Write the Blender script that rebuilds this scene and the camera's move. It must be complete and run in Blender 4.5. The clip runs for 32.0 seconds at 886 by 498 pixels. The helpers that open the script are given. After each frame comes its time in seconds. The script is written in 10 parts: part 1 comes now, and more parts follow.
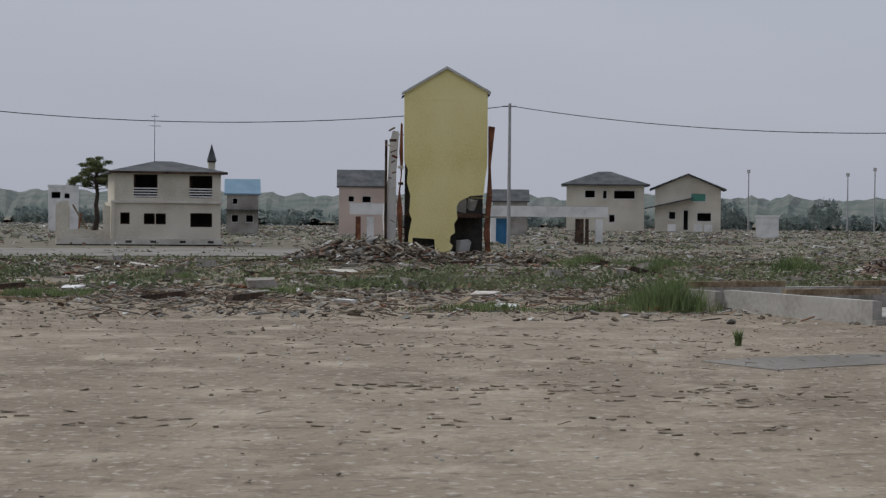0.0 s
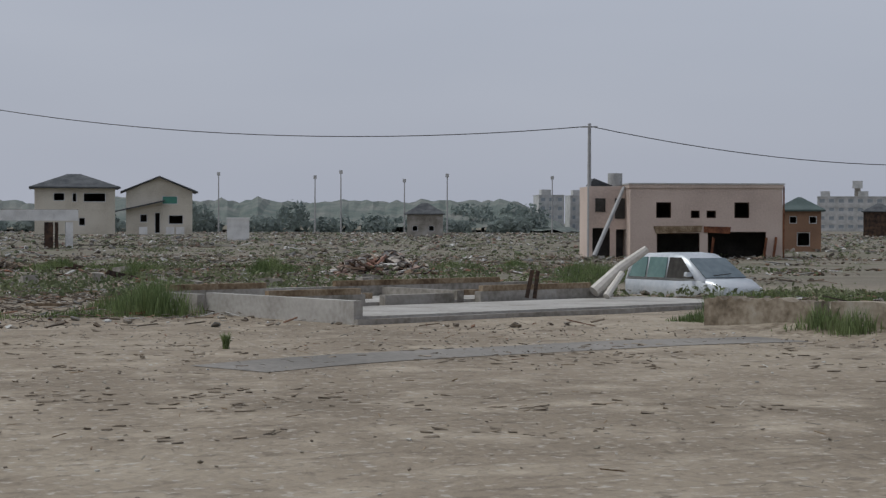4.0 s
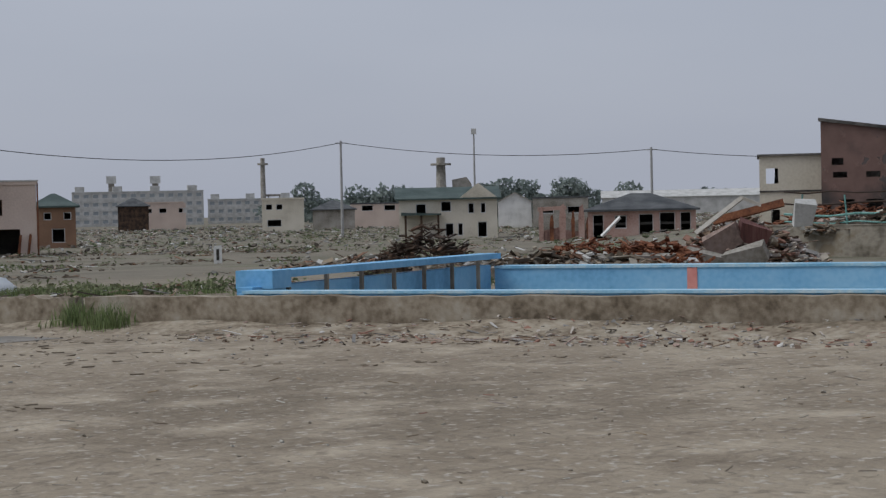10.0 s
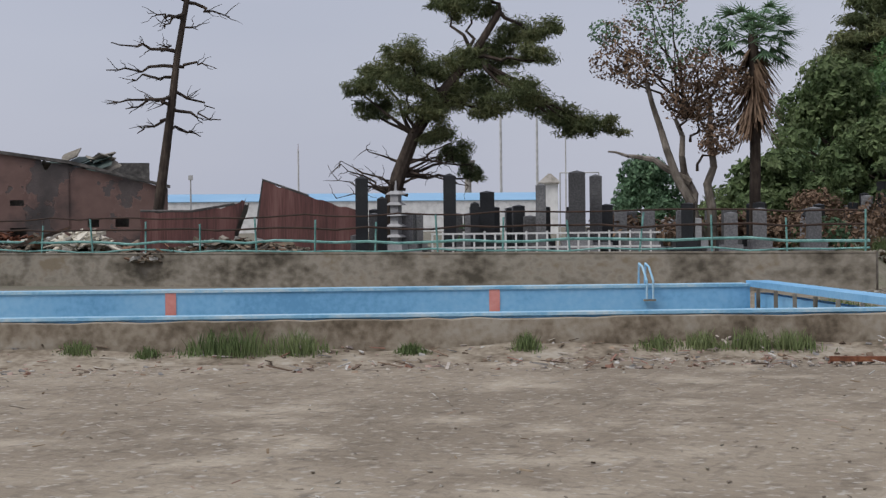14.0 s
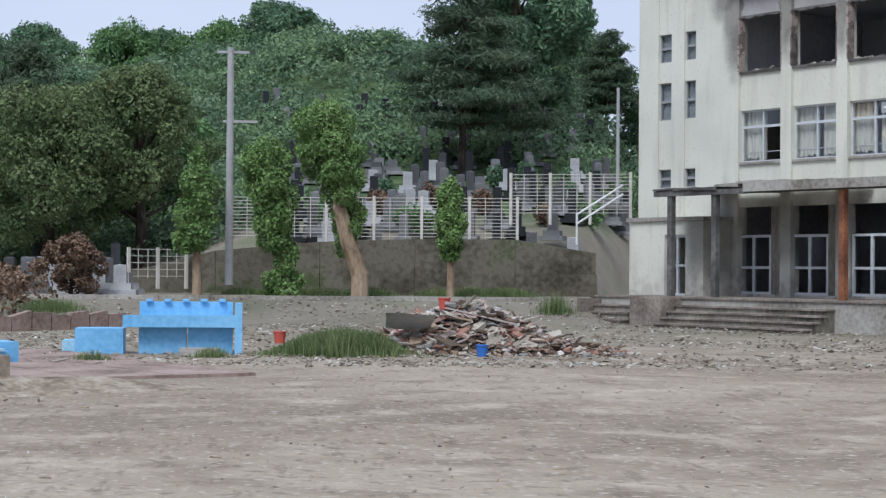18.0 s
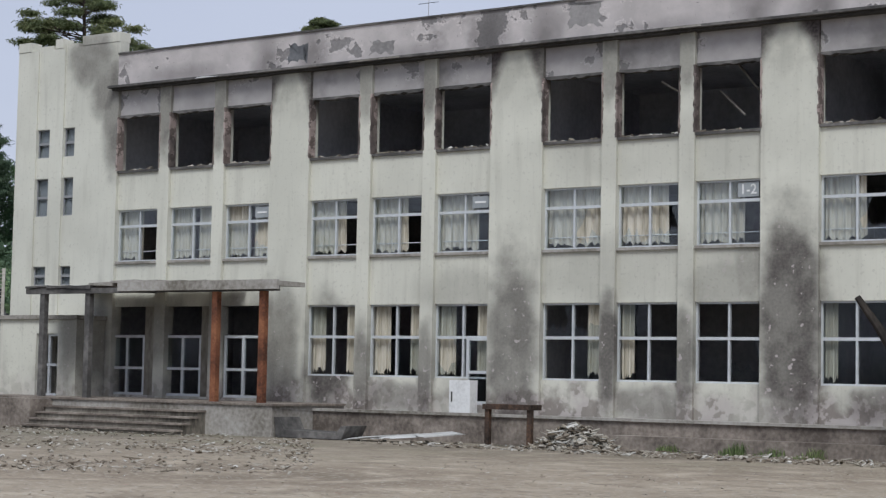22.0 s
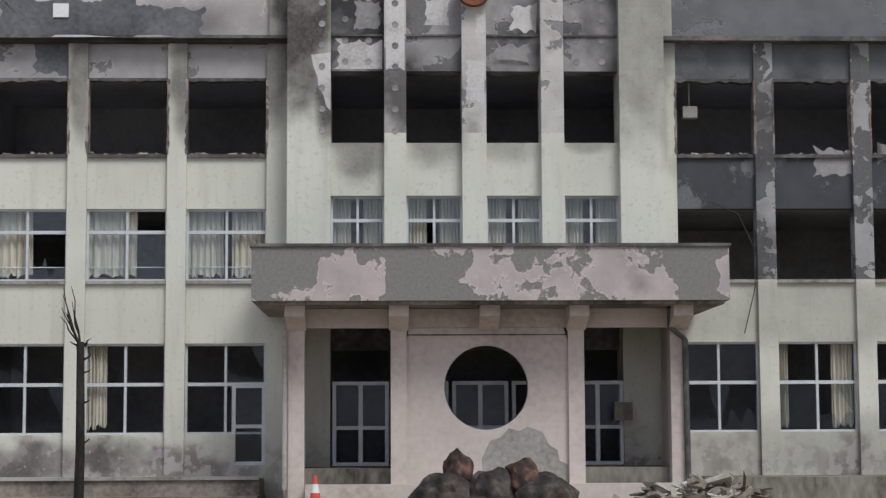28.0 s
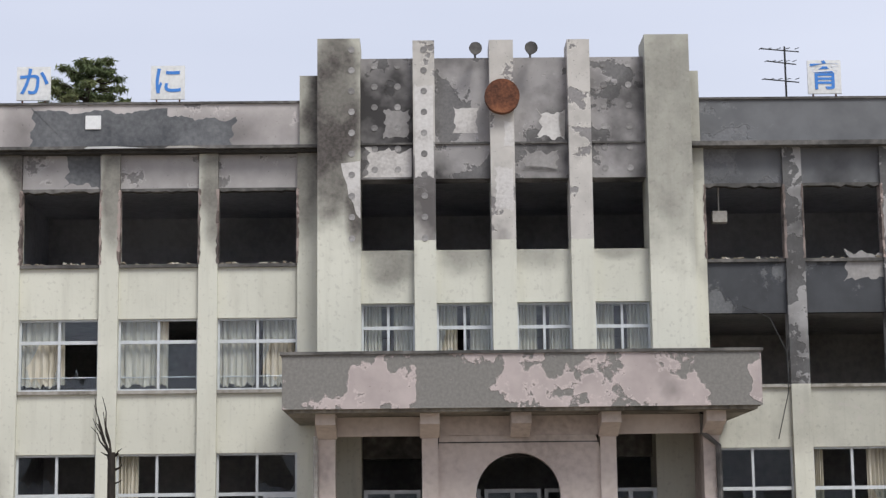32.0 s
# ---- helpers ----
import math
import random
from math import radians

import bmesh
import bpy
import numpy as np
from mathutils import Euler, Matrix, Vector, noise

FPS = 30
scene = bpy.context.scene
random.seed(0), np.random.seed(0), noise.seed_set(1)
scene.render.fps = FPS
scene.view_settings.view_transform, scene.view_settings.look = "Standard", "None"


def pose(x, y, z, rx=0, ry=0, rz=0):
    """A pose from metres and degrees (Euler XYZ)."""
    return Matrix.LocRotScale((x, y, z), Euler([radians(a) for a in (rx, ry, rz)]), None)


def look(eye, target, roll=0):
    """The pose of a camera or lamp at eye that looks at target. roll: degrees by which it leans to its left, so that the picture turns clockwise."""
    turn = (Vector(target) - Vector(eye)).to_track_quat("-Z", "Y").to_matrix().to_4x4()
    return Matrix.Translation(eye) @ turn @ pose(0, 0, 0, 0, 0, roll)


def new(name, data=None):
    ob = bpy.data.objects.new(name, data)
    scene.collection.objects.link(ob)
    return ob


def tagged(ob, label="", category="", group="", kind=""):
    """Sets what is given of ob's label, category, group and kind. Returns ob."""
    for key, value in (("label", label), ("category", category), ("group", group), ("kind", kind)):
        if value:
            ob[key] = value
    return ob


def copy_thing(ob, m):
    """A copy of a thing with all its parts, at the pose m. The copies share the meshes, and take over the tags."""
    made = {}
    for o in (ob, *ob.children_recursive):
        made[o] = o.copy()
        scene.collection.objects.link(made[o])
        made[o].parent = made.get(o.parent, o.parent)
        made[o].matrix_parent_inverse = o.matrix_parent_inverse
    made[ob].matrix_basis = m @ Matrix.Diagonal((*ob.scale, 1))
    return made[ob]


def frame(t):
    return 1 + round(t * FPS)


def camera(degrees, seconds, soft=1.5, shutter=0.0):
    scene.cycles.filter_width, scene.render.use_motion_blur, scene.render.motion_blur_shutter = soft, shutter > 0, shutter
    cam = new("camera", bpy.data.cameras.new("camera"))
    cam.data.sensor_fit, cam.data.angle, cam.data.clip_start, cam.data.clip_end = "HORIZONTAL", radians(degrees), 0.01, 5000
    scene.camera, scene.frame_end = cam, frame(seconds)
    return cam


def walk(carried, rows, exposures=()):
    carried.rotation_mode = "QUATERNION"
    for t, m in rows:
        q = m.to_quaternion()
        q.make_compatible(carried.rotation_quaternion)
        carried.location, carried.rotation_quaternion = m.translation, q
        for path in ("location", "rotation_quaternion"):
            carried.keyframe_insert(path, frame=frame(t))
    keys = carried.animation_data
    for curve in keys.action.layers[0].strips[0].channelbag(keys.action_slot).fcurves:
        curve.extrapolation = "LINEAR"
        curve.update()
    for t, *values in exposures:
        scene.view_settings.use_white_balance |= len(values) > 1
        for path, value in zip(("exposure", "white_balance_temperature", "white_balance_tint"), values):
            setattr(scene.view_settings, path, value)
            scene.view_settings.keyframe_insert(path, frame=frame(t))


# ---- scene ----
EYE = 1.95
cam = camera(27.66, 32.0, soft=1.35)
# seconds, east, north, heading, pitch, lean
ROWS = [
    (0.0, 0.12, -0.46, 0.00, -1.04, 0.59),
    (0.5, 0.11, -0.43, 1.17, -0.95, 0.97),
    (1.0, 0.09, -0.34, 2.47, -0.55, -0.26),
    (1.5, 0.07, -0.25, 4.69, -0.70, 0.61),
    (2.0, 0.01, -0.16, 9.71, -1.16, -0.61),
    (2.5, -0.04, -0.10, 11.86, -1.26, -0.01),
    (3.0, -0.08, -0.09, 13.94, -0.81, -0.35),
    (3.5, -0.08, -0.08, 15.76, -0.89, -0.14),
    (5.5, -0.03, -0.10, 19.18, -0.41, -0.09),
    (6.0, -0.01, -0.11, 20.76, -0.17, -0.35),
    (6.5, -0.00, -0.11, 21.22, -0.39, -0.15),
    (7.0, -0.02, -0.12, 23.28, -0.57, -0.12),
    (7.5, -0.02, -0.12, 26.08, -0.41, 0.20),
    (8.0, 0.00, -0.10, 28.96, -0.36, 0.33),
    (8.5, 0.05, -0.07, 31.55, -0.24, 0.32),
    (9.0, 0.08, -0.05, 34.40, -0.49, 0.14),
    (9.5, 0.08, -0.03, 37.02, -0.99, -0.20),
    (10.0, 0.03, -0.03, 40.11, -1.20, -1.21),
    (10.5, 0.04, -0.09, 44.89, -0.54, -0.97),
    (11.0, -0.00, -0.11, 48.06, -0.49, -0.09),
    (11.5, -0.05, -0.06, 53.25, -0.99, -0.30),
    (12.0, -0.10, 0.02, 55.38, -0.38, 0.99),
    (12.5, -0.15, 0.09, 58.54, -0.35, 0.13),
    (13.0, -0.18, 0.10, 63.65, -0.49, -0.53),
    (13.5, -0.18, 0.15, 65.58, -0.51, 0.27),
    (14.0, -0.16, 0.20, 67.11, -0.69, -0.54),
    (14.5, -0.13, 0.30, 71.55, -0.61, -1.41),
    (15.0, -0.12, 0.37, 74.98, -1.32, 0.02),
    (15.5, -0.11, 0.39, 79.18, -0.70, -0.38),
    (17.5, -0.13, 0.36, 91.11, 0.13, 0.31),
    (18.0, -0.16, 0.32, 96.56, 0.60, 0.43),
    (18.5, -0.18, 0.29, 97.48, 1.60, -0.46),
    (19.0, -0.17, 0.24, 99.70, 2.67, 0.00),
    (19.5, -0.14, 0.19, 103.05, 3.78, 1.12),
    (20.0, -0.13, 0.17, 105.30, 3.87, 1.07),
    (20.5, -0.11, 0.14, 107.50, 3.83, 1.43),
    (21.0, -0.06, 0.11, 109.84, 3.78, 1.19),
    (21.5, -0.03, 0.08, 112.87, 3.87, 1.11),
    (22.0, -0.00, 0.08, 116.07, 4.05, 1.10),
    (22.5, 0.03, 0.09, 118.51, 4.58, 1.51),
    (23.0, 0.07, 0.10, 121.97, 5.11, 1.46),
    (23.5, 0.08, 0.10, 124.00, 5.17, 1.88),
    (24.0, 0.09, 0.08, 126.83, 5.25, 1.57),
    (24.5, 0.12, 0.06, 131.24, 5.24, 1.80),
    (25.0, 0.13, 0.02, 134.52, 5.71, 1.73),
    (25.5, 0.18, -0.03, 138.22, 5.72, 1.24),
    (26.0, 0.18, -0.06, 141.65, 5.83, 1.18),
    (26.5, 0.19, -0.09, 145.35, 5.70, 1.53),
    (28.5, 0.16, -0.09, 152.91, 5.87, -0.61),
    (29.0, 0.13, -0.09, 152.75, 5.99, -0.41),
    (29.5, 0.11, -0.10, 152.61, 5.88, -0.21),
    (30.0, 0.10, -0.11, 152.52, 5.81, -0.07),
    (30.5, 0.09, -0.11, 152.52, 5.78, 0.05),
    (31.0, 0.08, -0.13, 152.51, 5.86, 0.06),
    (31.5, 0.09, -0.14, 152.03, 7.07, -0.43),
    (32.0, 0.09, -0.15, 151.30, 9.20, -0.65)
]
walk(cam, [(t, pose(x, y, EYE, 90 + p, 0, -h) @ pose(0, 0, 0, 0, 0, r)) for t, x, y, h, p, r in ROWS],
     exposures=[(0.0, 0.0, 6500, 6.5), (6.0, -0.05, 6400, 6), (9.0, -0.05, 6400, 6), (11.0, 0.0, 6400, 7), (13.0, 0.17, 6500, 9.5), (15.5, 0.36, 6450, 9.5), (17.5, 0.64, 5950, 7), (19.0, 0.8, 5900, 8), (21.0, 0.64, 6100, 8), (23.0, 0.32, 6250, 7.5), (25.0, 0.16, 6350, 7.5), (26.5, 0.18, 6350, 7), (28.5, 0.6, 6300, 7.5), (31.0, 0.7, 6300, 7.5), (32.0, 0.78, 6500, 8)])

# ---- world and sun: a bright overcast sky ----
world = bpy.data.worlds.new("overcast_sky")
scene.world = world
world.use_nodes = True
wn, wl = world.node_tree.nodes, world.node_tree.links
sky = wn.new("ShaderNodeTexSky")
sky.sky_type = "NISHITA"
sky.sun_disc = False
sky.sun_elevation = radians(52)
sky.sun_rotation = radians(235)
sky.dust_density = 4.0
wtc = wn.new("ShaderNodeTexCoord")
wmap = wn.new("ShaderNodeMapping")
wmap.inputs["Scale"].default_value = (1.0, 1.0, 4.0)
wnoise = wn.new("ShaderNodeTexNoise")
wnoise.inputs["Scale"].default_value = 1.6
wnoise.inputs["Detail"].default_value = 4.0
wramp = wn.new("ShaderNodeValToRGB")
wramp.color_ramp.elements[0].position, wramp.color_ramp.elements[0].color = 0.3, (3.95, 4.15, 5.05, 1)
wramp.color_ramp.elements[1].position, wramp.color_ramp.elements[1].color = 0.7, (4.65, 4.8, 5.65, 1)
wmix = wn.new("ShaderNodeMixRGB")
wmix.inputs["Fac"].default_value = 0.88
wl.new(wtc.outputs["Generated"], wmap.inputs["Vector"])
wl.new(wmap.outputs["Vector"], wnoise.inputs["Vector"])
wl.new(wnoise.outputs["Fac"], wramp.inputs["Fac"])
wl.new(sky.outputs["Color"], wmix.inputs["Color1"])
wl.new(wramp.outputs["Color"], wmix.inputs["Color2"])
wl.new(wmix.outputs["Color"], wn["Background"].inputs["Color"])
wn["Background"].inputs["Strength"].default_value = 0.1
sun_data = bpy.data.lights.new("sun", "SUN")
sun_data.energy, sun_data.angle, sun_data.color = 1.7, radians(25), (1.0, 0.98, 0.95)
sun = new("sun", sun_data)
sun.matrix_world = look((-70, 40, 110), (0, 0, 0))

# ---- mesh tools ----
class Mesh:
    """Collects boxes, tubes and plates and becomes one mesh."""

    def __init__(self):
        self.v, self.f = [], []

    def add(self, verts, faces):
        k = len(self.v)
        self.v += [tuple(p) for p in verts]
        self.f += [tuple(i + k for i in q) for q in faces]
        return self

    def box(self, x0, x1, y0, y1, z0, z1, m=None):
        c = [Vector((x, y, z)) for z in (z0, z1) for y in (y0, y1) for x in (x0, x1)]
        if m is not None:
            c = [m @ p for p in c]
        return self.add(c, [(0, 2, 3, 1), (4, 5, 7, 6), (0, 1, 5, 4), (2, 6, 7, 3), (0, 4, 6, 2), (1, 3, 7, 5)])

    def tube(self, p, q, r0, r1=None, n=8, cap=True):
        p, q = Vector(p), Vector(q)
        r1 = r0 if r1 is None else r1
        d = (q - p).normalized()
        a = d.orthogonal().normalized()
        b = d.cross(a)
        vs = []
        for c, r in ((p, r0), (q, r1)):
            vs += [c + (a * math.cos(t) + b * math.sin(t)) * r for t in [i * math.tau / n for i in range(n)]]
        fs = [(i, (i + 1) % n, n + (i + 1) % n, n + i) for i in range(n)]
        if cap:
            fs += [tuple(range(n))[::-1], tuple(range(n, 2 * n))]
        return self.add(vs, fs)

    def path(self, pts, r0, r1=None, n=6):
        """A tube along points, narrowing from r0 to r1."""
        r1 = r0 if r1 is None else r1
        pts = [Vector(p) for p in pts]
        vs, fs = [], []
        a = None
        for i, p in enumerate(pts):
            d = (pts[min(i + 1, len(pts) - 1)] - pts[max(i - 1, 0)]).normalized()
            a = d.orthogonal().normalized() if a is None else (a - d * a.dot(d)).normalized()
            b = d.cross(a)
            r = r0 + (r1 - r0) * i / max(1, len(pts) - 1)
            vs += [p + (a * math.cos(t) + b * math.sin(t)) * r for t in [k * math.tau / n for k in range(n)]]
        for i in range(len(pts) - 1):
            fs += [(i * n + k, i * n + (k + 1) % n, (i + 1) * n + (k + 1) % n, (i + 1) * n + k) for k in range(n)]
        fs += [tuple(range(n))[::-1], tuple(range((len(pts) - 1) * n, len(pts) * n))]
        return self.add(vs, fs)

    def prism(self, outline, y0, y1, m=None):
        """An outline in x, z drawn out from y0 to y1."""
        n = len(outline)
        vs = [Vector((x, y0, z)) for x, z in outline] + [Vector((x, y1, z)) for x, z in outline]
        if m is not None:
            vs = [m @ p for p in vs]
        return self.add(vs, [tuple(range(n)), tuple(range(n, 2 * n))[::-1]] + [(i, n + i, n + (i + 1) % n, (i + 1) % n) for i in range(n)])

    def slab(self, outline, z0, z1):
        """An outline in x, y drawn up from z0 to z1."""
        n = len(outline)
        vs = [(x, y, z0) for x, y in outline] + [(x, y, z1) for x, y in outline]
        return self.add(vs, [tuple(range(n))[::-1], tuple(range(n, 2 * n))] + [(i, (i + 1) % n, n + (i + 1) % n, n + i) for i in range(n)])

    def chunk(self, c, size, rng, turn=None):
        """A broken lump: a box with its corners knocked about."""
        s = Vector(size) * 0.5
        t = Euler(turn or [rng.uniform(-0.5, 0.5), rng.uniform(-0.5, 0.5), rng.uniform(0, 6.28)]).to_matrix()
        vs = []
        for z in (-1, 1):
            for y in (-1, 1):
                for x in (-1, 1):
                    p = Vector((x * s.x * rng.uniform(0.6, 1), y * s.y * rng.uniform(0.6, 1), z * s.z * rng.uniform(0.6, 1)))
                    vs.append(t @ p + Vector(c))
        return self.add(vs, [(0, 2, 3, 1), (4, 5, 7, 6), (0, 1, 5, 4), (2, 6, 7, 3), (0, 4, 6, 2), (1, 3, 7, 5)])

    def data(self, name, material, smooth=False, weld=False):
        me = bpy.data.meshes.new(name)
        me.from_pydata(self.v, [], self.f)
        if weld:
            bm = bmesh.new()
            bm.from_mesh(me)
            bmesh.ops.remove_doubles(bm, verts=bm.verts, dist=0.0005)
            bm.to_mesh(me)
            bm.free()
        me.materials.append(material)
        if smooth:
            me.shade_smooth()
        me.update()
        return me


def thing(name, m, label, category, group="", kind=""):
    ob = new(name)
    ob.empty_display_size = 0.3
    ob.matrix_world = m
    return tagged(ob, label, category, group, kind)


def part(name, mesh, material, parent=None, label="", smooth=False, at=None):
    """Links a Mesh, or mesh data, as one object under its parent."""
    data = mesh.data(name, material, smooth) if isinstance(mesh, Mesh) else mesh
    ob = new(name, data)
    ob.parent = parent
    if at is not None:
        ob.matrix_basis = at
    if name == "pane" and material is not None:
        ob.visible_shadow = False
    return tagged(ob, label)


def polar(az, d, z=0.0):
    """The place at a heading (degrees from north, clockwise) and a distance from the middle of the yard."""
    return Vector((d * math.sin(radians(az)), d * math.cos(radians(az)), z))


def facing(az, d, z=0.0, turn=0.0):
    """A frame at a heading and distance whose y axis points away from the yard's middle, x to the right."""
    p = polar(az, d, z)
    return pose(p.x, p.y, p.z, 0, 0, -az + turn)


def smooth(a, b, x):
    t = min(1, max(0, (x - a) / (b - a)))
    return t * t * (3 - 2 * t)


# ---- materials ----
def rgb(c):
    return (*c, 1) if len(c) == 3 else c


def surface(name, colours, rough=0.85, scale=1.0, fine=18.0, bump=0.3, metal=0.0, spots=None, stretch=(1, 1, 1), random=0.0, island=0.0, through_light=0.0):
    """Weathered paint, stone, soil or wood: two to four colours by a coarse and a fine noise, with relief."""
    m = bpy.data.materials.new(name)
    m.use_nodes = True
    n, l = m.node_tree.nodes, m.node_tree.links
    b = n["Principled BSDF"]
    b.inputs["Roughness"].default_value, b.inputs["Metallic"].default_value = rough, metal
    b.inputs["Specular IOR Level"].default_value = 0.3
    tc, mp = n.new("ShaderNodeTexCoord"), n.new("ShaderNodeMapping")
    mp.inputs["Scale"].default_value = stretch
    l.new(tc.outputs["Object"], mp.inputs["Vector"])
    big, small = n.new("ShaderNodeTexNoise"), n.new("ShaderNodeTexNoise")
    for node, s, d in ((big, scale, 5.0), (small, fine, 3.0)):
        node.inputs["Scale"].default_value, node.inputs["Detail"].default_value = s, d
        l.new(mp.outputs["Vector"], node.inputs["Vector"])
    mix = n.new("ShaderNodeMath")
    mix.operation = "MULTIPLY_ADD"
    mix.inputs[1].default_value = 0.35
    l.new(small.outputs["Fac"], mix.inputs[0])
    half = n.new("ShaderNodeMath")
    half.operation = "MULTIPLY"
    half.inputs[1].default_value = 0.65
    l.new(big.outputs["Fac"], half.inputs[0])
    l.new(half.outputs[0], mix.inputs[2])
    ramp = n.new("ShaderNodeValToRGB")
    k = len(colours)
    for i, c in enumerate(colours):
        e = ramp.color_ramp.elements[i] if i < 2 else ramp.color_ramp.elements.new(0.5)
        e.color = rgb(c)
    for i in range(k):
        ramp.color_ramp.elements[i].position = 0.36 + 0.28 * i / (k - 1)
    for i, c in enumerate(colours):
        ramp.color_ramp.elements[i].color = rgb(c)
    l.new(mix.outputs[0], ramp.inputs["Fac"])
    out = ramp.outputs["Color"]
    if random or island:
        src = n.new("ShaderNodeObjectInfo").outputs["Random"] if random else n.new("ShaderNodeNewGeometry").outputs["Random Per Island"]
        amount = random or island
        hsv = n.new("ShaderNodeHueSaturation")
        mr = n.new("ShaderNodeMapRange")
        mr.inputs["To Min"].default_value, mr.inputs["To Max"].default_value = 1 - amount, 1 + amount
        l.new(src, mr.inputs["Value"])
        l.new(mr.outputs["Result"], hsv.inputs["Value"])
        l.new(out, hsv.inputs["Color"])
        out = hsv.outputs["Color"]
    l.new(out, b.inputs["Base Color"])
    if bump:
        bp = n.new("ShaderNodeBump")
        bp.inputs["Strength"].default_value, bp.inputs["Distance"].default_value = bump, 0.02
        l.new(small.outputs["Fac"], bp.inputs["Height"])
        l.new(bp.outputs["Normal"], b.inputs["Normal"])
    if through_light:
        tr, ms = n.new("ShaderNodeBsdfTranslucent"), n.new("ShaderNodeMixShader")
        ms.inputs["Fac"].default_value = through_light
        l.new(out, tr.inputs["Color"])
        l.new(b.outputs["BSDF"], ms.inputs[1])
        l.new(tr.outputs["BSDF"], ms.inputs[2])
        l.new(ms.outputs["Shader"], n["Material Output"].inputs["Surface"])
    return m


def many_coloured(name, colours, rough=0.85):
    """One colour for each loose piece of a joined heap."""
    m = bpy.data.materials.new(name)
    m.use_nodes = True
    n, l = m.node_tree.nodes, m.node_tree.links
    b = n["Principled BSDF"]
    b.inputs["Roughness"].default_value = rough
    b.inputs["Specular IOR Level"].default_value = 0.3
    geo, ramp = n.new("ShaderNodeNewGeometry"), n.new("ShaderNodeValToRGB")
    ramp.color_ramp.interpolation = "CONSTANT"
    for i in range(len(colours) - 2):
        ramp.color_ramp.elements.new(0.5)
    for i, c in enumerate(colours):
        ramp.color_ramp.elements[i].position = i / len(colours)
    for i, c in enumerate(colours):
        ramp.color_ramp.elements[i].color = rgb(c)
    l.new(geo.outputs["Random Per Island"], ramp.inputs["Fac"])
    noise_node = n.new("ShaderNodeTexNoise")
    noise_node.inputs["Scale"].default_value = 9.0
    tc = n.new("ShaderNodeTexCoord")
    l.new(tc.outputs["Object"], noise_node.inputs["Vector"])
    mul = n.new("ShaderNodeMixRGB")
    mul.blend_type = "MULTIPLY"
    mul.inputs["Fac"].default_value = 0.5
    l.new(ramp.outputs["Color"], mul.inputs["Color1"])
    l.new(noise_node.outputs["Fac"], mul.inputs["Color2"])
    l.new(mul.outputs["Color"], b.inputs["Base Color"])
    return m


def glass(name, tint=(0.75, 0.8, 0.82), gleam=0.02):
    m = bpy.data.materials.new(name)
    m.use_nodes = True
    n, l = m.node_tree.nodes, m.node_tree.links
    for x in list(n):
        n.remove(x)
    out, mix = n.new("ShaderNodeOutputMaterial"), n.new("ShaderNodeMixShader")
    clear, gloss, fr = n.new("ShaderNodeBsdfTransparent"), n.new("ShaderNodeBsdfGlossy"), n.new("ShaderNodeLayerWeight")
    power, share = n.new("ShaderNodeMath"), n.new("ShaderNodeMath")
    power.operation, share.operation = "POWER", "MULTIPLY_ADD"
    power.inputs[1].default_value = 4.0
    share.inputs[1].default_value, share.inputs[2].default_value = 0.6, gleam
    l.new(fr.outputs["Facing"], power.inputs[0])
    l.new(power.outputs[0], share.inputs[0])
    clear.inputs["Color"].default_value = rgb(tint)
    gloss.inputs["Roughness"].default_value = 0.05
    l.new(share.outputs[0], mix.inputs["Fac"])
    l.new(clear.outputs["BSDF"], mix.inputs[1])
    l.new(gloss.outputs["BSDF"], mix.inputs[2])
    l.new(mix.outputs["Shader"], out.inputs["Surface"])
    return m


M_CONC = surface("weathered_concrete", [(0.16, 0.145, 0.12), (0.30, 0.28, 0.25), (0.40, 0.38, 0.35)], 0.9, 0.5, 8, 0.4)
# Stained concrete, also the painted shade of the step risers.
M_CONC_DARK = surface("stained_and_shaded_concrete", [(0.06, 0.055, 0.045), (0.19, 0.17, 0.14), (0.30, 0.28, 0.24)], 0.9, 0.6, 7, 0.4, stretch=(1, 1, 0.4))
M_CONC_PALE = surface("pale_concrete", [(0.34, 0.34, 0.33), (0.46, 0.46, 0.45), (0.55, 0.55, 0.54)], 0.85, 0.6, 9, 0.3)
M_CHAR = surface("charred_plaster", [(0.05, 0.048, 0.047), (0.10, 0.095, 0.09), (0.19, 0.18, 0.17)], 0.95, 0.7, 6, 0.5)
M_ROOM = surface("sooty_room_plaster", [(0.26, 0.25, 0.235), (0.4, 0.385, 0.36), (0.52, 0.5, 0.47)], 0.9, 0.4, 6, 0.2)
M_ALU = surface("aluminium_frame", [(0.48, 0.5, 0.51), (0.62, 0.64, 0.65)], 0.45, 3, 30, 0.0, metal=0.2)
M_GLASS = glass("window_glass", (0.86, 0.89, 0.9))
M_GLASS_UPPER = glass("sound_window_glass", (0.92, 0.95, 0.97), 0.055)
M_CURTAIN = surface("cream_curtain", [(0.5, 0.455, 0.36), (0.7, 0.655, 0.55), (0.78, 0.74, 0.65)], 0.95, 2.0, 9, 0.2, stretch=(3, 3, 0.3), through_light=0.3)
M_BLUE = surface("pool_blue_paint", [(0.13, 0.34, 0.58), (0.19, 0.44, 0.70), (0.25, 0.5, 0.74)], 0.55, 0.5, 9, 0.15)
M_BLUE_TOP = surface("faded_blue_rim", [(0.16, 0.38, 0.58), (0.30, 0.52, 0.68), (0.5, 0.62, 0.68)], 0.6, 1.2, 12, 0.2)
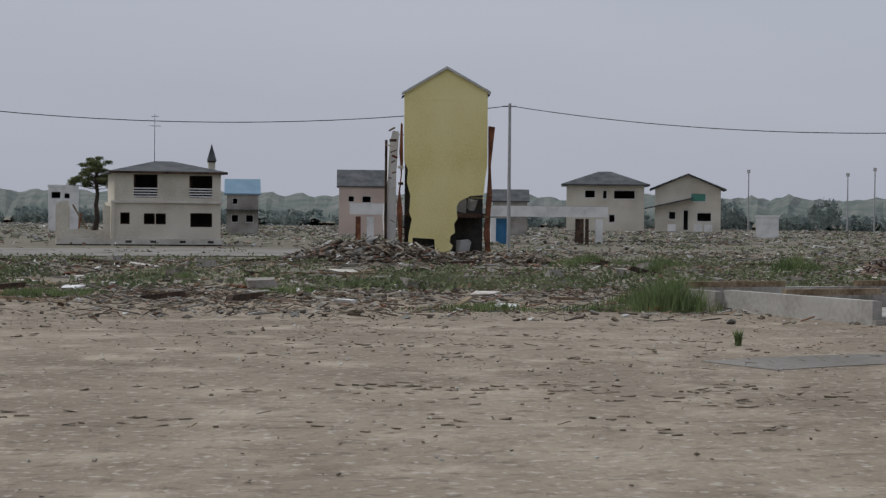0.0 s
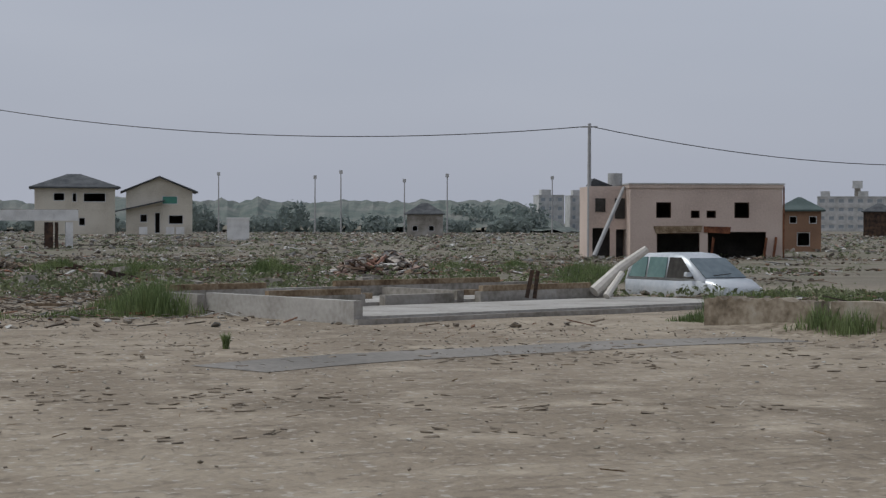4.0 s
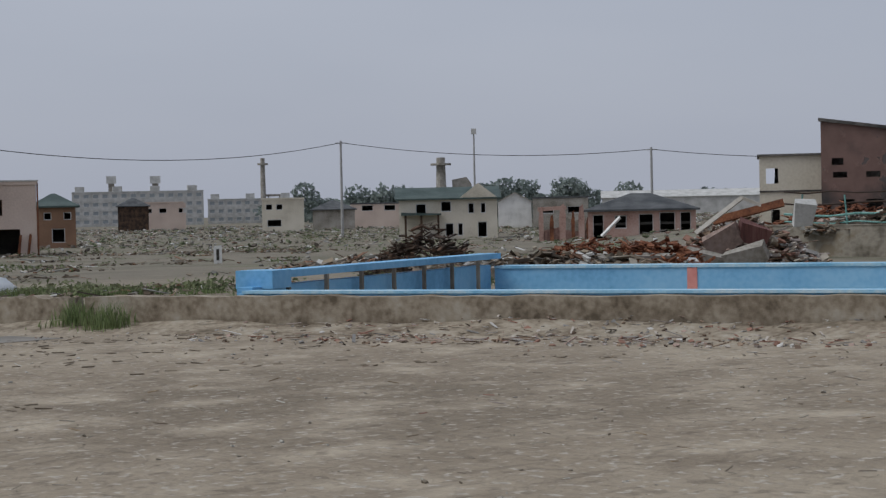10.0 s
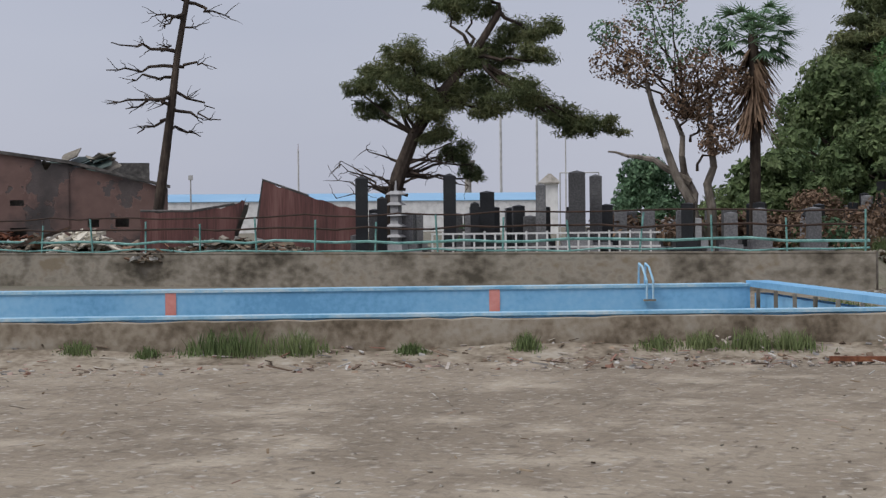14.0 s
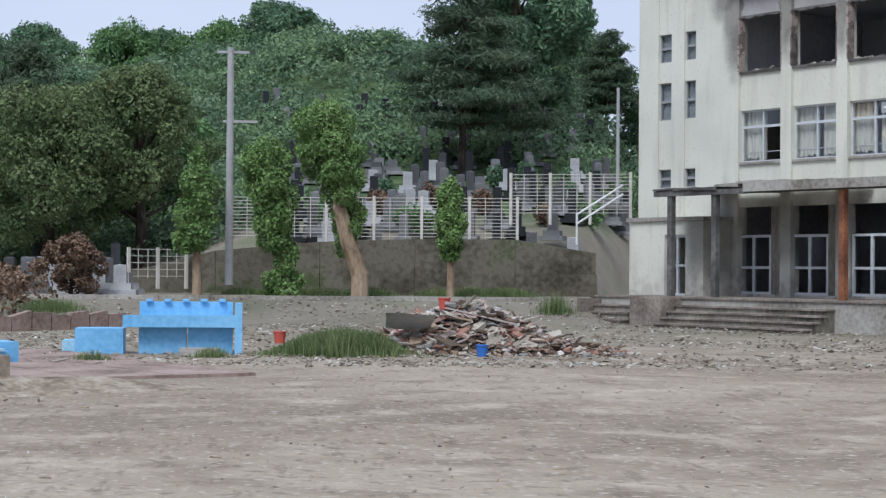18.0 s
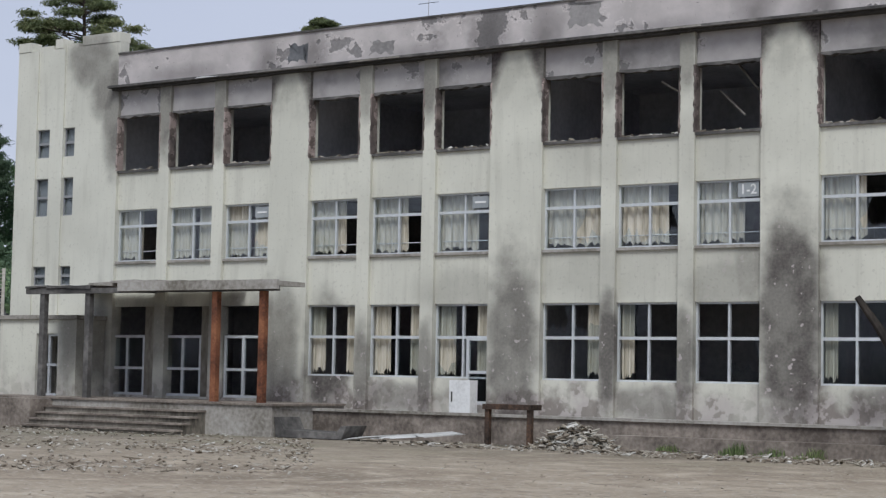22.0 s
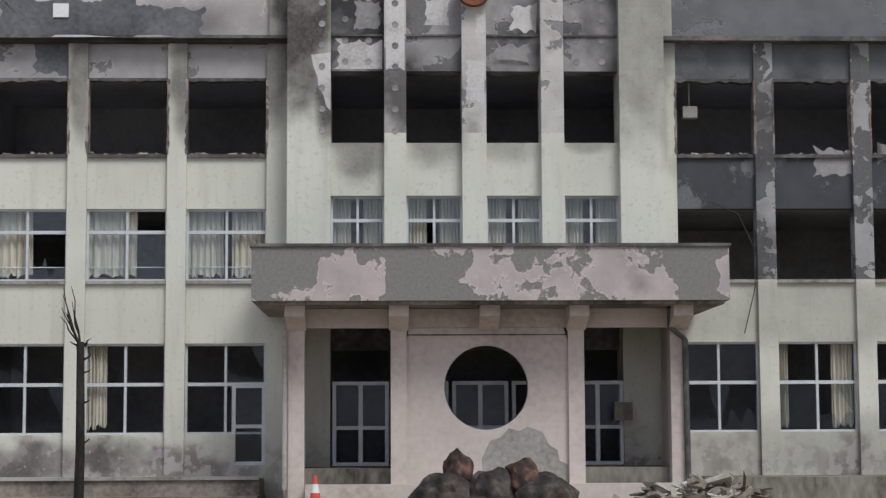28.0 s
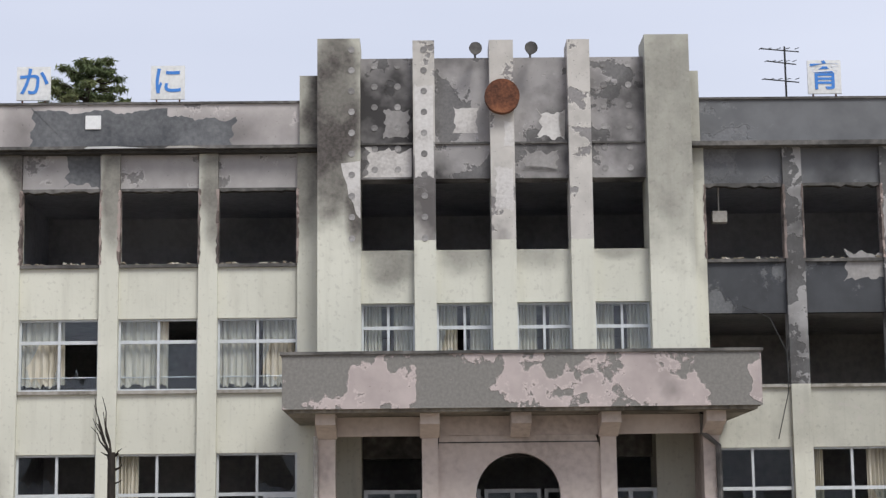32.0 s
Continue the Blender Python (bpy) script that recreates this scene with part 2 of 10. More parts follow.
M_WHITE = surface("white_paint", [(0.55, 0.55, 0.54), (0.7, 0.7, 0.69), (0.78, 0.78, 0.77)], 0.7, 0.8, 10, 0.1)
M_RUST = surface("rusty_steel", [(0.07, 0.03, 0.018), (0.17, 0.065, 0.035), (0.28, 0.12, 0.06)], 0.85, 1.5, 14, 0.4)
M_YELLOW = surface("yellow_siding", [(0.68, 0.59, 0.25), (0.79, 0.70, 0.33), (0.84, 0.765, 0.40)], 0.7, 0.35, 12, 0.15)
M_WOOD = surface("splintered_wood", [(0.10, 0.065, 0.04), (0.22, 0.16, 0.10), (0.34, 0.27, 0.19)], 0.9, 1.5, 12, 0.4)
M_DARKWOOD = surface("burnt_wood", [(0.02, 0.016, 0.013), (0.06, 0.04, 0.03), (0.12, 0.07, 0.045)], 0.9, 1.5, 12, 0.4)
M_CREAM = surface("cream_render_wall", [(0.46, 0.42, 0.345), (0.59, 0.55, 0.465), (0.66, 0.62, 0.535)], 0.85, 0.35, 8, 0.2)
M_PINK = surface("pinkish_render_wall", [(0.47, 0.38, 0.33), (0.57, 0.465, 0.405), (0.62, 0.52, 0.455)], 0.85, 0.3, 8, 0.2)
M_ROOF = surface("grey_roof_tiles", [(0.035, 0.04, 0.045), (0.07, 0.075, 0.08), (0.11, 0.115, 0.12)], 0.7, 0.8, 14, 0.4)
M_GREENROOF = surface("dark_green_roof", [(0.03, 0.05, 0.045), (0.055, 0.08, 0.075), (0.085, 0.115, 0.105)], 0.6, 0.6, 14, 0.3)
# Dark trim colour, also the shade of unlit rooms put into paint.
M_DARK = surface("dark_paint_and_inner_shade", [(0.035, 0.033, 0.03), (0.075, 0.07, 0.064)], 0.95, 1.0, 8, 0.1)
M_POLE = surface("utility_pole_concrete", [(0.30, 0.30, 0.30), (0.40, 0.40, 0.40)], 0.85, 1.5, 12, 0.2)
M_WIRE = surface("black_cable", [(0.02, 0.02, 0.02), (0.04, 0.04, 0.04)], 0.6, 1, 8, 0.0)
M_TRUNK = surface("pine_bark", [(0.022, 0.017, 0.014), (0.05, 0.038, 0.03), (0.09, 0.07, 0.056)], 0.95, 2.0, 10, 0.8, stretch=(1, 1, 0.4))
M_PALETRUNK = surface("pale_bark", [(0.13, 0.09, 0.06), (0.26, 0.19, 0.13), (0.36, 0.28, 0.2)], 0.95, 2.0, 10, 0.6, stretch=(1, 1, 0.4))
M_LEAF = surface("green_leaves", [(0.075, 0.15, 0.06), (0.12, 0.22, 0.085), (0.19, 0.3, 0.12)], 0.7, 0.5, 3, 0.0, island=0.4, through_light=0.35)
M_LEAF_DARK = surface("dark_green_leaves", [(0.08, 0.145, 0.085), (0.12, 0.205, 0.115), (0.17, 0.26, 0.145)], 0.7, 0.3, 3, 0.0, island=0.4, through_light=0.35)
M_PINE_DARK = surface("dark_pine_needles", [(0.06, 0.1, 0.066), (0.1, 0.145, 0.09), (0.14, 0.185, 0.11)], 0.85, 0.4, 3, 0.0, island=0.25, through_light=0.3)
M_PINE = surface("pine_needles", [(0.085, 0.115, 0.055), (0.145, 0.17, 0.08), (0.215, 0.22, 0.105)], 0.75, 0.5, 3, 0.0, island=0.4, through_light=0.35)
M_BROWNLEAF = surface("withered_leaves", [(0.085, 0.058, 0.038), (0.155, 0.1, 0.066), (0.22, 0.15, 0.1)], 0.8, 0.5, 3, 0.0, island=0.35)
M_GRASS = surface("wild_grass", [(0.105, 0.15, 0.06), (0.155, 0.205, 0.085), (0.22, 0.26, 0.12)], 0.75, 0.6, 4, 0.0, island=0.4, through_light=0.35)
M_STONE = surface("grave_granite", [(0.05, 0.05, 0.052), (0.13, 0.13, 0.135), (0.25, 0.25, 0.255)], 0.5, 0.3, 22, 0.1, random=0.5)
M_STONE_DARK = surface("black_granite", [(0.012, 0.013, 0.015), (0.03, 0.032, 0.035)], 0.35, 0.8, 22, 0.05)
M_STONE_PALE = surface("pale_granite", [(0.25, 0.25, 0.26), (0.36, 0.36, 0.37), (0.46, 0.46, 0.47)], 0.7, 0.8, 22, 0.1)
M_DEBRIS = many_coloured("mixed_debris", [(0.29, 0.24, 0.185), (0.21, 0.17, 0.125), (0.40, 0.36, 0.30), (0.14, 0.11, 0.08), (0.26, 0.23, 0.19), (0.62, 0.61, 0.58), (0.18, 0.15, 0.12), (0.34, 0.275, 0.2), (0.10, 0.08, 0.063), (0.25, 0.2, 0.15), (0.29, 0.17, 0.115), (0.24, 0.235, 0.215)])
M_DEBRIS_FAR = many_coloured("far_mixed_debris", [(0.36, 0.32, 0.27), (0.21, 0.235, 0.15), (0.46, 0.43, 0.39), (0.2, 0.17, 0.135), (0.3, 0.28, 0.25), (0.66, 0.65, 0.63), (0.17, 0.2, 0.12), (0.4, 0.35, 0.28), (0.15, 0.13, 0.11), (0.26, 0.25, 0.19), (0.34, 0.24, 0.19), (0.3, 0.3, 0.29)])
M_GRIT = many_coloured("pale_grit", [(0.42, 0.39, 0.33), (0.3, 0.265, 0.21), (0.6, 0.58, 0.53), (0.22, 0.185, 0.14), (0.36, 0.32, 0.26), (0.25, 0.21, 0.165), (0.5, 0.46, 0.4), (0.26, 0.22, 0.175)])
M_HEAP = many_coloured("broken_boards_and_plaster", [(0.62, 0.6, 0.57), (0.34, 0.25, 0.18), (0.5, 0.45, 0.38), (0.2, 0.14, 0.1), (0.42, 0.36, 0.33), (0.13, 0.095, 0.07), (0.56, 0.5, 0.44), (0.36, 0.2, 0.15), (0.28, 0.27, 0.26), (0.45, 0.33, 0.28)])
# Sooty plaster lightened in colour to stand in for lens glare.
M_SOOTROOM = surface("sooty_glare_lifted_ground_floor_plaster", [(0.26, 0.26, 0.27), (0.36, 0.358, 0.36), (0.46, 0.455, 0.45)], 0.95, 0.5, 6, 0.2)
M_CHARWOOD = surface("charcoal_black_wood", [(0.008, 0.007, 0.006), (0.022, 0.018, 0.015), (0.05, 0.04, 0.033)], 0.85, 2.0, 14, 0.6, stretch=(1, 1, 0.4))
# Smoky plaster, paler and bluer to paint in veiling glare.
M_BURNTROOM = surface("smoky_glare_lifted_room_plaster", [(0.33, 0.338, 0.37), (0.44, 0.45, 0.48), (0.54, 0.55, 0.58)], 0.95, 0.5, 6, 0.2)
M_BANK = surface("brown_crumbling_footing", [(0.11, 0.088, 0.062), (0.205, 0.168, 0.125), (0.30, 0.258, 0.2), (0.36, 0.325, 0.27)], 0.95, 1.4, 9, 0.6)
M_WALL = surface("blotched_retaining_concrete", [(0.075, 0.065, 0.05), (0.17, 0.15, 0.12), (0.27, 0.245, 0.205), (0.20, 0.165, 0.12)], 0.92, 0.75, 5, 0.5, stretch=(0.6, 1, 0.9))
# Leaf colour greyed and paled to carry the haze of distance.
M_LEAF_FAR = surface("hazed_grey_green_leaves", [(0.17, 0.21, 0.2), (0.21, 0.25, 0.235), (0.25, 0.285, 0.265)], 0.9, 0.05, 1, 0.0, island=0.15, through_light=0.4)
M_WEED = surface("grey_green_weeds", [(0.09, 0.115, 0.06), (0.14, 0.165, 0.085), (0.2, 0.215, 0.125)], 0.85, 0.3, 3, 0.0, island=0.35, through_light=0.3)
M_CREAMPAINT = surface("chalky_cream_paint", [(0.42, 0.39, 0.34), (0.55, 0.52, 0.47), (0.64, 0.61, 0.56)], 0.8, 1.0, 12, 0.1)
# Creeper green, paled in its colour for haze over the slope.
M_LEAF_HILL = surface("hazy_creeper_leaves", [(0.10, 0.165, 0.105), (0.15, 0.225, 0.135), (0.21, 0.29, 0.17)], 0.85, 0.15, 3, 0.0, island=0.3, through_light=0.35)
M_LEAF_HILL2 = surface("bright_creeper_leaves", [(0.14, 0.22, 0.115), (0.195, 0.29, 0.145), (0.25, 0.35, 0.18)], 0.85, 0.2, 3, 0.0, island=0.3, through_light=0.35)
M_LEAF_BRIGHT = surface("fresh_green_leaves", [(0.11, 0.19, 0.06), (0.17, 0.27, 0.09), (0.25, 0.36, 0.14)], 0.7, 0.8, 4, 0.0, island=0.4, through_light=0.35)
M_GREYBARK = surface("grey_brown_bark", [(0.08, 0.068, 0.056), (0.16, 0.138, 0.115), (0.25, 0.22, 0.19)], 0.95, 2.0, 10, 0.7, stretch=(1, 1, 0.4))
M_LEAF_OLIVE = surface("olive_green_leaves", [(0.085, 0.13, 0.055), (0.135, 0.185, 0.08), (0.19, 0.235, 0.11)], 0.75, 0.4, 3, 0.0, island=0.4, through_light=0.35)

# ---- ground: one sheet to the horizon ----
def heading(x, y):
    return math.degrees(math.atan2(x, y))


def ground_z(x, y):
    r, az = math.hypot(x, y), heading(x, y)
    w = smooth(62, 50, az) if az > 0 else smooth(-175, -150, az)
    z = -0.7 * smooth(62, 112, r) * w
    # graveyard terrace behind the pool wall and the hill behind it
    q = x * 0.999 - 0.058 * (y - 26) - 52.6
    t = smooth(44, 50, az) * (1 - smooth(80.6, 81.2, az))
    z += 1.0 * smooth(2.4, 5.0, q) * t
    z += 0.8 * smooth(60.5, 68.0, r) * smooth(79.5, 80.5, az) * (1 - smooth(101.5, 102.2, az))
    r0 = 79.5 + 20 * smooth(100.5, 104, az)
    z += 2.2 * smooth(r0 - 2, r0 + 1.5, r) * smooth(86, 92, az) * (1 - smooth(140, 150, az))
    hill = smooth(75, 84, az) * (1 - smooth(135, 160, az))
    z += hill * (0.175 * max(0.0, min(r, 132) - r0) + 0.24 * max(0.0, min(r, 132) - 108) * (1 - smooth(99, 103, az)) - 4 * smooth(133, 146, r))
    return z


def hummock(x, y):
    r = math.hypot(x, y)
    return 0.03 * noise.noise((x * 0.25, y * 0.25, 3)) * smooth(4, 12, r) if r < 60 else 0.0


def ground_material():
    m = bpy.data.materials.new("trodden_sandy_soil")
    m.use_nodes = True
    n, l = m.node_tree.nodes, m.node_tree.links
    b = n["Principled BSDF"]
    b.inputs["Roughness"].default_value = 0.95
    b.inputs["Specular IOR Level"].default_value = 0.15
    tc = n.new("ShaderNodeTexCoord")

    def tex(scale, detail, stretch=(1, 1, 1), turn=0.0):
        mp = n.new("ShaderNodeMapping")
        mp.inputs["Scale"].default_value = stretch
        mp.inputs["Rotation"].default_value = (0, 0, turn)
        t = n.new("ShaderNodeTexNoise")
        t.inputs["Scale"].default_value, t.inputs["Detail"].default_value = scale, detail
        l.new(tc.outputs["Object"], mp.inputs["Vector"])
        l.new(mp.outputs["Vector"], t.inputs["Vector"])
        return t.outputs["Fac"]

    def ramp(src, stops):
        r = n.new("ShaderNodeValToRGB")
        for _ in range(len(stops) - 2):
            r.color_ramp.elements.new(0.5)
        for i, (p, c) in enumerate(stops):
            r.color_ramp.elements[i].position = p
        for i, (p, c) in enumerate(stops):
            r.color_ramp.elements[i].color = rgb(c)
        l.new(src, r.inputs["Fac"])
        return r.outputs["Color"]

    def mixed(fac, a, c, blend="MIX"):
        x = n.new("ShaderNodeMixRGB")
        x.blend_type = blend
        l.new(fac, x.inputs["Fac"])
        l.new(a, x.inputs["Color1"])
        l.new(c, x.inputs["Color2"])
        return x.outputs["Color"]

    broad = ramp(tex(0.10, 6), [(0.36, (0.20, 0.166, 0.126)), (0.5, (0.268, 0.224, 0.171)), (0.64, (0.335, 0.287, 0.222))])
    sand = ramp(tex(0.8, 10), [(0.4, (0.22, 0.182, 0.138)), (0.62, (0.40, 0.345, 0.27))])
    f1 = ramp(tex(0.7, 12), [(0.44, (0, 0, 0)), (0.6, (0.9, 0.9, 0.9))])
    col = mixed(f1, broad, sand)
    # crust broken into thin dark edges and pale crumbs
    dark = ramp(tex(3.6, 14), [(0.57, (0, 0, 0)), (0.66, (0.5, 0.5, 0.5))])
    soil = ramp(tex(5, 3), [(0.3, (0.10, 0.082, 0.064)), (0.7, (0.175, 0.142, 0.11))])
    col = mixed(dark, col, soil)
    rut = ramp(tex(2.2, 10, (0.35, 2.2, 1), 0.55), [(0.6, (0, 0, 0)), (0.66, (0.42, 0.42, 0.42))])
    col = mixed(rut, col, soil)
    pale = ramp(tex(7.5, 14), [(0.585, (0, 0, 0)), (0.64, (0.65, 0.65, 0.65))])
    chalk = ramp(tex(9, 3), [(0.3, (0.36, 0.33, 0.285)), (0.7, (0.52, 0.485, 0.435))])
    col = mixed(pale, col, chalk)
    # overgrown rubble soil beyond the yard
    away, far_ = n.new("ShaderNodeVectorMath"), n.new("ShaderNodeMapRange")
    away.operation = "LENGTH"
    l.new(tc.outputs["Object"], away.inputs[0])
    far_.inputs["From Min"].default_value, far_.inputs["From Max"].default_value = 38, 62
    far_.inputs["To Max"].default_value = 0.85
    l.new(away.outputs["Value"], far_.inputs["Value"])
    rough_soil = ramp(tex(0.16, 12), [(0.36, (0.125, 0.128, 0.09)), (0.47, (0.165, 0.152, 0.122)), (0.56, (0.20, 0.18, 0.148)), (0.66, (0.13, 0.145, 0.09))])
    col = mixed(far_.outputs["Result"], col, rough_soil)
    # turf over the hill
    sep, lift = n.new("ShaderNodeSeparateXYZ"), n.new("ShaderNodeMapRange")
    l.new(tc.outputs["Object"], sep.inputs[0])
    lift.inputs["From Min"].default_value, lift.inputs["From Max"].default_value = 3.4, 5.0
    l.new(sep.outputs["Z"], lift.inputs["Value"])
    turf = ramp(tex(0.8, 8), [(0.35, (0.035, 0.055, 0.025)), (0.5, (0.06, 0.095, 0.04)), (0.65, (0.1, 0.135, 0.06))])
    col = mixed(lift.outputs["Result"], col, turf)
    l.new(col, b.inputs["Base Color"])
    bp = n.new("ShaderNodeBump")
    bp.inputs["Strength"].default_value, bp.inputs["Distance"].default_value = 0.9, 0.09
    l.new(tex(6, 10), bp.inputs["Height"])
    l.new(bp.outputs["Normal"], b.inputs["Normal"])
    return m


M_SOIL = ground_material()
rings = [0.0] + [1.5 * 1.045 ** i for i in range(178)]
verts, faces = [(0, 0, 0)], []
SPOKES = 360
for r in rings[1:]:
    for k in range(SPOKES):
        a = math.tau * k / SPOKES
        x, y = r * math.sin(a), r * math.cos(a)
        verts.append((x, y, ground_z(x, y) + hummock(x, y)))
faces += [(0, 1 + (k + 1) % SPOKES, 1 + k) for k in range(SPOKES)]
for i in range(len(rings) - 2):
    o, q = 1 + i * SPOKES, 1 + (i + 1) * SPOKES
    faces += [(o + k, o + (k + 1) % SPOKES, q + (k + 1) % SPOKES, q + k) for k in range(SPOKES)]
ground = part("ground", Mesh().add(verts, faces), M_SOIL, smooth=True)
tagged(ground, "bare grey-brown sandy soil with debris and tyre marks", "ground", kind="structure")

# ---- the burnt school ----
# frame: x along the front to the viewer's right, y into the building, z up from the yard
SCHOOL_HEAD = 150.62
S = Matrix(((math.cos(radians(SCHOOL_HEAD)), math.sin(radians(SCHOOL_HEAD)), 0, 46 * math.sin(radians(SCHOOL_HEAD))),
            (-math.sin(radians(SCHOOL_HEAD)), math.cos(radians(SCHOOL_HEAD)), 0, 46 * math.cos(radians(SCHOOL_HEAD))),
            (0, 0, 1, 0), (0, 0, 0, 1)))
FLOOR1, FLOOR2, FLOOR3, ROOF = 1.1, 4.75, 8.15, 11.9
HEADS, SILLS = (4.2, 7.65, 11.0), (1.9, 5.8, 9.05)
TOP, BAND = 13.25, 12.0
BAYS = (-46.0, -37.2, -28.2, -19.35, -10.35, 7.35, 16.4)
WIN, STEP = 2.05, 2.54
LEFT, RIGHT = -51.27, 27.0
DEPTH = 11.0


def facade_material(name, base, dark_top=True):
    """Cream rendered concrete with soot above the burnt storey and scorched piers, by the front's own x and z."""
    m = bpy.data.materials.new(name)
    m.use_nodes = True
    n, l = m.node_tree.nodes, m.node_tree.links
    b = n["Principled BSDF"]
    b.inputs["Roughness"].default_value = 0.9
    b.inputs["Specular IOR Level"].default_value = 0.2
    tc = n.new("ShaderNodeTexCoord")
    sep = n.new("ShaderNodeSeparateXYZ")
    l.new(tc.outputs["Object"], sep.inputs[0])

    def math_node(op, a, c=None, d=None):
        k = n.new("ShaderNodeMath")
        k.operation = op
        for i, v in enumerate((a, c, d)):
            if v is None:
                continue
            if isinstance(v, (int, float)):
                k.inputs[i].default_value = v
            else:
                l.new(v, k.inputs[i])
        return k.outputs[0]

    def tex(scale, detail, stretch=(1, 1, 1)):
        mp = n.new("ShaderNodeMapping")
        mp.inputs["Scale"].default_value = stretch
        t = n.new("ShaderNodeTexNoise")
        t.inputs["Scale"].default_value, t.inputs["Detail"].default_value = scale, detail
        l.new(tc.outputs["Object"], mp.inputs["Vector"])
        l.new(mp.outputs["Vector"], t.inputs["Vector"])
        return t.outputs["Fac"]

    def step(v, lo, hi):
        r = n.new("ShaderNodeMapRange")
        r.interpolation_type = "SMOOTHSTEP"
        r.inputs["From Min"].default_value, r.inputs["From Max"].default_value = lo, hi
        l.new(v, r.inputs["Value"])
        return r.outputs["Result"]

    def mixed(f, a, c):
        x = n.new("ShaderNodeMixRGB")
        l.new(f, x.inputs["Fac"])
        for i, v in ((1, a), (2, c)):
            if isinstance(v, tuple):
                x.inputs[i].default_value = rgb(v)
            else:
                l.new(v, x.inputs[i])
        return x.outputs["Color"]

    x, z = sep.outputs["X"], sep.outputs["Z"]
    coarse, mid, fine = tex(0.35, 5), tex(1.3, 8), tex(12, 4)
    streak = tex(1.2, 4, (2.2, 2.2, 0.22))
    wall = mixed(step(coarse, 0.35, 0.65), tuple(c * 0.88 for c in base), base)
    wall = mixed(math_node("MULTIPLY", step(streak, 0.52, 0.75), 0.2), wall, (0.26, 0.24, 0.20))

    wall = mixed(math_node("MULTIPLY", step(tex(5.0, 8, (2.6, 2.6, 0.12)), 0.55, 0.72), 0.12), wall, (0.30, 0.285, 0.25))
    wall = mixed(math_node("MULTIPLY", step(tex(9.0, 10), 0.58, 0.68), 0.3), wall, (0.36, 0.34, 0.3))
    # soot licks up and out of the burnt openings
    def blob(x0, z0, sx, sz, strength):
        dx = math_node("DIVIDE", math_node("SUBTRACT", x, x0), sx)
        dz = math_node("DIVIDE", math_node("SUBTRACT", z, z0), sz)
        r = math_node("SQRT", math_node("ADD", math_node("MULTIPLY", dx, dx), math_node("MULTIPLY", dz, dz)))
        r = math_node("ADD", r, math_node("MULTIPLY", math_node("SUBTRACT", mid, 0.5), 0.7))
        return math_node("MULTIPLY", step(math_node("SUBTRACT", 1.0, r), 0.0, 0.6), strength)

    total = None
    for spec in SOOT:
        v = blob(*spec)
        total = v if total is None else math_node("MAXIMUM", total, v)
    # soot creeps in from both sides of each main pier and leaves a clean wedge
    for x0, w in WEDGES:
        dx = math_node("ABSOLUTE", math_node("DIVIDE", math_node("SUBTRACT", x, x0), w))
        v = math_node("ADD", math_node("DIVIDE", math_node("SUBTRACT", z, 11.9), 2.0), math_node("MULTIPLY", dx, 1.1))
        v = math_node("ADD", v, math_node("MULTIPLY", math_node("SUBTRACT", mid, 0.5), 0.7))
        inside = math_node("LESS_THAN", dx, 1.25)
        high = step(z, 9.0, 9.8)
        total = math_node("MAXIMUM", total, math_node("MULTIPLY", math_node("MULTIPLY", step(v, 0.0, 0.75), inside), math_node("MULTIPLY", high, 1.0)))
    if dark_top:
        lift = math_node("ADD", z, math_node("MULTIPLY", math_node("SUBTRACT", coarse, 0.5), 2.0))
        band = math_node("MULTIPLY", step(lift, 9.6, 11.2), math_node("ADD", 0.14, math_node("MULTIPLY", step(mid, 0.42, 0.6), 0.2)))
        total = math_node("MAXIMUM", total, band)
    low = math_node("ADD", z, math_node("MULTIPLY", math_node("SUBTRACT", mid, 0.5), 2.2))
    mud = math_node("MULTIPLY", math_node("SUBTRACT", 1.0, step(low, 1.2, 2.0)), math_node("ADD", 0.42, math_node("MULTIPLY", step(tex(0.5, 5, (1, 1, 0.3)), 0.42, 0.6), 0.5)))
    wall = mixed(mud, wall, mixed(step(tex(3.1, 14), 0.47, 0.545), (0.23, 0.2, 0.18), (0.45, 0.405, 0.385)))
    # soot, mottled, with bare patches where the plaster fell
    soot = mixed(step(fine, 0.3, 0.7), (0.04, 0.034, 0.033), (0.095, 0.08, 0.077))
    total = math_node("MULTIPLY", total, math_node("ADD", 0.82, math_node("MULTIPLY", step(tex(0.95, 10), 0.4, 0.58), 0.18)))
    wall = mixed(total, wall, soot)
    flake = math_node("MULTIPLY", step(tex(4.4, 15), 0.625, 0.66), math_node("MULTIPLY", total, math_node("SUBTRACT", 1.0, step(z, 5.5, 7.5))))
    wall = mixed(flake, wall, (0.47, 0.42, 0.405))
    l.new(wall, b.inputs["Base Color"])
    bp = n.new("ShaderNodeBump")
    bp.inputs["Strength"].default_value, bp.inputs["Distance"].default_value = 0.12, 0.02
    l.new(math_node("ADD", fine, mid), bp.inputs["Height"])
    l.new(bp.outputs["Normal"], b.inputs["Normal"])
    return m


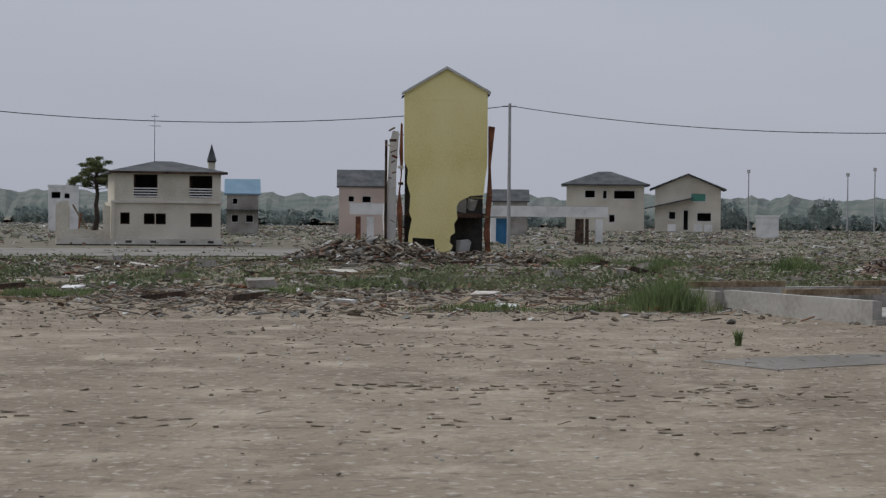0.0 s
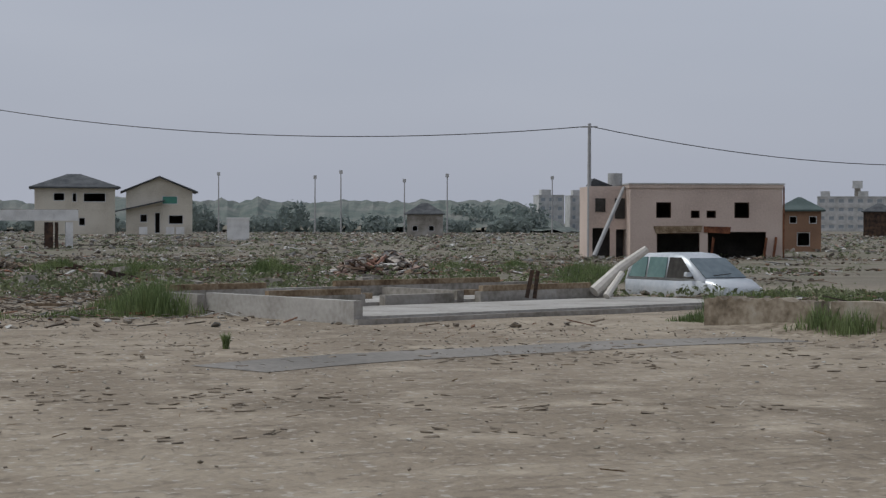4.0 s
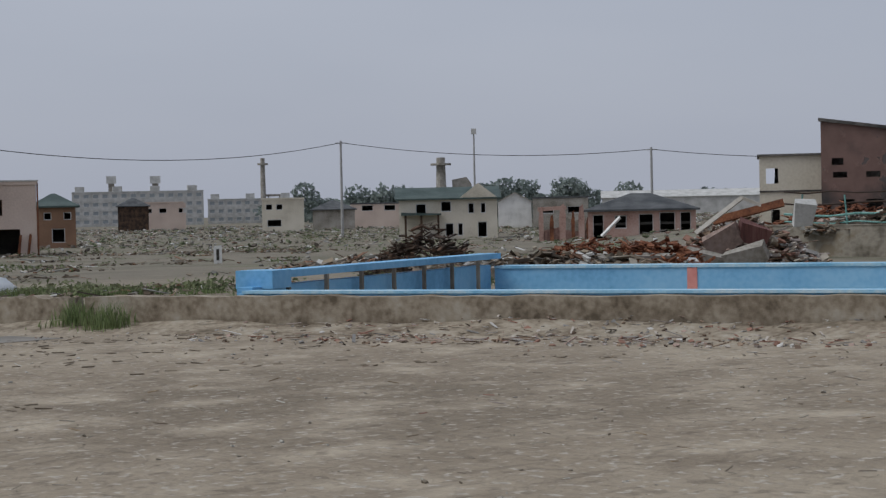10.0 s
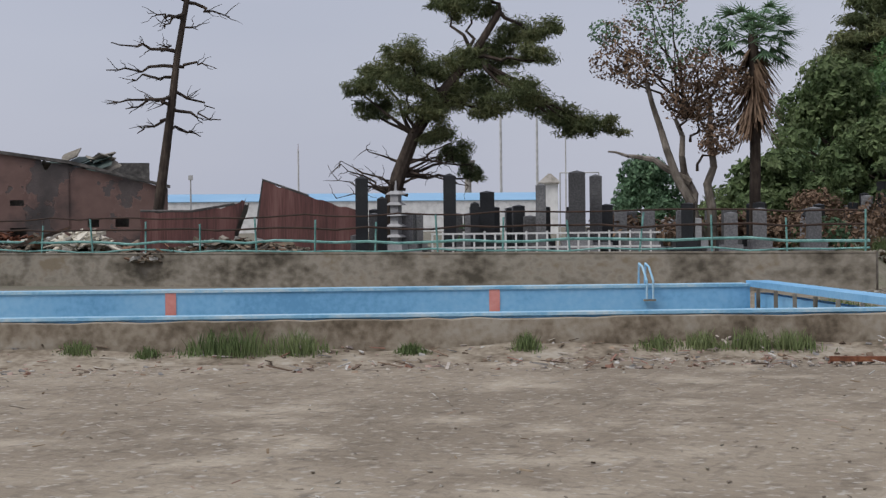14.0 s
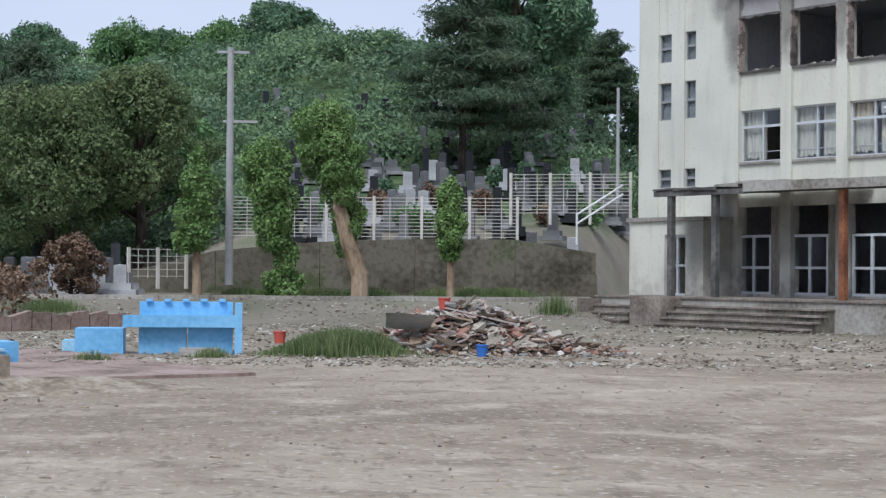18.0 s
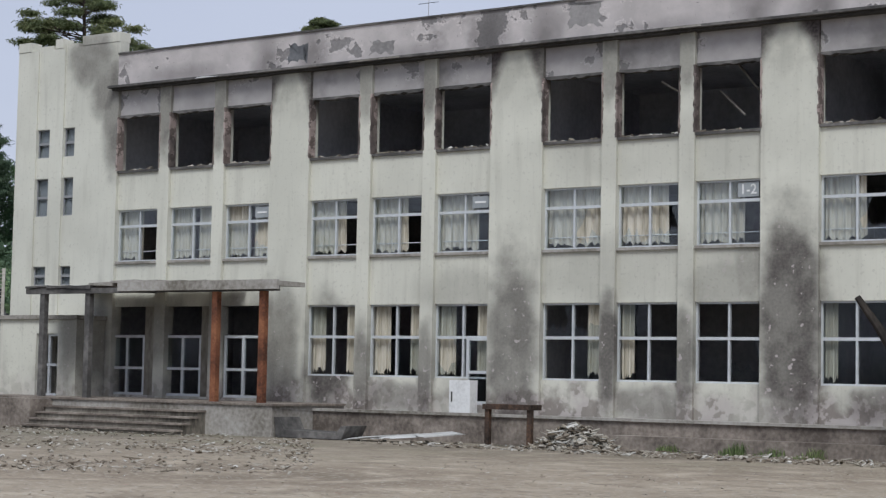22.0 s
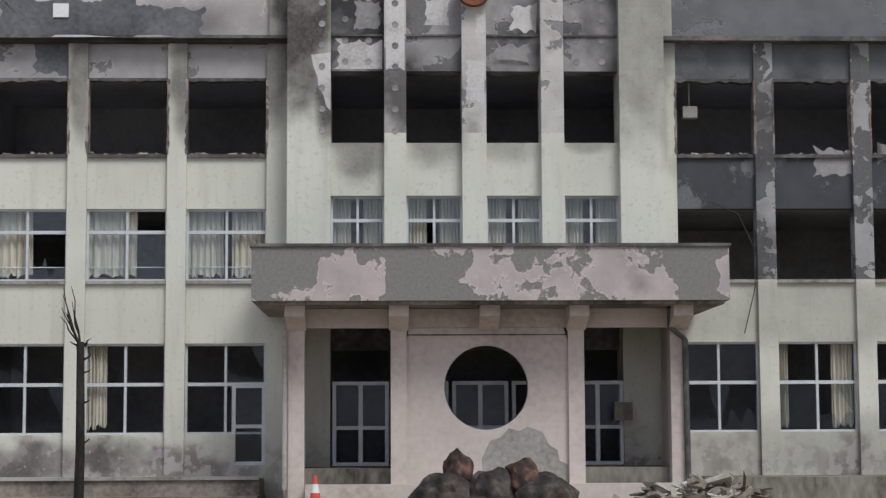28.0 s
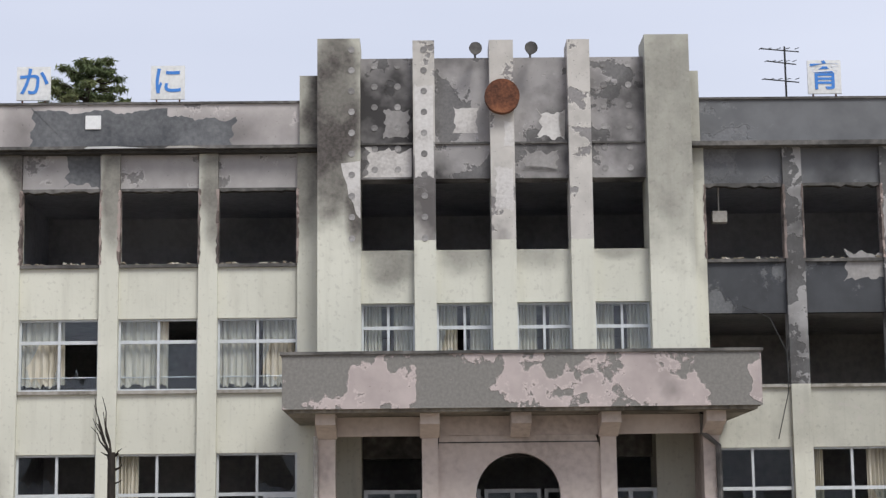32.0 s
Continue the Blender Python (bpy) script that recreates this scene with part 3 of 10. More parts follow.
# x, z, half width, half height, strength of each scorch mark
SOOT = [(-46.2, 11.2, 0.8, 3.0, 0.75), (-47.4, 13.2, 1.6, 1.5, 0.65), (-46.7, 12.1, 1.0, 1.6, 0.65), (-24.3, 5.2, 5.2, 1.4, 0.22), (-24.3, 8.7, 5.2, 1.5, 0.16), (-31.0, 4.6, 2.4, 1.0, 0.25), (-43.7, 11.2, 0.5, 2.4, 0.75), (-41.2, 11.2, 0.5, 2.4, 0.7), (-34.9, 11.3, 0.45, 1.6, 0.6), (-32.4, 11.2, 0.45, 1.8, 0.7), (-25.9, 11.3, 0.45, 1.8, 0.65), (-23.4, 11.3, 0.45, 1.6, 0.6), (-17.0, 11.3, 0.45, 1.6, 0.6), (-14.5, 11.3, 0.45, 1.8, 0.6), (-8.0, 11.0, 0.45, 2.0, 0.75), (-5.4, 11.0, 0.45, 2.0, 0.75), (-2.3, 12.6, 1.2, 3.6, 0.95), (-1.6, 10.6, 0.6, 1.6, 0.9), (-20.2, 3.6, 1.5, 4.4, 0.9), (-29.2, 2.8, 1.4, 4.2, 0.75),
        (-38.2, 2.6, 1.1, 3.0, 0.65), (-21.4, 5.0, 0.7, 1.6, 0.5), (-11.4, 2.6, 1.2, 2.2, 0.65), (-46.6, 3.0, 0.7, 2.6, 0.55), (6.4, 13.6, 0.7, 2.4, 0.5),
        (11.5, 8.6, 4.6, 1.6, 1.0), (11.5, 11.4, 4.8, 1.4, 0.95), (20.0, 9.5, 4.4, 3.0, 0.9), (-25.9, 2.8, 0.5, 2.6, 0.85), (-34.9, 2.0, 0.5, 2.2, 0.7), (-32.4, 2.0, 0.5, 2.2, 0.75),
        (-23.4, 2.6, 0.5, 2.2, 0.75), (-38.8, 2.4, 0.9, 3.2, 0.7), (-14.5, 3.0, 0.35, 1.6, 0.45), (-7.0, 1.4, 1.4, 0.7, 0.7), (1.0, 13.6, 1.2, 1.8, 0.85), (3.2, 13.9, 1.2, 1.6, 0.85), (1.1, 11.6, 1.3, 0.6, 0.6),
        (-0.9, 13.2, 0.5, 0.6, 0.7), (5.1, 13.2, 0.6, 1.6, 0.45), (-1.0, 9.2, 0.9, 0.4, 0.6), (2.2, 0.9, 1.6, 1.0, 0.8), (-2.5, 13.0, 0.8, 2.6, 0.85), (-1.7, 10.6, 0.4, 1.6, 0.7), (6.4, 12.7, 1.5, 4.4, 0.55), (1.1, 9.4, 1.0, 1.0, 0.55), (3.1, 9.4, 0.9, 0.9, 0.45), (-0.9, 9.1, 0.9, 1.1, 0.65), (5.0, 9.25, 0.8, 0.35, 0.45),
        (-36.4, 2.4, 1.3, 2.6, 0.9), (-30.6, 1.3, 1.2, 0.8, 0.7), (-22.4, 4.6, 1.9, 1.1, 0.4), (-12.0, 1.6, 1.6, 1.0, 0.75), (-8.8, 1.3, 1.5, 0.6, 0.6), (-16.9, 2.0, 0.6, 1.8, 0.6), (-12.5, 1.5, 2.4, 1.3, 0.65), (-14.6, 2.6, 0.7, 2.6, 0.6), (-17.5, 1.4, 1.8, 0.7, 0.55), (-9.4, 1.2, 2.2, 0.6, 0.6), (-24.6, 1.3, 2.0, 0.7, 0.5), (-33.6, 1.3, 2.6, 0.6, 0.5), (11.5, 4.9, 5.5, 1.4, 0.35), (13.0, 1.6, 9.0, 1.2, 0.35), (7.2, 2.5, 0.7, 3.0, 0.45), (-44.0, 3.4, 2.8, 1.6, 0.55), (-40.5, 3.4, 2.8, 1.8, 0.6), (-3.0, 11.6, 0.6, 2.6, 0.7), (6.95, 10.5, 0.3, 2.4, 0.4)]
# plumes of smoke on the parapet on both sides of each main pier
PLUMES = [(x + s, 12.3, 0.85, 1.7, 0.6) for x in (-38.05, -29.15, -20.25, -11.3) for s in (-1.0, 1.0)] + [(-43.0, 12.3, 2.4, 0.5, 0.45), (-33.0, 12.2, 2.4, 0.4, 0.3), (-24.0, 12.2, 2.8, 0.35, 0.3), (-16.0, 12.9, 1.6, 0.7, 0.3), (-5.2, 12.4, 2.6, 0.8, 0.6)]
WEDGES = [(-38.05, 0.95), (-29.15, 0.95), (-20.25, 0.95), (-11.3, 0.95), (15.5, 1.0)]
M_FACADE = facade_material("cream_facade_with_soot", (0.64, 0.63, 0.545))

M_FACADE_CLEAN = facade_material("cream_stair_tower_render", (0.64, 0.63, 0.55), False)


def peeled(name, sound, bare, sooty, cut=0.5, scale=0.7, soot_from=0.5, plumes=()):
    """Painted plaster that has come away in sharp-edged patches, with soot on top."""
    m = bpy.data.materials.new(name)
    m.use_nodes = True
    n, l = m.node_tree.nodes, m.node_tree.links
    b = n["Principled BSDF"]
    b.inputs["Roughness"].default_value = 0.92
    b.inputs["Specular IOR Level"].default_value = 0.2
    tc = n.new("ShaderNodeTexCoord")

    def tex(s_, d, off, rough=0.55):
        mp = n.new("ShaderNodeMapping")
        mp.inputs["Location"].default_value = (off, off, off)
        t = n.new("ShaderNodeTexNoise")
        t.inputs["Scale"].default_value, t.inputs["Detail"].default_value, t.inputs["Roughness"].default_value = s_, d, rough
        l.new(tc.outputs["Object"], mp.inputs["Vector"])
        l.new(mp.outputs["Vector"], t.inputs["Vector"])
        return t.outputs["Fac"]

    def step(v, lo, hi):
        r = n.new("ShaderNodeMapRange")
        r.inputs["From Min"].default_value, r.inputs["From Max"].default_value = lo, hi
        l.new(v, r.inputs["Value"])
        return r.outputs["Result"]

    def mixed(f, a, c):
        x = n.new("ShaderNodeMixRGB")
        l.new(f, x.inputs["Fac"])
        for i, v in ((1, a), (2, c)):
            if isinstance(v, tuple):
                x.inputs[i].default_value = rgb(v)
            else:
                l.new(v, x.inputs[i])
        return x.outputs["Color"]

    def math_rim(v):
        """The pale broken edge of the sound plaster round each bare patch."""
        lo, hi, k = step(v, cut - 0.022, cut - 0.012), step(v, cut - 0.010, cut - 0.004), n.new("ShaderNodeMath")
        k.operation = "SUBTRACT"
        l.new(lo, k.inputs[0])
        l.new(hi, k.inputs[1])
        return k.outputs[0]

    grain = tex(14, 4, 1)
    paint = mixed(step(tex(1.4, 6, 7), 0.35, 0.65), tuple(c * 0.8 for c in sound), sound)
    base = mixed(step(grain, 0.3, 0.7), tuple(c * 0.75 for c in bare), bare)
    patch = step(tex(scale, 9, 3, 0.62), cut - 0.008, cut + 0.008)
    col = mixed(patch, paint, base)
    rim = math_rim(tex(scale, 9, 3, 0.62))
    col = mixed(rim, col, tuple(min(0.7, c * 1.12) for c in sound))
    specks = step(tex(16, 8, 11), 0.66, 0.72)
    col = mixed(specks, col, tuple(c * 0.7 for c in bare))
    soot = step(tex(0.35, 5, 19), soot_from, soot_from + 0.16)
    col = mixed(soot, col, sooty)
    if plumes:
        sep = n.new("ShaderNodeSeparateXYZ")
        l.new(tc.outputs["Object"], sep.inputs[0])
        wob = tex(1.1, 8, 23)

        def calc(op, a, c):
            k = n.new("ShaderNodeMath")
            k.operation = op
            for i, v in enumerate((a, c)):
                if isinstance(v, (int, float)):
                    k.inputs[i].default_value = v
                else:
                    l.new(v, k.inputs[i])
            return k.outputs[0]

        for x0, z0, sx, sz, power in plumes:
            dx, dz = calc("DIVIDE", calc("SUBTRACT", sep.outputs["X"], x0), sx), calc("DIVIDE", calc("SUBTRACT", sep.outputs["Z"], z0), sz)
            r = calc("SQRT", calc("ADD", calc("MULTIPLY", dx, dx), calc("MULTIPLY", dz, dz)), 0.0)
            r = calc("ADD", r, calc("MULTIPLY", calc("SUBTRACT", wob, 0.5), 0.8))
            col = mixed(calc("MULTIPLY", step(calc("SUBTRACT", 1.0, r), 0.0, 0.85), power), col, sooty)
    l.new(col, b.inputs["Base Color"])
    bp = n.new("ShaderNodeBump")
    bp.inputs["Strength"].default_value, bp.inputs["Distance"].default_value = 0.6, 0.03
    bp.invert = True
    l.new(patch, bp.inputs["Height"])
    l.new(bp.outputs["Normal"], b.inputs["Normal"])
    return m


M_PARAPET = peeled("peeling_parapet_plaster", (0.53, 0.49, 0.475), (0.27, 0.255, 0.25), (0.075, 0.068, 0.066), 0.585, 0.5, 0.60, PLUMES)
M_LINTEL = peeled("smoked_lintel_plaster", (0.41, 0.388, 0.378), (0.25, 0.24, 0.235), (0.12, 0.112, 0.11), 0.58, 0.7, 0.56)
M_SCORCHED = peeled("scorched_pillar_plaster", (0.36, 0.35, 0.345), (0.15, 0.147, 0.147), (0.07, 0.067, 0.066), 0.5, 1.5, 0.48)
M_PARAPET_DARK = peeled("smoked_parapet_plaster", (0.17, 0.173, 0.18), (0.21, 0.212, 0.22), (0.07, 0.07, 0.074), 0.58, 0.6, 0.52)
M_BLACKENED = peeled("blackened_spandrel_plaster", (0.075, 0.078, 0.085), (0.17, 0.173, 0.18), (0.04, 0.04, 0.043), 0.57, 0.55, 0.55)
M_CANOPY = peeled("flaking_porch_plaster", (0.47, 0.405, 0.39), (0.235, 0.225, 0.21), (0.15, 0.14, 0.13), 0.475, 0.55, 0.62)
M_PORCH = surface("pinkish_porch_wall", [(0.40, 0.34, 0.305), (0.54, 0.465, 0.42), (0.61, 0.535, 0.485)], 0.9, 0.35, 6, 0.2)

def hole_wall(k, x0, x1, z0, z1, y0, y1, holes):
    """One wall in x, z with rectangular openings right through it."""
    xs = sorted({x0, x1, *[h[0] for h in holes], *[h[1] for h in holes]})
    zs = sorted({z0, z1, *[h[2] for h in holes], *[h[3] for h in holes]})
    nx, nz = len(xs), len(zs)

    def solid(i, j):
        if not (0 <= i < nx - 1 and 0 <= j < nz - 1):
            return False
        return not any(h[0] <= xs[i] and xs[i + 1] <= h[1] and h[2] <= zs[j] and zs[j + 1] <= h[3] for h in holes)

    def idx(i, j, back_side):
        return (j * nx + i) + (nx * nz if back_side else 0)

    vs = [(x, y, z) for y in (y0, y1) for z in zs for x in xs]
    fs = []
    for j in range(nz - 1):
        for i in range(nx - 1):
            if not solid(i, j):
                continue
            a, b, c, d = (i, j), (i + 1, j), (i + 1, j + 1), (i, j + 1)
            fs.append(tuple(idx(*p, False) for p in (a, b, c, d)))
            fs.append(tuple(idx(*p, True) for p in (d, c, b, a)))
            for (p, q), n in (((a, b), (i, j - 1)), ((b, c), (i + 1, j)), ((c, d), (i, j + 1)), ((d, a), (i - 1, j))):
                if not solid(*n):
                    fs.append((idx(*q, False), idx(*p, False), idx(*p, True), idx(*q, True)))
    used = sorted({i for f in fs for i in f})
    at = {o: n for n, o in enumerate(used)}
    k.add([vs[i] for i in used], [tuple(at[i] for i in f) for f in fs])


school = thing("school_building", S, "burnt three-storey cream concrete school with soot-blackened windows", "school building")

# storeys, back wall and partitions
for z in (FLOOR1, FLOOR2, FLOOR3):
    part("floor_slab", Mesh().box(LEFT + 0.3, RIGHT - 0.3, 0.4, DEPTH - 0.3, z - 0.25, z), M_SOOTROOM if z < FLOOR3 else M_ROOM, school)
part("burnt_ceiling", Mesh().box(LEFT + 0.3, RIGHT - 0.3, 0.3, DEPTH - 0.3, ROOF - 0.3, ROOF), M_BURNTROOM, school)
back = Mesh()
back.box(LEFT, RIGHT, DEPTH - 0.3, DEPTH, 0, TOP - 0.4)
part("back_wall", back, M_FACADE, school)
part("corridor_wall", Mesh().box(LEFT + 0.3, RIGHT - 0.3, 7.6, 7.8, FLOOR3, ROOF - 0.3), M_BURNTROOM, school)
part("corridor_wall", Mesh().box(LEFT + 0.3, RIGHT - 0.3, 7.6, 7.8, FLOOR2, FLOOR3 - 0.25), M_ROOM, school)
part("corridor_wall", Mesh().box(LEFT + 0.3, RIGHT - 0.3, 7.6, 7.8, FLOOR1, FLOOR2 - 0.25), M_SOOTROOM, school)
for x in (-47.0, -38.1, -29.1, -20.2, -11.3, -2.6, 6.9, 15.6):
    part("partition_wall", Mesh().box(x - 0.1, x + 0.1, 0.4, 7.6, FLOOR3, ROOF - 0.3), M_BURNTROOM, school)
    part("partition_wall", Mesh().box(x - 0.1, x + 0.1, 0.4, 7.6, FLOOR2, FLOOR3 - 0.25), M_ROOM, school)
    part("partition_wall", Mesh().box(x - 0.1, x + 0.1, 0.4, 7.6, FLOOR1, FLOOR2 - 0.25), M_SOOTROOM, school)
part("end_wall", Mesh().box(LEFT, LEFT + 0.3, 0.3, DEPTH - 0.3, 0, TOP + 0.4), M_FACADE, school)
part("end_wall", Mesh().box(RIGHT - 0.3, RIGHT, 0.3, DEPTH - 0.3, 0, TOP), M_FACADE, school)
part("roof_slab", Mesh().box(LEFT + 0.3, RIGHT - 0.3, 0.3, DEPTH - 0.3, ROOF + 0.004, ROOF + 0.3), M_CONC_DARK, school)


def pier(x0, x1, name="pier", z0=0.0, z1=BAND, y0=0.0):
    part(name, Mesh().box(x0, x1, y0, 0.45, z0, z1), M_FACADE, school)


def spandrel(x0, x1, z0, z1):
    part("spandrel", Mesh().box(x0, x1, 0.13, 0.4, z0, z1), M_FACADE, school)


edges = []
for b in BAYS:
    edges.append((b, b + 2 * STEP + WIN))
solid = [(LEFT, BAYS[0])] + [(edges[i][1], BAYS[i + 1]) for i in (0, 1, 2, 3)] + [(edges[4][1], -2.66), (7.0, BAYS[5]), (edges[5][1], BAYS[6]), (edges[6][1], RIGHT)]
for x0, x1 in solid[1:]:
    pier(x0, x1)
for i, b in enumerate(BAYS):
    for k in range(2):
        if i < 5:
            pier(b + WIN + k * STEP, b + (k + 1) * STEP, "pillar")
        else:
            pier(b + WIN + k * STEP, b + (k + 1) * STEP, "pillar", 0.0, 5.8)
            part("pillar", Mesh().box(b + WIN + k * STEP, b + (k + 1) * STEP, 0.0, 0.45, 5.8, BAND), M_SCORCHED, school, "scorched mottled pillar")
    for k in range(3):
        x0 = b + k * STEP
        part("lintel_panel", Mesh().box(x0, x0 + WIN, 0.13, 0.4, HEADS[2], BAND), M_LINTEL if i < 5 else M_PARAPET_DARK, school)
        if i < 5:
            spandrel(x0, x0 + WIN, HEADS[1], SILLS[2])
        else:
            part("spandrel", Mesh().box(x0, x0 + WIN, 0.13, 0.4, HEADS[1], SILLS[2]), M_BLACKENED, school, "smoke-blackened spandrel")
        spandrel(x0, x0 + WIN, HEADS[0], SILLS[1])
        if i > 0 and not (i, k) in ((1, 2), (3, 2), (4, 2)):
            spandrel(x0, x0 + WIN, 0, SILLS[0])
        elif i > 0:
            spandrel(x0, x0 + WIN * 0.62, 0, SILLS[0])
            spandrel(x0 + WIN * 0.62, x0 + WIN, 0, FLOOR1)
        else:
            spandrel(x0, x0 + WIN, 0, FLOOR1)
        for z in (SILLS[1], SILLS[2]):
            part("window_sill", Mesh().box(x0, x0 + WIN, 0.05, 0.32, z - 0.08, z + 0.004), M_CONC if z == SILLS[1] else M_CHAR, school)

# burnt reveals and ragged plaster edges round the top-floor openings
M_REVEAL = peeled("burnt_reveal_plaster", (0.42, 0.34, 0.31), (0.2, 0.16, 0.145), (0.045, 0.04, 0.038), 0.5, 2.2, 0.5)
rng = random.Random(33)
for i, b in enumerate(BAYS):
    for k in range(3):
        x0 = b + k * STEP
        for side in (0, 1):
            e = x0 if side == 0 else x0 + WIN
            s_ = 1 if side == 0 else -1
            n_ = 20
            inner = [(e + s_ * rng.uniform(0.012, 0.03), SILLS[2] + (HEADS[2] - SILLS[2]) * q / n_) for q in range(n_ + 1)]
            outer = [(e - s_ * rng.uniform(0.0, 0.05) - s_ * 0.01, z) for _, z in inner]
            pts = inner + outer[::-1]
            part("burnt_reveal", Mesh().prism(pts if side else pts[::-1], -0.012, 0.3), M_REVEAL, school)
        n_ = 14
        low_ = [(x0 + WIN * q / n_, HEADS[2] - rng.uniform(0.0, 0.07)) for q in range(n_ + 1)]
        part("ragged_head", Mesh().prism(low_ + [(x0 + WIN, HEADS[2] + 0.05), (x0, HEADS[2] + 0.05)], 0.1, 0.36), M_CHAR, school)

# stair tower at the end with its slit windows
stair_wins = [(-50.2, 0.72), (-48.8, 0.62)]
stair_rows = [(5.0, 5.7), (7.55, 8.95), (9.72, 10.78)]
cuts = sorted([LEFT, BAYS[0]] + [e for x, w in stair_wins for e in (x, x + w)])
for x0, x1 in zip(cuts[::2], cuts[1::2]):
    part("stair_wall", Mesh().box(x0, x1, 0, 0.45, 0, 13.75), M_FACADE_CLEAN, school)
for x, w in stair_wins:
    zs = [0.0] + [z for r in stair_rows for z in r] + [13.9]
    for z0, z1 in zip(zs[::2], zs[1::2]):
        part("stair_spandrel", Mesh().box(x, x + w, 0.06, 0.45, z0, z1), M_FACADE_CLEAN, school)
for x0, x1 in ((LEFT, -50.6), (-49.3, -48.9), (-47.9, BAYS[0])):
    part("stair_fin", Mesh().box(x0, x1, -0.02, 0.5, 13.754, 14.1), M_FACADE_CLEAN, school)

# parapet band and cornice
part("parapet", Mesh().box(BAYS[0], -2.66, -0.05, 0.4, BAND + 0.1, TOP), M_PARAPET, school, "peeling grey and pinkish plaster parapet")
part("parapet", Mesh().box(7.0, RIGHT, -0.05, 0.4, BAND + 0.1, TOP), M_PARAPET_DARK, school, "smoke-blackened parapet")
part("white_plaque", Mesh().box(-8.72, -8.32, -0.09, -0.054, 12.6, 12.96), M_WHITE, school, "small white plaque on the parapet")
part("cornice", Mesh().box(BAYS[0] - 0.3, -2.66, -0.3, 0.4, BAND + 0.02, BAND + 0.1), M_CHAR, school, "blackened ledge below the parapet")
# Thin band under the ledge in the darkest trim colour.
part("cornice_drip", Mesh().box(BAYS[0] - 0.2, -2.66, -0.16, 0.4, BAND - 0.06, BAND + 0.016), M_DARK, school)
rng = random.Random(34)
for i in range(7):
    x0 = rng.uniform(BAYS[0], -4.5)
    part("bare_ledge", Mesh().prism([(x0, BAND + 0.03), (x0 + rng.uniform(0.5, 1.8), BAND + 0.035), (x0 + rng.uniform(0.4, 1.4), BAND + 0.09), (x0 + 0.1, BAND + 0.085)], -0.312, -0.302), M_CONC_PALE if i % 2 else M_CONC, school, "ledge edge with the soot knocked off")
part("cornice", Mesh().box(7.0, RIGHT, -0.3, 0.4, BAND - 0.02, BAND + 0.1), M_CHAR, school, "blackened ledge below the parapet")
part("coping", Mesh().box(BAYS[0], -2.66, -0.1, 0.45, TOP, TOP + 0.06), M_CHAR, school)
part("coping", Mesh().box(7.0, RIGHT, -0.1, 0.45, TOP, TOP + 0.06), M_CHAR, school)

M_PILLAR = peeled("flaking_pillar_plaster", (0.55, 0.52, 0.485), (0.3, 0.285, 0.28), (0.12, 0.11, 0.107), 0.55, 1.0, 0.52)
M_TOWER = peeled("scorched_tower_plaster", (0.36, 0.343, 0.338), (0.2, 0.194, 0.193), (0.055, 0.052, 0.052), 0.52, 0.9, 0.455)
M_SPOT = surface("sooty_plaster_dab", [(0.16, 0.15, 0.145), (0.25, 0.24, 0.235), (0.33, 0.315, 0.305)], 0.95, 3.0, 16, 0.3, random=0.3)
# central block: tall piers with recessed panels
CY = -0.55
for x0, x1, z1 in ((-2.66, -1.56, 14.8), (5.8, 6.95, 14.85)):
    part("corner_pier", Mesh().box(x0, x1, CY - 0.15, 0.5, 0, z1), M_FACADE, school)
for x0, x1 in ((-0.2, 0.36), (1.78, 2.4), (3.8, 4.38)):
    part("central_pillar", Mesh().box(x0, x1, CY - 0.1, 0.3, 5.0, 9.5), M_FACADE, school)
    part("central_pillar", Mesh().box(x0, x1, CY - 0.1, 0.3, 9.5, 14.75), M_PILLAR, school, "soot-streaked pillar with flaking plaster")
CWIN = [(-1.56, -0.2), (0.36, 1.78), (2.4, 3.8), (4.38, 5.8)]
for x0, x1 in CWIN:
    part("central_panel", Mesh().box(x0, x1, CY + 0.2, 0.3, 12.1, 14.35), M_TOWER, school)
    part("central_panel", Mesh().box(x0, x1, CY + 0.2, 0.3, 11.15, 12.05), M_TOWER, school)
    part("central_ledge", Mesh().box(x0, x1, CY + 0.15, 0.3, 12.05, 12.1), M_CHAR, school)
    part("central_spandrel", Mesh().box(x0, x1, CY + 0.15, 0.3, 7.92, 9.28), M_FACADE, school)
    part("central_wall", Mesh().box(x0, x1, CY + 0.15, 0.3, 5.2, 6.3), M_FACADE, school)
for x0, x1, zt in ((-3.15, -2.66, 13.95), (6.95, 7.25, 14.0)):
    part("shoulder_pier", Mesh().box(x0, x1, -0.2, 0.5, BAND + 0.1, zt), M_FACADE, school)
part("central_roof", Mesh().box(-3.1, 7.2, 0.5, 8.0, ROOF + 0.3, 13.9), M_CHAR, school)


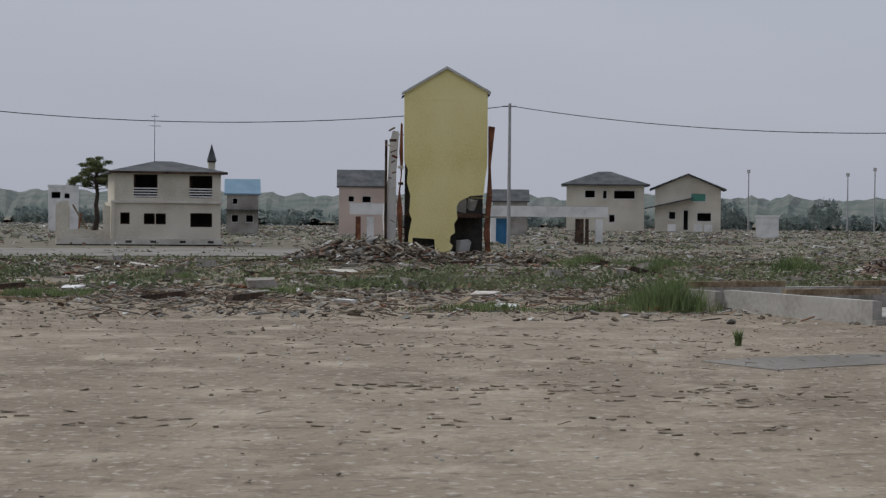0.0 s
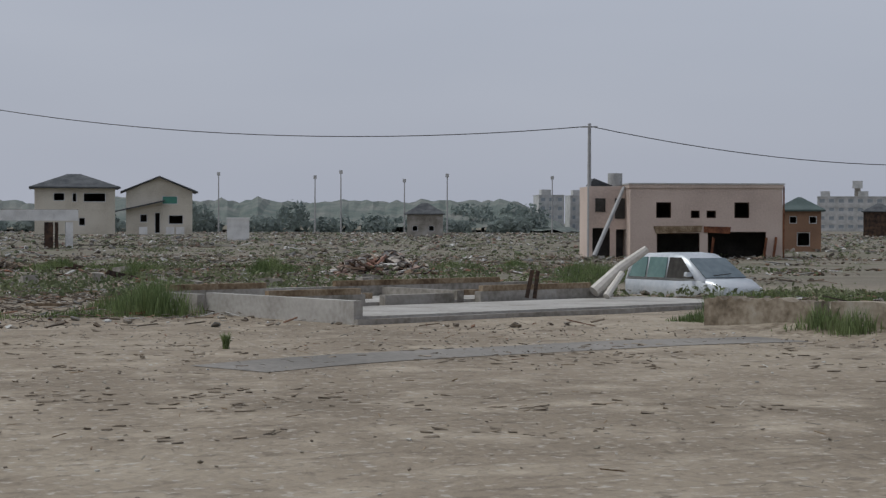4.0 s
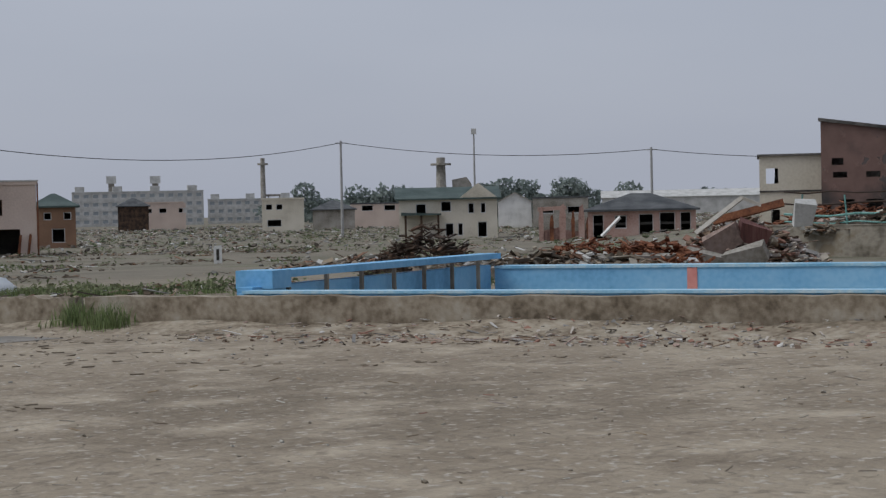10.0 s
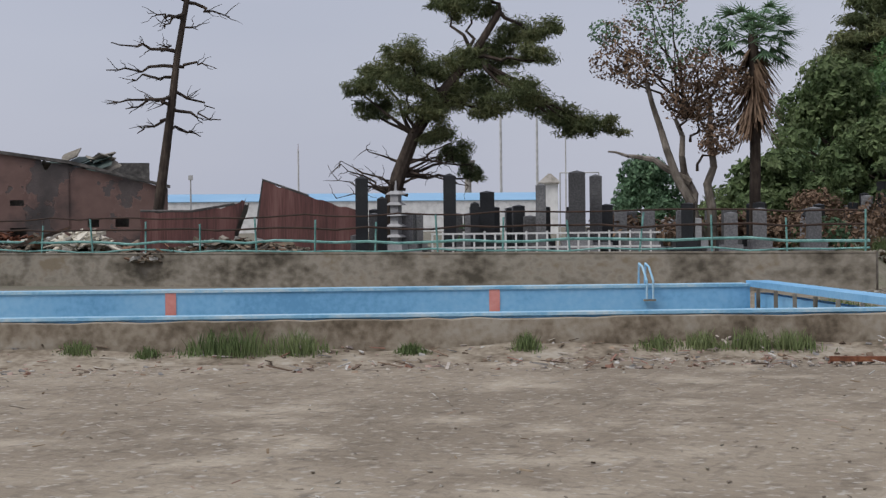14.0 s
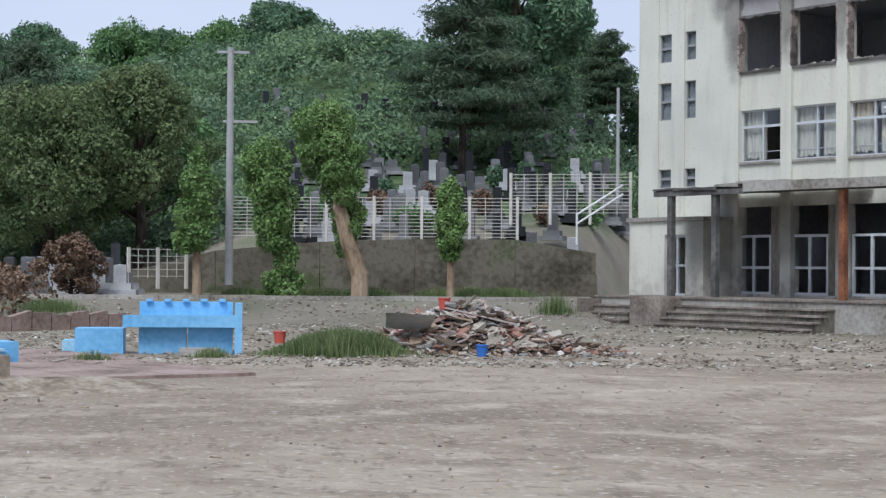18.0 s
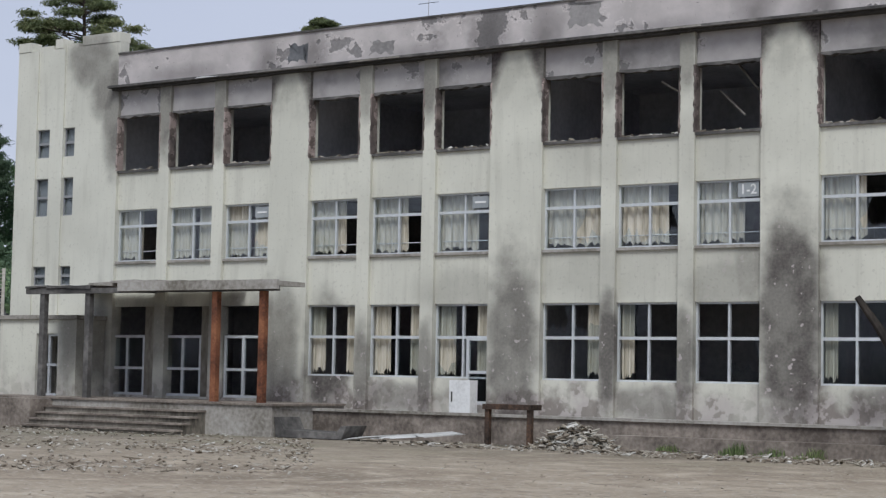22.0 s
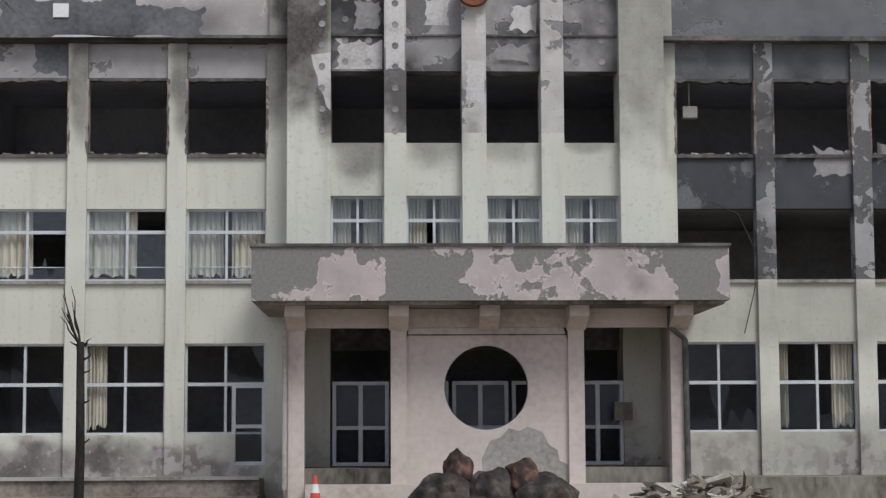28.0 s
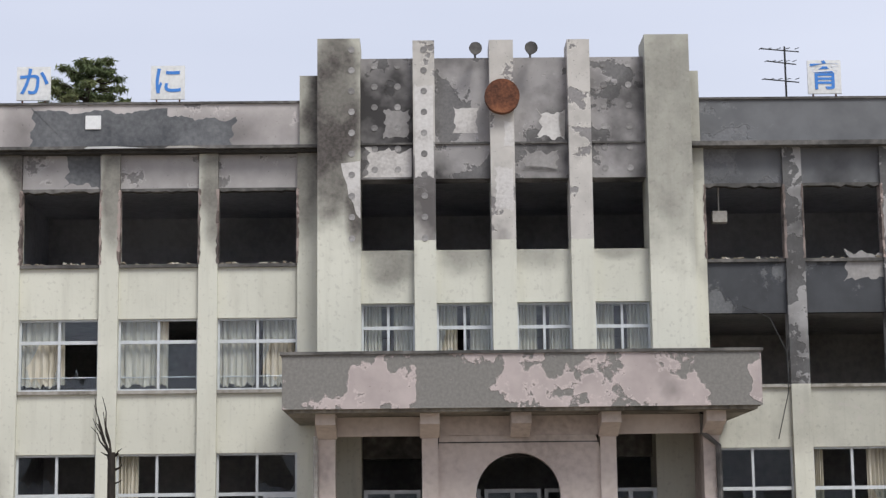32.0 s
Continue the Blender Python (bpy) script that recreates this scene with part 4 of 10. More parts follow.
def worn_outline(x0, x1, z0, z1, rng, amount=0.13, straight=()):
    """A rectangle whose sides wander in and out; the sides named in straight stay true."""
    pts = []
    for side, (a, c) in enumerate((((x0, z0), (x1, z0)), ((x1, z0), (x1, z1)), ((x1, z1), (x0, z1)), ((x0, z1), (x0, z0)))):
        n = max(3, int((abs(c[0] - a[0]) + abs(c[1] - a[1])) / 0.07))
        inward = ((0, 1), (-1, 0), (0, -1), (1, 0))[side]
        ph, f = rng.uniform(0, 6.28), rng.uniform(2.2, 4.5)
        for i in range(n):
            t = i / n
            push = 0.0 if side in straight else amount * (0.8 + 0.75 * math.sin(f * t * 2 + ph) * math.sin(t * 9 + ph)) + rng.uniform(-0.035, 0.035)
            push *= min(1.0, 4 * t + 0.3, 4 * (1 - t) + 0.3)
            pts.append((a[0] + (c[0] - a[0]) * t + inward[0] * push, a[1] + (c[1] - a[1]) * t + inward[1] * push))
    return pts


# larger places where the plaster fell off or stayed pale
M_BARE = surface("bare_sooty_render", [(0.08, 0.083, 0.09), (0.125, 0.128, 0.135), (0.18, 0.182, 0.188)], 0.95, 0.7, 9, 0.3)
M_BARE_GREY = surface("bare_grey_render", [(0.2, 0.19, 0.185), (0.27, 0.257, 0.25), (0.33, 0.315, 0.305)], 0.95, 0.9, 10, 0.3)
M_PALE_PLASTER = surface("pale_remaining_plaster", [(0.4, 0.375, 0.36), (0.55, 0.525, 0.505), (0.62, 0.6, 0.58)], 0.92, 1.2, 12, 0.3)
rng = random.Random(71)
for x0, x1, z0, z1, y, mat, flat in ((-10.2, -6.6, 12.1, 13.2, -0.054, M_BARE, (0, 1)), (-6.6, -4.8, 12.1, 12.95, -0.054, M_BARE, (0, 3)), (-16.7, -14.6, 12.2, 13.15, -0.054, M_BARE_GREY, ()), (-14.6, -13.0, 12.1, 12.7, -0.054, M_BARE_GREY, (0,)),
                                     (-27.4, -26.1, 12.35, 13.2, -0.054, M_BARE_GREY, ()), (-34.8, -33.7, 12.2, 12.75, -0.054, M_BARE_GREY, ()), (-38.2, -37.3, 12.2, 12.95, -0.054, M_BARE, ()),
                                     (-9.3, -8.35, 11.06, 11.96, 0.126, M_BARE, (1, 2)), (-16.5, -15.6, 11.25, 11.66, 0.126, M_BARE_GREY, ()),
                                     (0.82, 1.5, 12.35, 13.05, CY + 0.196, M_PALE_PLASTER, (0,)), (-0.98, -0.3, 12.2, 13.0, CY + 0.196, M_BARE_GREY, ()), (2.95, 3.75, 12.15, 13.0, CY + 0.196, M_PALE_PLASTER, ()), (-1.5, -0.25, 11.2, 12.0, CY + 0.196, M_PALE_PLASTER, (0, 1)), (2.6, 3.6, 11.3, 11.95, CY + 0.196, M_BARE_GREY, ()),
                                     (-0.16, 0.32, 11.1, 13.6, CY - 0.104, M_PALE_PLASTER, (1, 3)), (1.85, 2.35, 10.2, 11.4, CY - 0.104, M_PALE_PLASTER, (1,)), (2.1, 2.38, 11.9, 12.6, CY - 0.104, M_PALE_PLASTER, (1,)),
                                     (12.6, 13.9, 8.75, 9.4, 0.126, M_BARE_GREY, ()), (10.9, 12.1, 8.4, 9.3, 0.126, M_BARE_GREY, ())):
    part("bare_patch", Mesh().prism(worn_outline(x0, x1, z0, z1, rng, 0.05 if x1 - x0 < 0.7 else 0.12, flat), y, y + 0.008), mat, school)
part("pale_patch", Mesh().prism([(-2.06, 11.5), (-2.0, 11.2), (-1.9, 10.95), (-1.87, 10.7), (-1.74, 10.45), (-1.68, 10.2), (-1.562, 10.05), (-1.562, 11.56), (-1.8, 11.53)], CY - 0.154, CY - 0.146), M_PALE_PLASTER, school)

spot = Mesh().tube((0, 0.006, 0), (0, -0.006, 0), 0.085, 0.085, 14).data("plaster_spot", M_SPOT)
for x, y in ((0.08, CY - 0.106), (-1.78, CY - 0.156)):
    for i in range(10):
        z = 9.55 + i * 0.55
        if not (x == 2.09 and 12.9 < z < 13.9):
            part("plaster_spot", spot, None, school, at=pose(x + (0.12 if i % 2 and x == 2.09 else 0), y, z))
for x in (-1.2, -0.6, 4.75, 5.4):
    for i in range(6):
        part("plaster_spot", spot, None, school, at=pose(x, CY + 0.194, 11.4 + i * 0.55))

# Plain grey for slit window frames and the added plates behind them.
M_SLITGREY = surface("plain_slit_window_grey", [(0.22, 0.225, 0.235), (0.3, 0.305, 0.315)], 0.6, 1.5, 9, 0.1)
# window kinds, built once and shared
def window_frame(w, h, transom, mull=(0.5,), bar=0.055):
    zt = h * transom
    us = [0.0, *[w * u for u in mull], w]
    holes = []
    for a, c in zip(us, us[1:]):
        x0 = a + (bar if a == 0 else bar * 0.6)
        x1 = c - (bar if c == w else bar * 0.6)
        holes += [(x0, x1, bar, zt - 0.045), (x0, x1, zt + 0.045, h - bar)]
    k = Mesh()
    hole_wall(k, 0, w, 0, h, 0, 0.09, holes)
    return k


def shard_pane(w, h, rng, broken):
    """A pane with a ragged hole bitten out of it."""
    if not broken:
        return Mesh().box(0, w, 0, 0.006, 0, h)
    k = Mesh()
    n = 7
    side = rng.choice((0, 1))
    base = [rng.uniform(0.05, 0.5) * h for _ in range(n + 1)]
    pts = [(w * i / n, base[i]) for i in range(n + 1)]
    k.prism([(0, 0), (w, 0)] + [(x, z) for x, z in reversed(pts)], 0, 0.006)
    if rng.random() < 0.6:
        x1 = w * rng.uniform(0.2, 0.5)
        out = [(0, base[0]), (x1 * 0.5, h * 0.6), (x1, h), (0, h)] if side else [(w, h), (w - x1, h), (w - x1 * 0.5, h * 0.6), (w, base[n])]
        k.prism(out, 0.001, 0.007)
    return k


def curtain(w, h, rng):
    n, k = 18, Mesh()
    vs = []
    for j in range(2):
        for i in range(n + 1):
            vs.append((w * i / n * (1 if j else rng.uniform(0.97, 1.03)), 0.05 * math.sin(i * 1.9) + rng.uniform(-0.01, 0.01), h if j else rng.uniform(0, 0.25) * h * 0.4))
    back_side = [(x, y + 0.012, z) for x, y, z in vs]
    m = n + 1
    fs = [(i, i + 1, m + i + 1, m + i) for i in range(n)]
    k.add(vs, fs)
    k.add(back_side, [q[::-1] for q in fs])
    return k


rng = random.Random(4)
H2, H1 = HEADS[1] - SILLS[1], HEADS[0] - SILLS[0]
FR2 = window_frame(WIN, H2, 0.68).data("window", M_ALU)
FR1 = window_frame(WIN, H1, 0.55).data("window", M_ALU)


def fit_out(ob, w, h, transom, mull, drape, gone=0.18, pane_mat=None):
    cells = []
    us = [0.0, *mull, 1.0]
    for a, c in zip(us, us[1:]):
        cells.append((w * a + 0.05, w * c - 0.05, 0.05, h * transom - 0.04))
        cells.append((w * a + 0.05, w * c - 0.05, h * transom + 0.04, h - 0.05))
    for j, (x0, x1, z0, z1) in enumerate(cells):
        p = rng.random()
        if p < gone:
            continue
        part("pane", shard_pane(x1 - x0, z1 - z0, rng, p < gone + 0.27 and (gone > 0.3 or j % 2 == 0)), pane_mat or M_GLASS, ob, at=pose(x0, 0.04, z0))
    for x0, cw in drape:
        part("curtain", curtain(cw * w, h - 0.1, rng), M_CURTAIN, ob, at=pose(x0 * w, 0.19, 0.06))


for i, b in enumerate(BAYS):
    for k in range(3):
        x0 = b + k * STEP
        if not i >= 5:
            w2 = part("window", FR2, None, school, at=pose(x0, 0.22, SILLS[1]))
            drape = [(0.02, rng.uniform(0.45, 0.7))] if rng.random() < 0.35 else [(0.02, rng.uniform(0.3, 0.46)), (0.56, rng.uniform(0.3, 0.42))]
            if i == 2:
                drape = [(0.02, (0.95, 0.72, 0.66)[k])]
            fit_out(w2, WIN, H2, 0.68, (0.5,), drape, 0.12, M_GLASS_UPPER)
            part("safety_bar", Mesh().tube((0.03, 0.16, H2 * 0.2), (WIN - 0.03, 0.16, H2 * 0.2), 0.014, 0.014, 5), M_ALU, w2)
        if i > 0:
            w1 = part("window", FR1, None, school, at=pose(x0, 0.22, SILLS[0]))
            fit_out(w1, WIN, H1, 0.55, (0.5,), ([(0.02, rng.uniform(0.12, 0.3))] if i == 1 or rng.random() < 0.25 else []) + ([(0.7, 0.27)] if i == 1 or rng.random() < 0.15 else []), 0.5)
for i, k in ((1, 2), (3, 2), (4, 2)):
    x0 = BAYS[i] + k * STEP + WIN * 0.58
    ob = part("side_door", window_frame(WIN * 0.42, 2.06, 0.48, (), 0.1), M_ALU, school, "white-framed glazed side door", at=pose(x0, 0.17, FLOOR1 + 0.01))
    part("pane", Mesh().box(0.1, WIN * 0.42 - 0.1, 0, 0.006, 1.04, 1.96), M_GLASS, ob, at=pose(0, 0.04, 0))
    part("pane", Mesh().box(0.1, WIN * 0.42 - 0.1, 0, 0.006, 0.1, 0.94), M_GLASS, ob, at=pose(0, 0.04, 0))
for x0, x1 in CWIN:
    w = x1 - x0
    ob = part("window", window_frame(w, 1.62, 0.62), M_ALU, school, at=pose(x0, CY + 0.32, 6.3))
    fit_out(ob, w, 1.62, 0.62, (0.5,), [(0.02, 0.35), (0.6, 0.38)], 0.08, M_GLASS_UPPER)
for x, w in stair_wins:
    for z0, z1 in stair_rows:
        ob = part("slit_window", window_frame(w, z1 - z0, 0.5, (), 0.04), M_SLITGREY, school, at=pose(x, 0.14, z0))
        # Added plate makes the slit pane look plain grey.
        part("blind", Mesh().box(0.05, w - 0.05, 0.1, 0.115, 0.05, z1 - z0 - 0.05), M_SLITGREY, ob, "plain grey plate added behind the slit pane")
        part("pane", Mesh().box(0.04, w - 0.04, 0, 0.006, 0.04, z1 - z0 - 0.04), M_GLASS, ob, at=pose(0, 0.04, 0))

# entrance porch with the round opening
PF, PW = -4.5, -3.0
canopy = Mesh().box(-3.25, 7.8, PF, 0.0, 4.95, 6.2)
part("porch_canopy", canopy, M_CANOPY, school, "concrete porch canopy with flaking pinkish plaster")
part("canopy_lip", Mesh().box(-3.3, 7.85, PF - 0.05, 0.0, 6.2, 6.27), M_CHAR, school)
# Lower lip in a darker concrete colour than the canopy.
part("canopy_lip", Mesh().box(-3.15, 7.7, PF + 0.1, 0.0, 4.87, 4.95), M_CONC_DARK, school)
for x in (-2.28, 0.14, 2.27, 4.36, 6.8):
    br = Mesh()
    for x0, x1 in ((x - 0.23, x + 0.23),):
        pts = [(PW - 1.0, 4.87), (PW - 1.0, 4.62), (PW - 0.55, 4.5), (PW - 0.14, 4.34), (PW - 0.122, 4.87)]
        br.add([(u, y, z) for u in (x0, x1) for y, z in pts], [(0, 1, 2, 3, 4), (9, 8, 7, 6, 5), (0, 5, 6, 1), (1, 6, 7, 2), (2, 7, 8, 3), (3, 8, 9, 4), (4, 9, 5, 0)])
    part("canopy_bracket", br, M_PORCH, school)
for x in (-2.28, 0.14, 4.36, 6.8):
    part("porch_column", Mesh().box(x - 0.19, x + 0.19, PW - 0.12, PW + 0.3, 0, 4.4), M_PORCH, school)
CX, CZ, CR = 2.22, 2.98, 1.0
ring = [(CX + CR * math.cos(t), CZ + CR * math.sin(t)) for t in [math.tau * i / 48 for i in range(48)]]
k = Mesh()
X0, X1, Z0, Z1 = 0.33, 4.17, 0.0, 4.4
outer = []
for x, z in ring:
    dx, dz = x - CX, z - CZ
    s = min((X1 - CX if dx > 0 else CX - X0) / max(abs(dx), 1e-6), (Z1 - CZ if dz > 0 else CZ - Z0) / max(abs(dz), 1e-6))
    outer.append((CX + dx * s, CZ + dz * s))
for y in (PW, PW + 0.22):
    vs = [(x, y, z) for x, z in ring + outer]
    k.add(vs, [(i, (i + 1) % 48, 48 + (i + 1) % 48, 48 + i) for i in range(48)])
k.add([(x, PW, z) for x, z in ring] + [(x, PW + 0.22, z) for x, z in ring], [(i, (i + 1) % 48, 48 + (i + 1) % 48, 48 + i) for i in range(48)])
k.add([(x, y, z) for y in (PW, PW + 0.22) for x, z in ((X0, Z0), (X1, Z0), (X1, Z1), (X0, Z1))], [(0, 4, 5, 1), (1, 5, 6, 2), (2, 6, 7, 3), (3, 7, 4, 0)])
part("round_window_wall", k.data("round_window_wall", M_PORCH, weld=True), M_PORCH, school, "pinkish wall with a large round opening")
part("bare_patch", Mesh().prism([(2.2, 0.5), (4.15, 0.5), (4.15, 1.15), (3.95, 1.25), (3.9, 1.5), (3.7, 1.62), (3.55, 1.92), (3.2, 2.05), (3.0, 1.95), (2.75, 2.02), (2.55, 1.8), (2.3, 1.72), (2.1, 1.3)], PW - 0.012, PW - 0.004), M_CONC, school, "patch where the plaster fell off")
part("lintel", Mesh().box(-2.47, 7.0, PW + 0.02, PW + 0.2, 4.404, 4.86), M_PORCH, school)
part("wall_joint", Mesh().box(0.35, 4.15, PW - 0.012, PW - 0.002, 4.22, 4.25), M_CHAR, school)
part("meter_box", Mesh().box(5.5, 5.95, -1.2, -1.0, 2.2, 2.65), M_CONC_DARK, school, "scorched meter box")
part("porch_side_wall", Mesh().box(-2.6, -2.4, PW + 0.3, 0, 0, 4.86), M_PORCH, school)
part("porch_side_wall", Mesh().box(6.75, 6.95, PW + 0.3, 0, 0, 4.86), M_PORCH, school)
part("porch_back_wall", Mesh().box(-1.56, 5.8, 0.05, 0.3, 4.0, 5.2), M_CHAR, school)
part("porch_floor", Mesh().box(-2.39, 6.74, PW + 0.31, 0.3, 0.0, 1.08), M_CONC_DARK, school)
part("porch_step", Mesh().box(-2.05, 6.6, PW - 0.45, PW - 0.13, 0.0, 0.72), M_PORCH, school)
for x0, x1 in ((-1.5, -0.1), (0.0, 1.4), (1.5, 2.9), (3.0, 4.4), (4.5, 5.8)):
    ob = part("entrance_door", window_frame(x1 - x0, 2.1, 0.45, bar=0.09), M_ALU, school, at=pose(x0, -0.6, 1.1))
    part("pane", Mesh().box(0.09, x1 - x0 - 0.09, 0, 0.006, 1.0, 2.0), M_GLASS, ob, at=pose(0, 0.04, 0))

# side entrance with a lean-to roof on steel posts
rng_roof = random.Random(8)
for i in range(11):
    x0 = -47.0 + i * 1.02
    zz = 4.72 + (0.1 if 3 < i < 8 else 0) + rng_roof.uniform(-0.05, 0.05)
    part("roof_sheet", Mesh().prism([(x0, zz), (x0 + 1.1, zz + rng_roof.uniform(-0.06, 0.06)), (x0 + 1.1, zz + 0.1), (x0, zz + 0.07)], -3.2, 0.0 if i < 7 else -1.9), M_CONC if i > 2 else M_CHAR, school, "buckled metal roof sheet")
part("roof_beam", Mesh().box(-47.0, -35.8, -3.15, -3.0, 4.5, 4.68), M_CHAR, school)
part("roof_beam", Mesh().box(-42.5, -35.7, -3.3, -3.16, 4.55, 4.85), M_CONC, school, "cracked concrete fascia")
for x, mat in ((-46.24, M_CHAR), (-44.07, M_CHAR), (-38.4, M_RUST), (-36.44, M_RUST)):
    part("steel_post", Mesh().box(x - 0.11, x + 0.11, -3.1, -2.9, 0.9, 4.55), mat, school)
for x in (-46.25, -43.6, -40.85):
    ob = part("entrance_door", window_frame(1.7, 2.1, 0.45, bar=0.09), M_ALU, school, at=pose(x, 0.2, 1.1))
    part("pane", Mesh().box(0.09, 1.6, 0, 0.006, 1.0, 2.0), M_GLASS, ob, at=pose(0, 0.04, 0))
    part("door_surround", Mesh().box(x + 1.7, x + WIN + 0.3, 0.2, 0.35, FLOOR1, 4.2), M_CONC_DARK, school)
k = Mesh()
hole_wall(k, -50.2, -46.3, 0.6, 3.7, -1.4, -1.2, [(-48.3, -47.2, 1.0, 3.2)])
part("annex_wall", k, M_FACADE, school, "low cream side annex")
part("annex_side", Mesh().box(-50.2, -50.0, -1.2, -0.02, 0.6, 3.7), M_FACADE, school)
part("annex_side", Mesh().box(-46.5, -46.3, -1.2, -0.02, 0.6, 3.7), M_FACADE, school)
part("annex_roof", Mesh().box(-50.3, -46.2, -1.5, -0.02, 3.704, 3.85), M_CONC, school)
part("annex_door", window_frame(1.1, 2.2, 0.5, bar=0.09), M_ALU, school, at=pose(-48.3, -1.28, 1.0))

M_PINKCONC_S = surface("worn_pinkish_concrete", [(0.10, 0.083, 0.07), (0.2, 0.17, 0.145), (0.32, 0.28, 0.24)], 0.9, 0.9, 9, 0.4)
# platform and steps along the front
part("platform", Mesh().box(-49.5, -35.5, -3.6, -0.02, 0, 0.95), M_CONC, school)
# Risers in a darker material than the treads, their shade painted in.
for i in range(4):
    z = 0.95 - 0.2 * (i + 1)
    st_ = part("step", Mesh().box(-45.0, -38.2, -3.6 - 0.35 * (i + 1), -3.6 - 0.35 * i, 0, z - 0.06), M_CONC_DARK, school)
    part("tread", Mesh().box(-45.03, -38.17, -3.66 - 0.35 * (i + 1), -3.6 - 0.35 * i, z - 0.06, z), M_PINKCONC_S, st_)
for i in range(3):
    z = 0.95 - 0.25 * (i + 1)
    st_ = part("step", Mesh().box(-49.2, -47.0, -3.6 - 0.35 * (i + 1), -3.6 - 0.35 * i, 0, z - 0.06), M_CONC_DARK, school)
    part("tread", Mesh().box(-49.23, -46.97, -3.66 - 0.35 * (i + 1), -3.6 - 0.35 * i, z - 0.06, z), M_PINKCONC_S, st_)
for x0, x1, h_ in ((-46.6, -45.05, 0.96), (-49.4, -49.23, 0.9)):
    part("cheek_wall", Mesh().box(x0, x1, -4.6, -3.604, 0, h_), M_PINKCONC_S, school)
part("platform_slab", Mesh().box(-49.55, -35.4, -3.66, -0.03, 0.954, 1.02), M_PINKCONC_S, school)
part("platform", Mesh().box(-35.5, -3.25, -1.6, -0.02, 0, 0.8), M_PINKCONC_S, school)
part("platform_edge", Mesh().box(-35.5, -3.25, -1.68, -1.3, 0.8, 0.88), M_CONC, school)
part("front_step", Mesh().box(-24.5, -3.25, -2.3, -1.6, 0, 0.42), M_PINKCONC_S, school)
part("platform", Mesh().box(7.65, 26.0, -1.6, -0.02, 0, 0.8), M_CONC_DARK, school)

M_TEAL = surface("teal_railing_paint", [(0.07, 0.17, 0.16), (0.15, 0.32, 0.30), (0.24, 0.42, 0.39)], 0.6, 2, 12, 0.1)
M_RUST_DARK = surface("dark_rusty_rail", [(0.025, 0.018, 0.015), (0.06, 0.035, 0.025)], 0.8, 2, 12, 0.1)
M_PINKCONC = surface("pinkish_concrete", [(0.12, 0.09, 0.075), (0.27, 0.2, 0.17), (0.36, 0.28, 0.25)], 0.9, 0.7, 7, 0.3)

# ---- swimming pool ----
# frame: x along the pool (towards the school), y across it away from the yard
PA = radians(63.5)
P = Matrix(((math.cos(PA), math.sin(PA), 0, 0), (-math.sin(PA), math.cos(PA), 0, 0), (0, 0, 1, 0), (0, 0, 0, 1)))
PX0, PX1, PY0, PY1, RIM, FLOOR = -15.4, 8.9, 27.2, 38.7, 0.6, -0.55
pool = thing("swimming_pool", P, "empty light-blue school swimming pool with orange lane marks", "swimming pool")
part("pool_floor", Mesh().box(PX0, PX1, PY0 + 0.3, PY1, FLOOR - 0.1, FLOOR), M_BLUE, pool)
part("far_side", Mesh().box(PX0, PX1, PY1, PY1 + 0.3, FLOOR, RIM), M_BLUE, pool)
part("near_side", Mesh().box(PX0 - 0.2, PX1 + 0.4, PY0, PY0 + 0.3, FLOOR, RIM), M_BLUE, pool)
part("rim", Mesh().box(PX0 - 0.1, PX1 + 0.3, PY0 - 0.05, PY0 + 0.4, RIM, RIM + 0.045), M_BLUE_TOP, pool, "worn pale-blue rim")
part("rim", Mesh().box(PX0, PX1, PY1 - 0.03, PY1 + 0.8, RIM, RIM + 0.06), M_BLUE_TOP, pool, "worn pale-blue rim")
for x in (-10.7, -3.65, 3.3):
    part("lane_mark", Mesh().box(x - 0.115, x + 0.115, PY1 - 0.016, PY1 - 0.004, -0.3, RIM - 0.004), surface("orange_lane_paint", [(0.56, 0.21, 0.19), (0.66, 0.3, 0.27)], 0.7, 2, 14, 0.1), pool, "faded orange lane mark")
for x0, x1, top in ((PX0 - 0.5, PX0, 0.95), (PX1, PX1 + 0.5, 0.72)):
    near = PY0 + 0.9 if x0 < 0 else PY0 + 0.45
    part("end_beam", Mesh().box(x0, x1, near, PY1 + 0.4, top - 0.13, top), M_BLUE, pool, "blue end beam standing over the pool wall")
    part("beam_end", Mesh().box(x0 - 0.12, x1 + 0.12, near - 0.25, near + 0.45, top - 0.3, top + 0.02), M_BLUE, pool, "blue block under the end of the beam")
    part("end_wall", Mesh().box(x0 + 0.1, x1 - 0.1, PY0 + 0.3, PY1, FLOOR, top - 0.26), M_BLUE, pool)
    for i in range(7):
        y = PY0 + 1.4 + i * 1.5
        xx = x1 if x0 < 0 else x0 - 0.12
        part("beam_support", Mesh().box(xx, xx + 0.07, y - 0.035, y + 0.035, FLOOR, top - 0.13), M_CONC_DARK, pool)
rng = random.Random(17)
for x0, x1 in ((PX0 - 5.9, -18.81), (-18.46, -8.0), (-8.0, 0.5), (0.5, PX1 + 0.25)):
    top_edge = [(x1 - (x1 - x0) * i / 24, 0.59 - (rng.uniform(0.0, 0.035) if x0 > PX0 - 3.5 else rng.uniform(0, 0.09))) for i in range(25)]
    part("foundation", Mesh().prism([(x0, -0.2), (x1, -0.2)] + top_edge, PY0 - 0.45, PY0 - 0.004), M_BANK, pool, "crumbling concrete foundation wall")

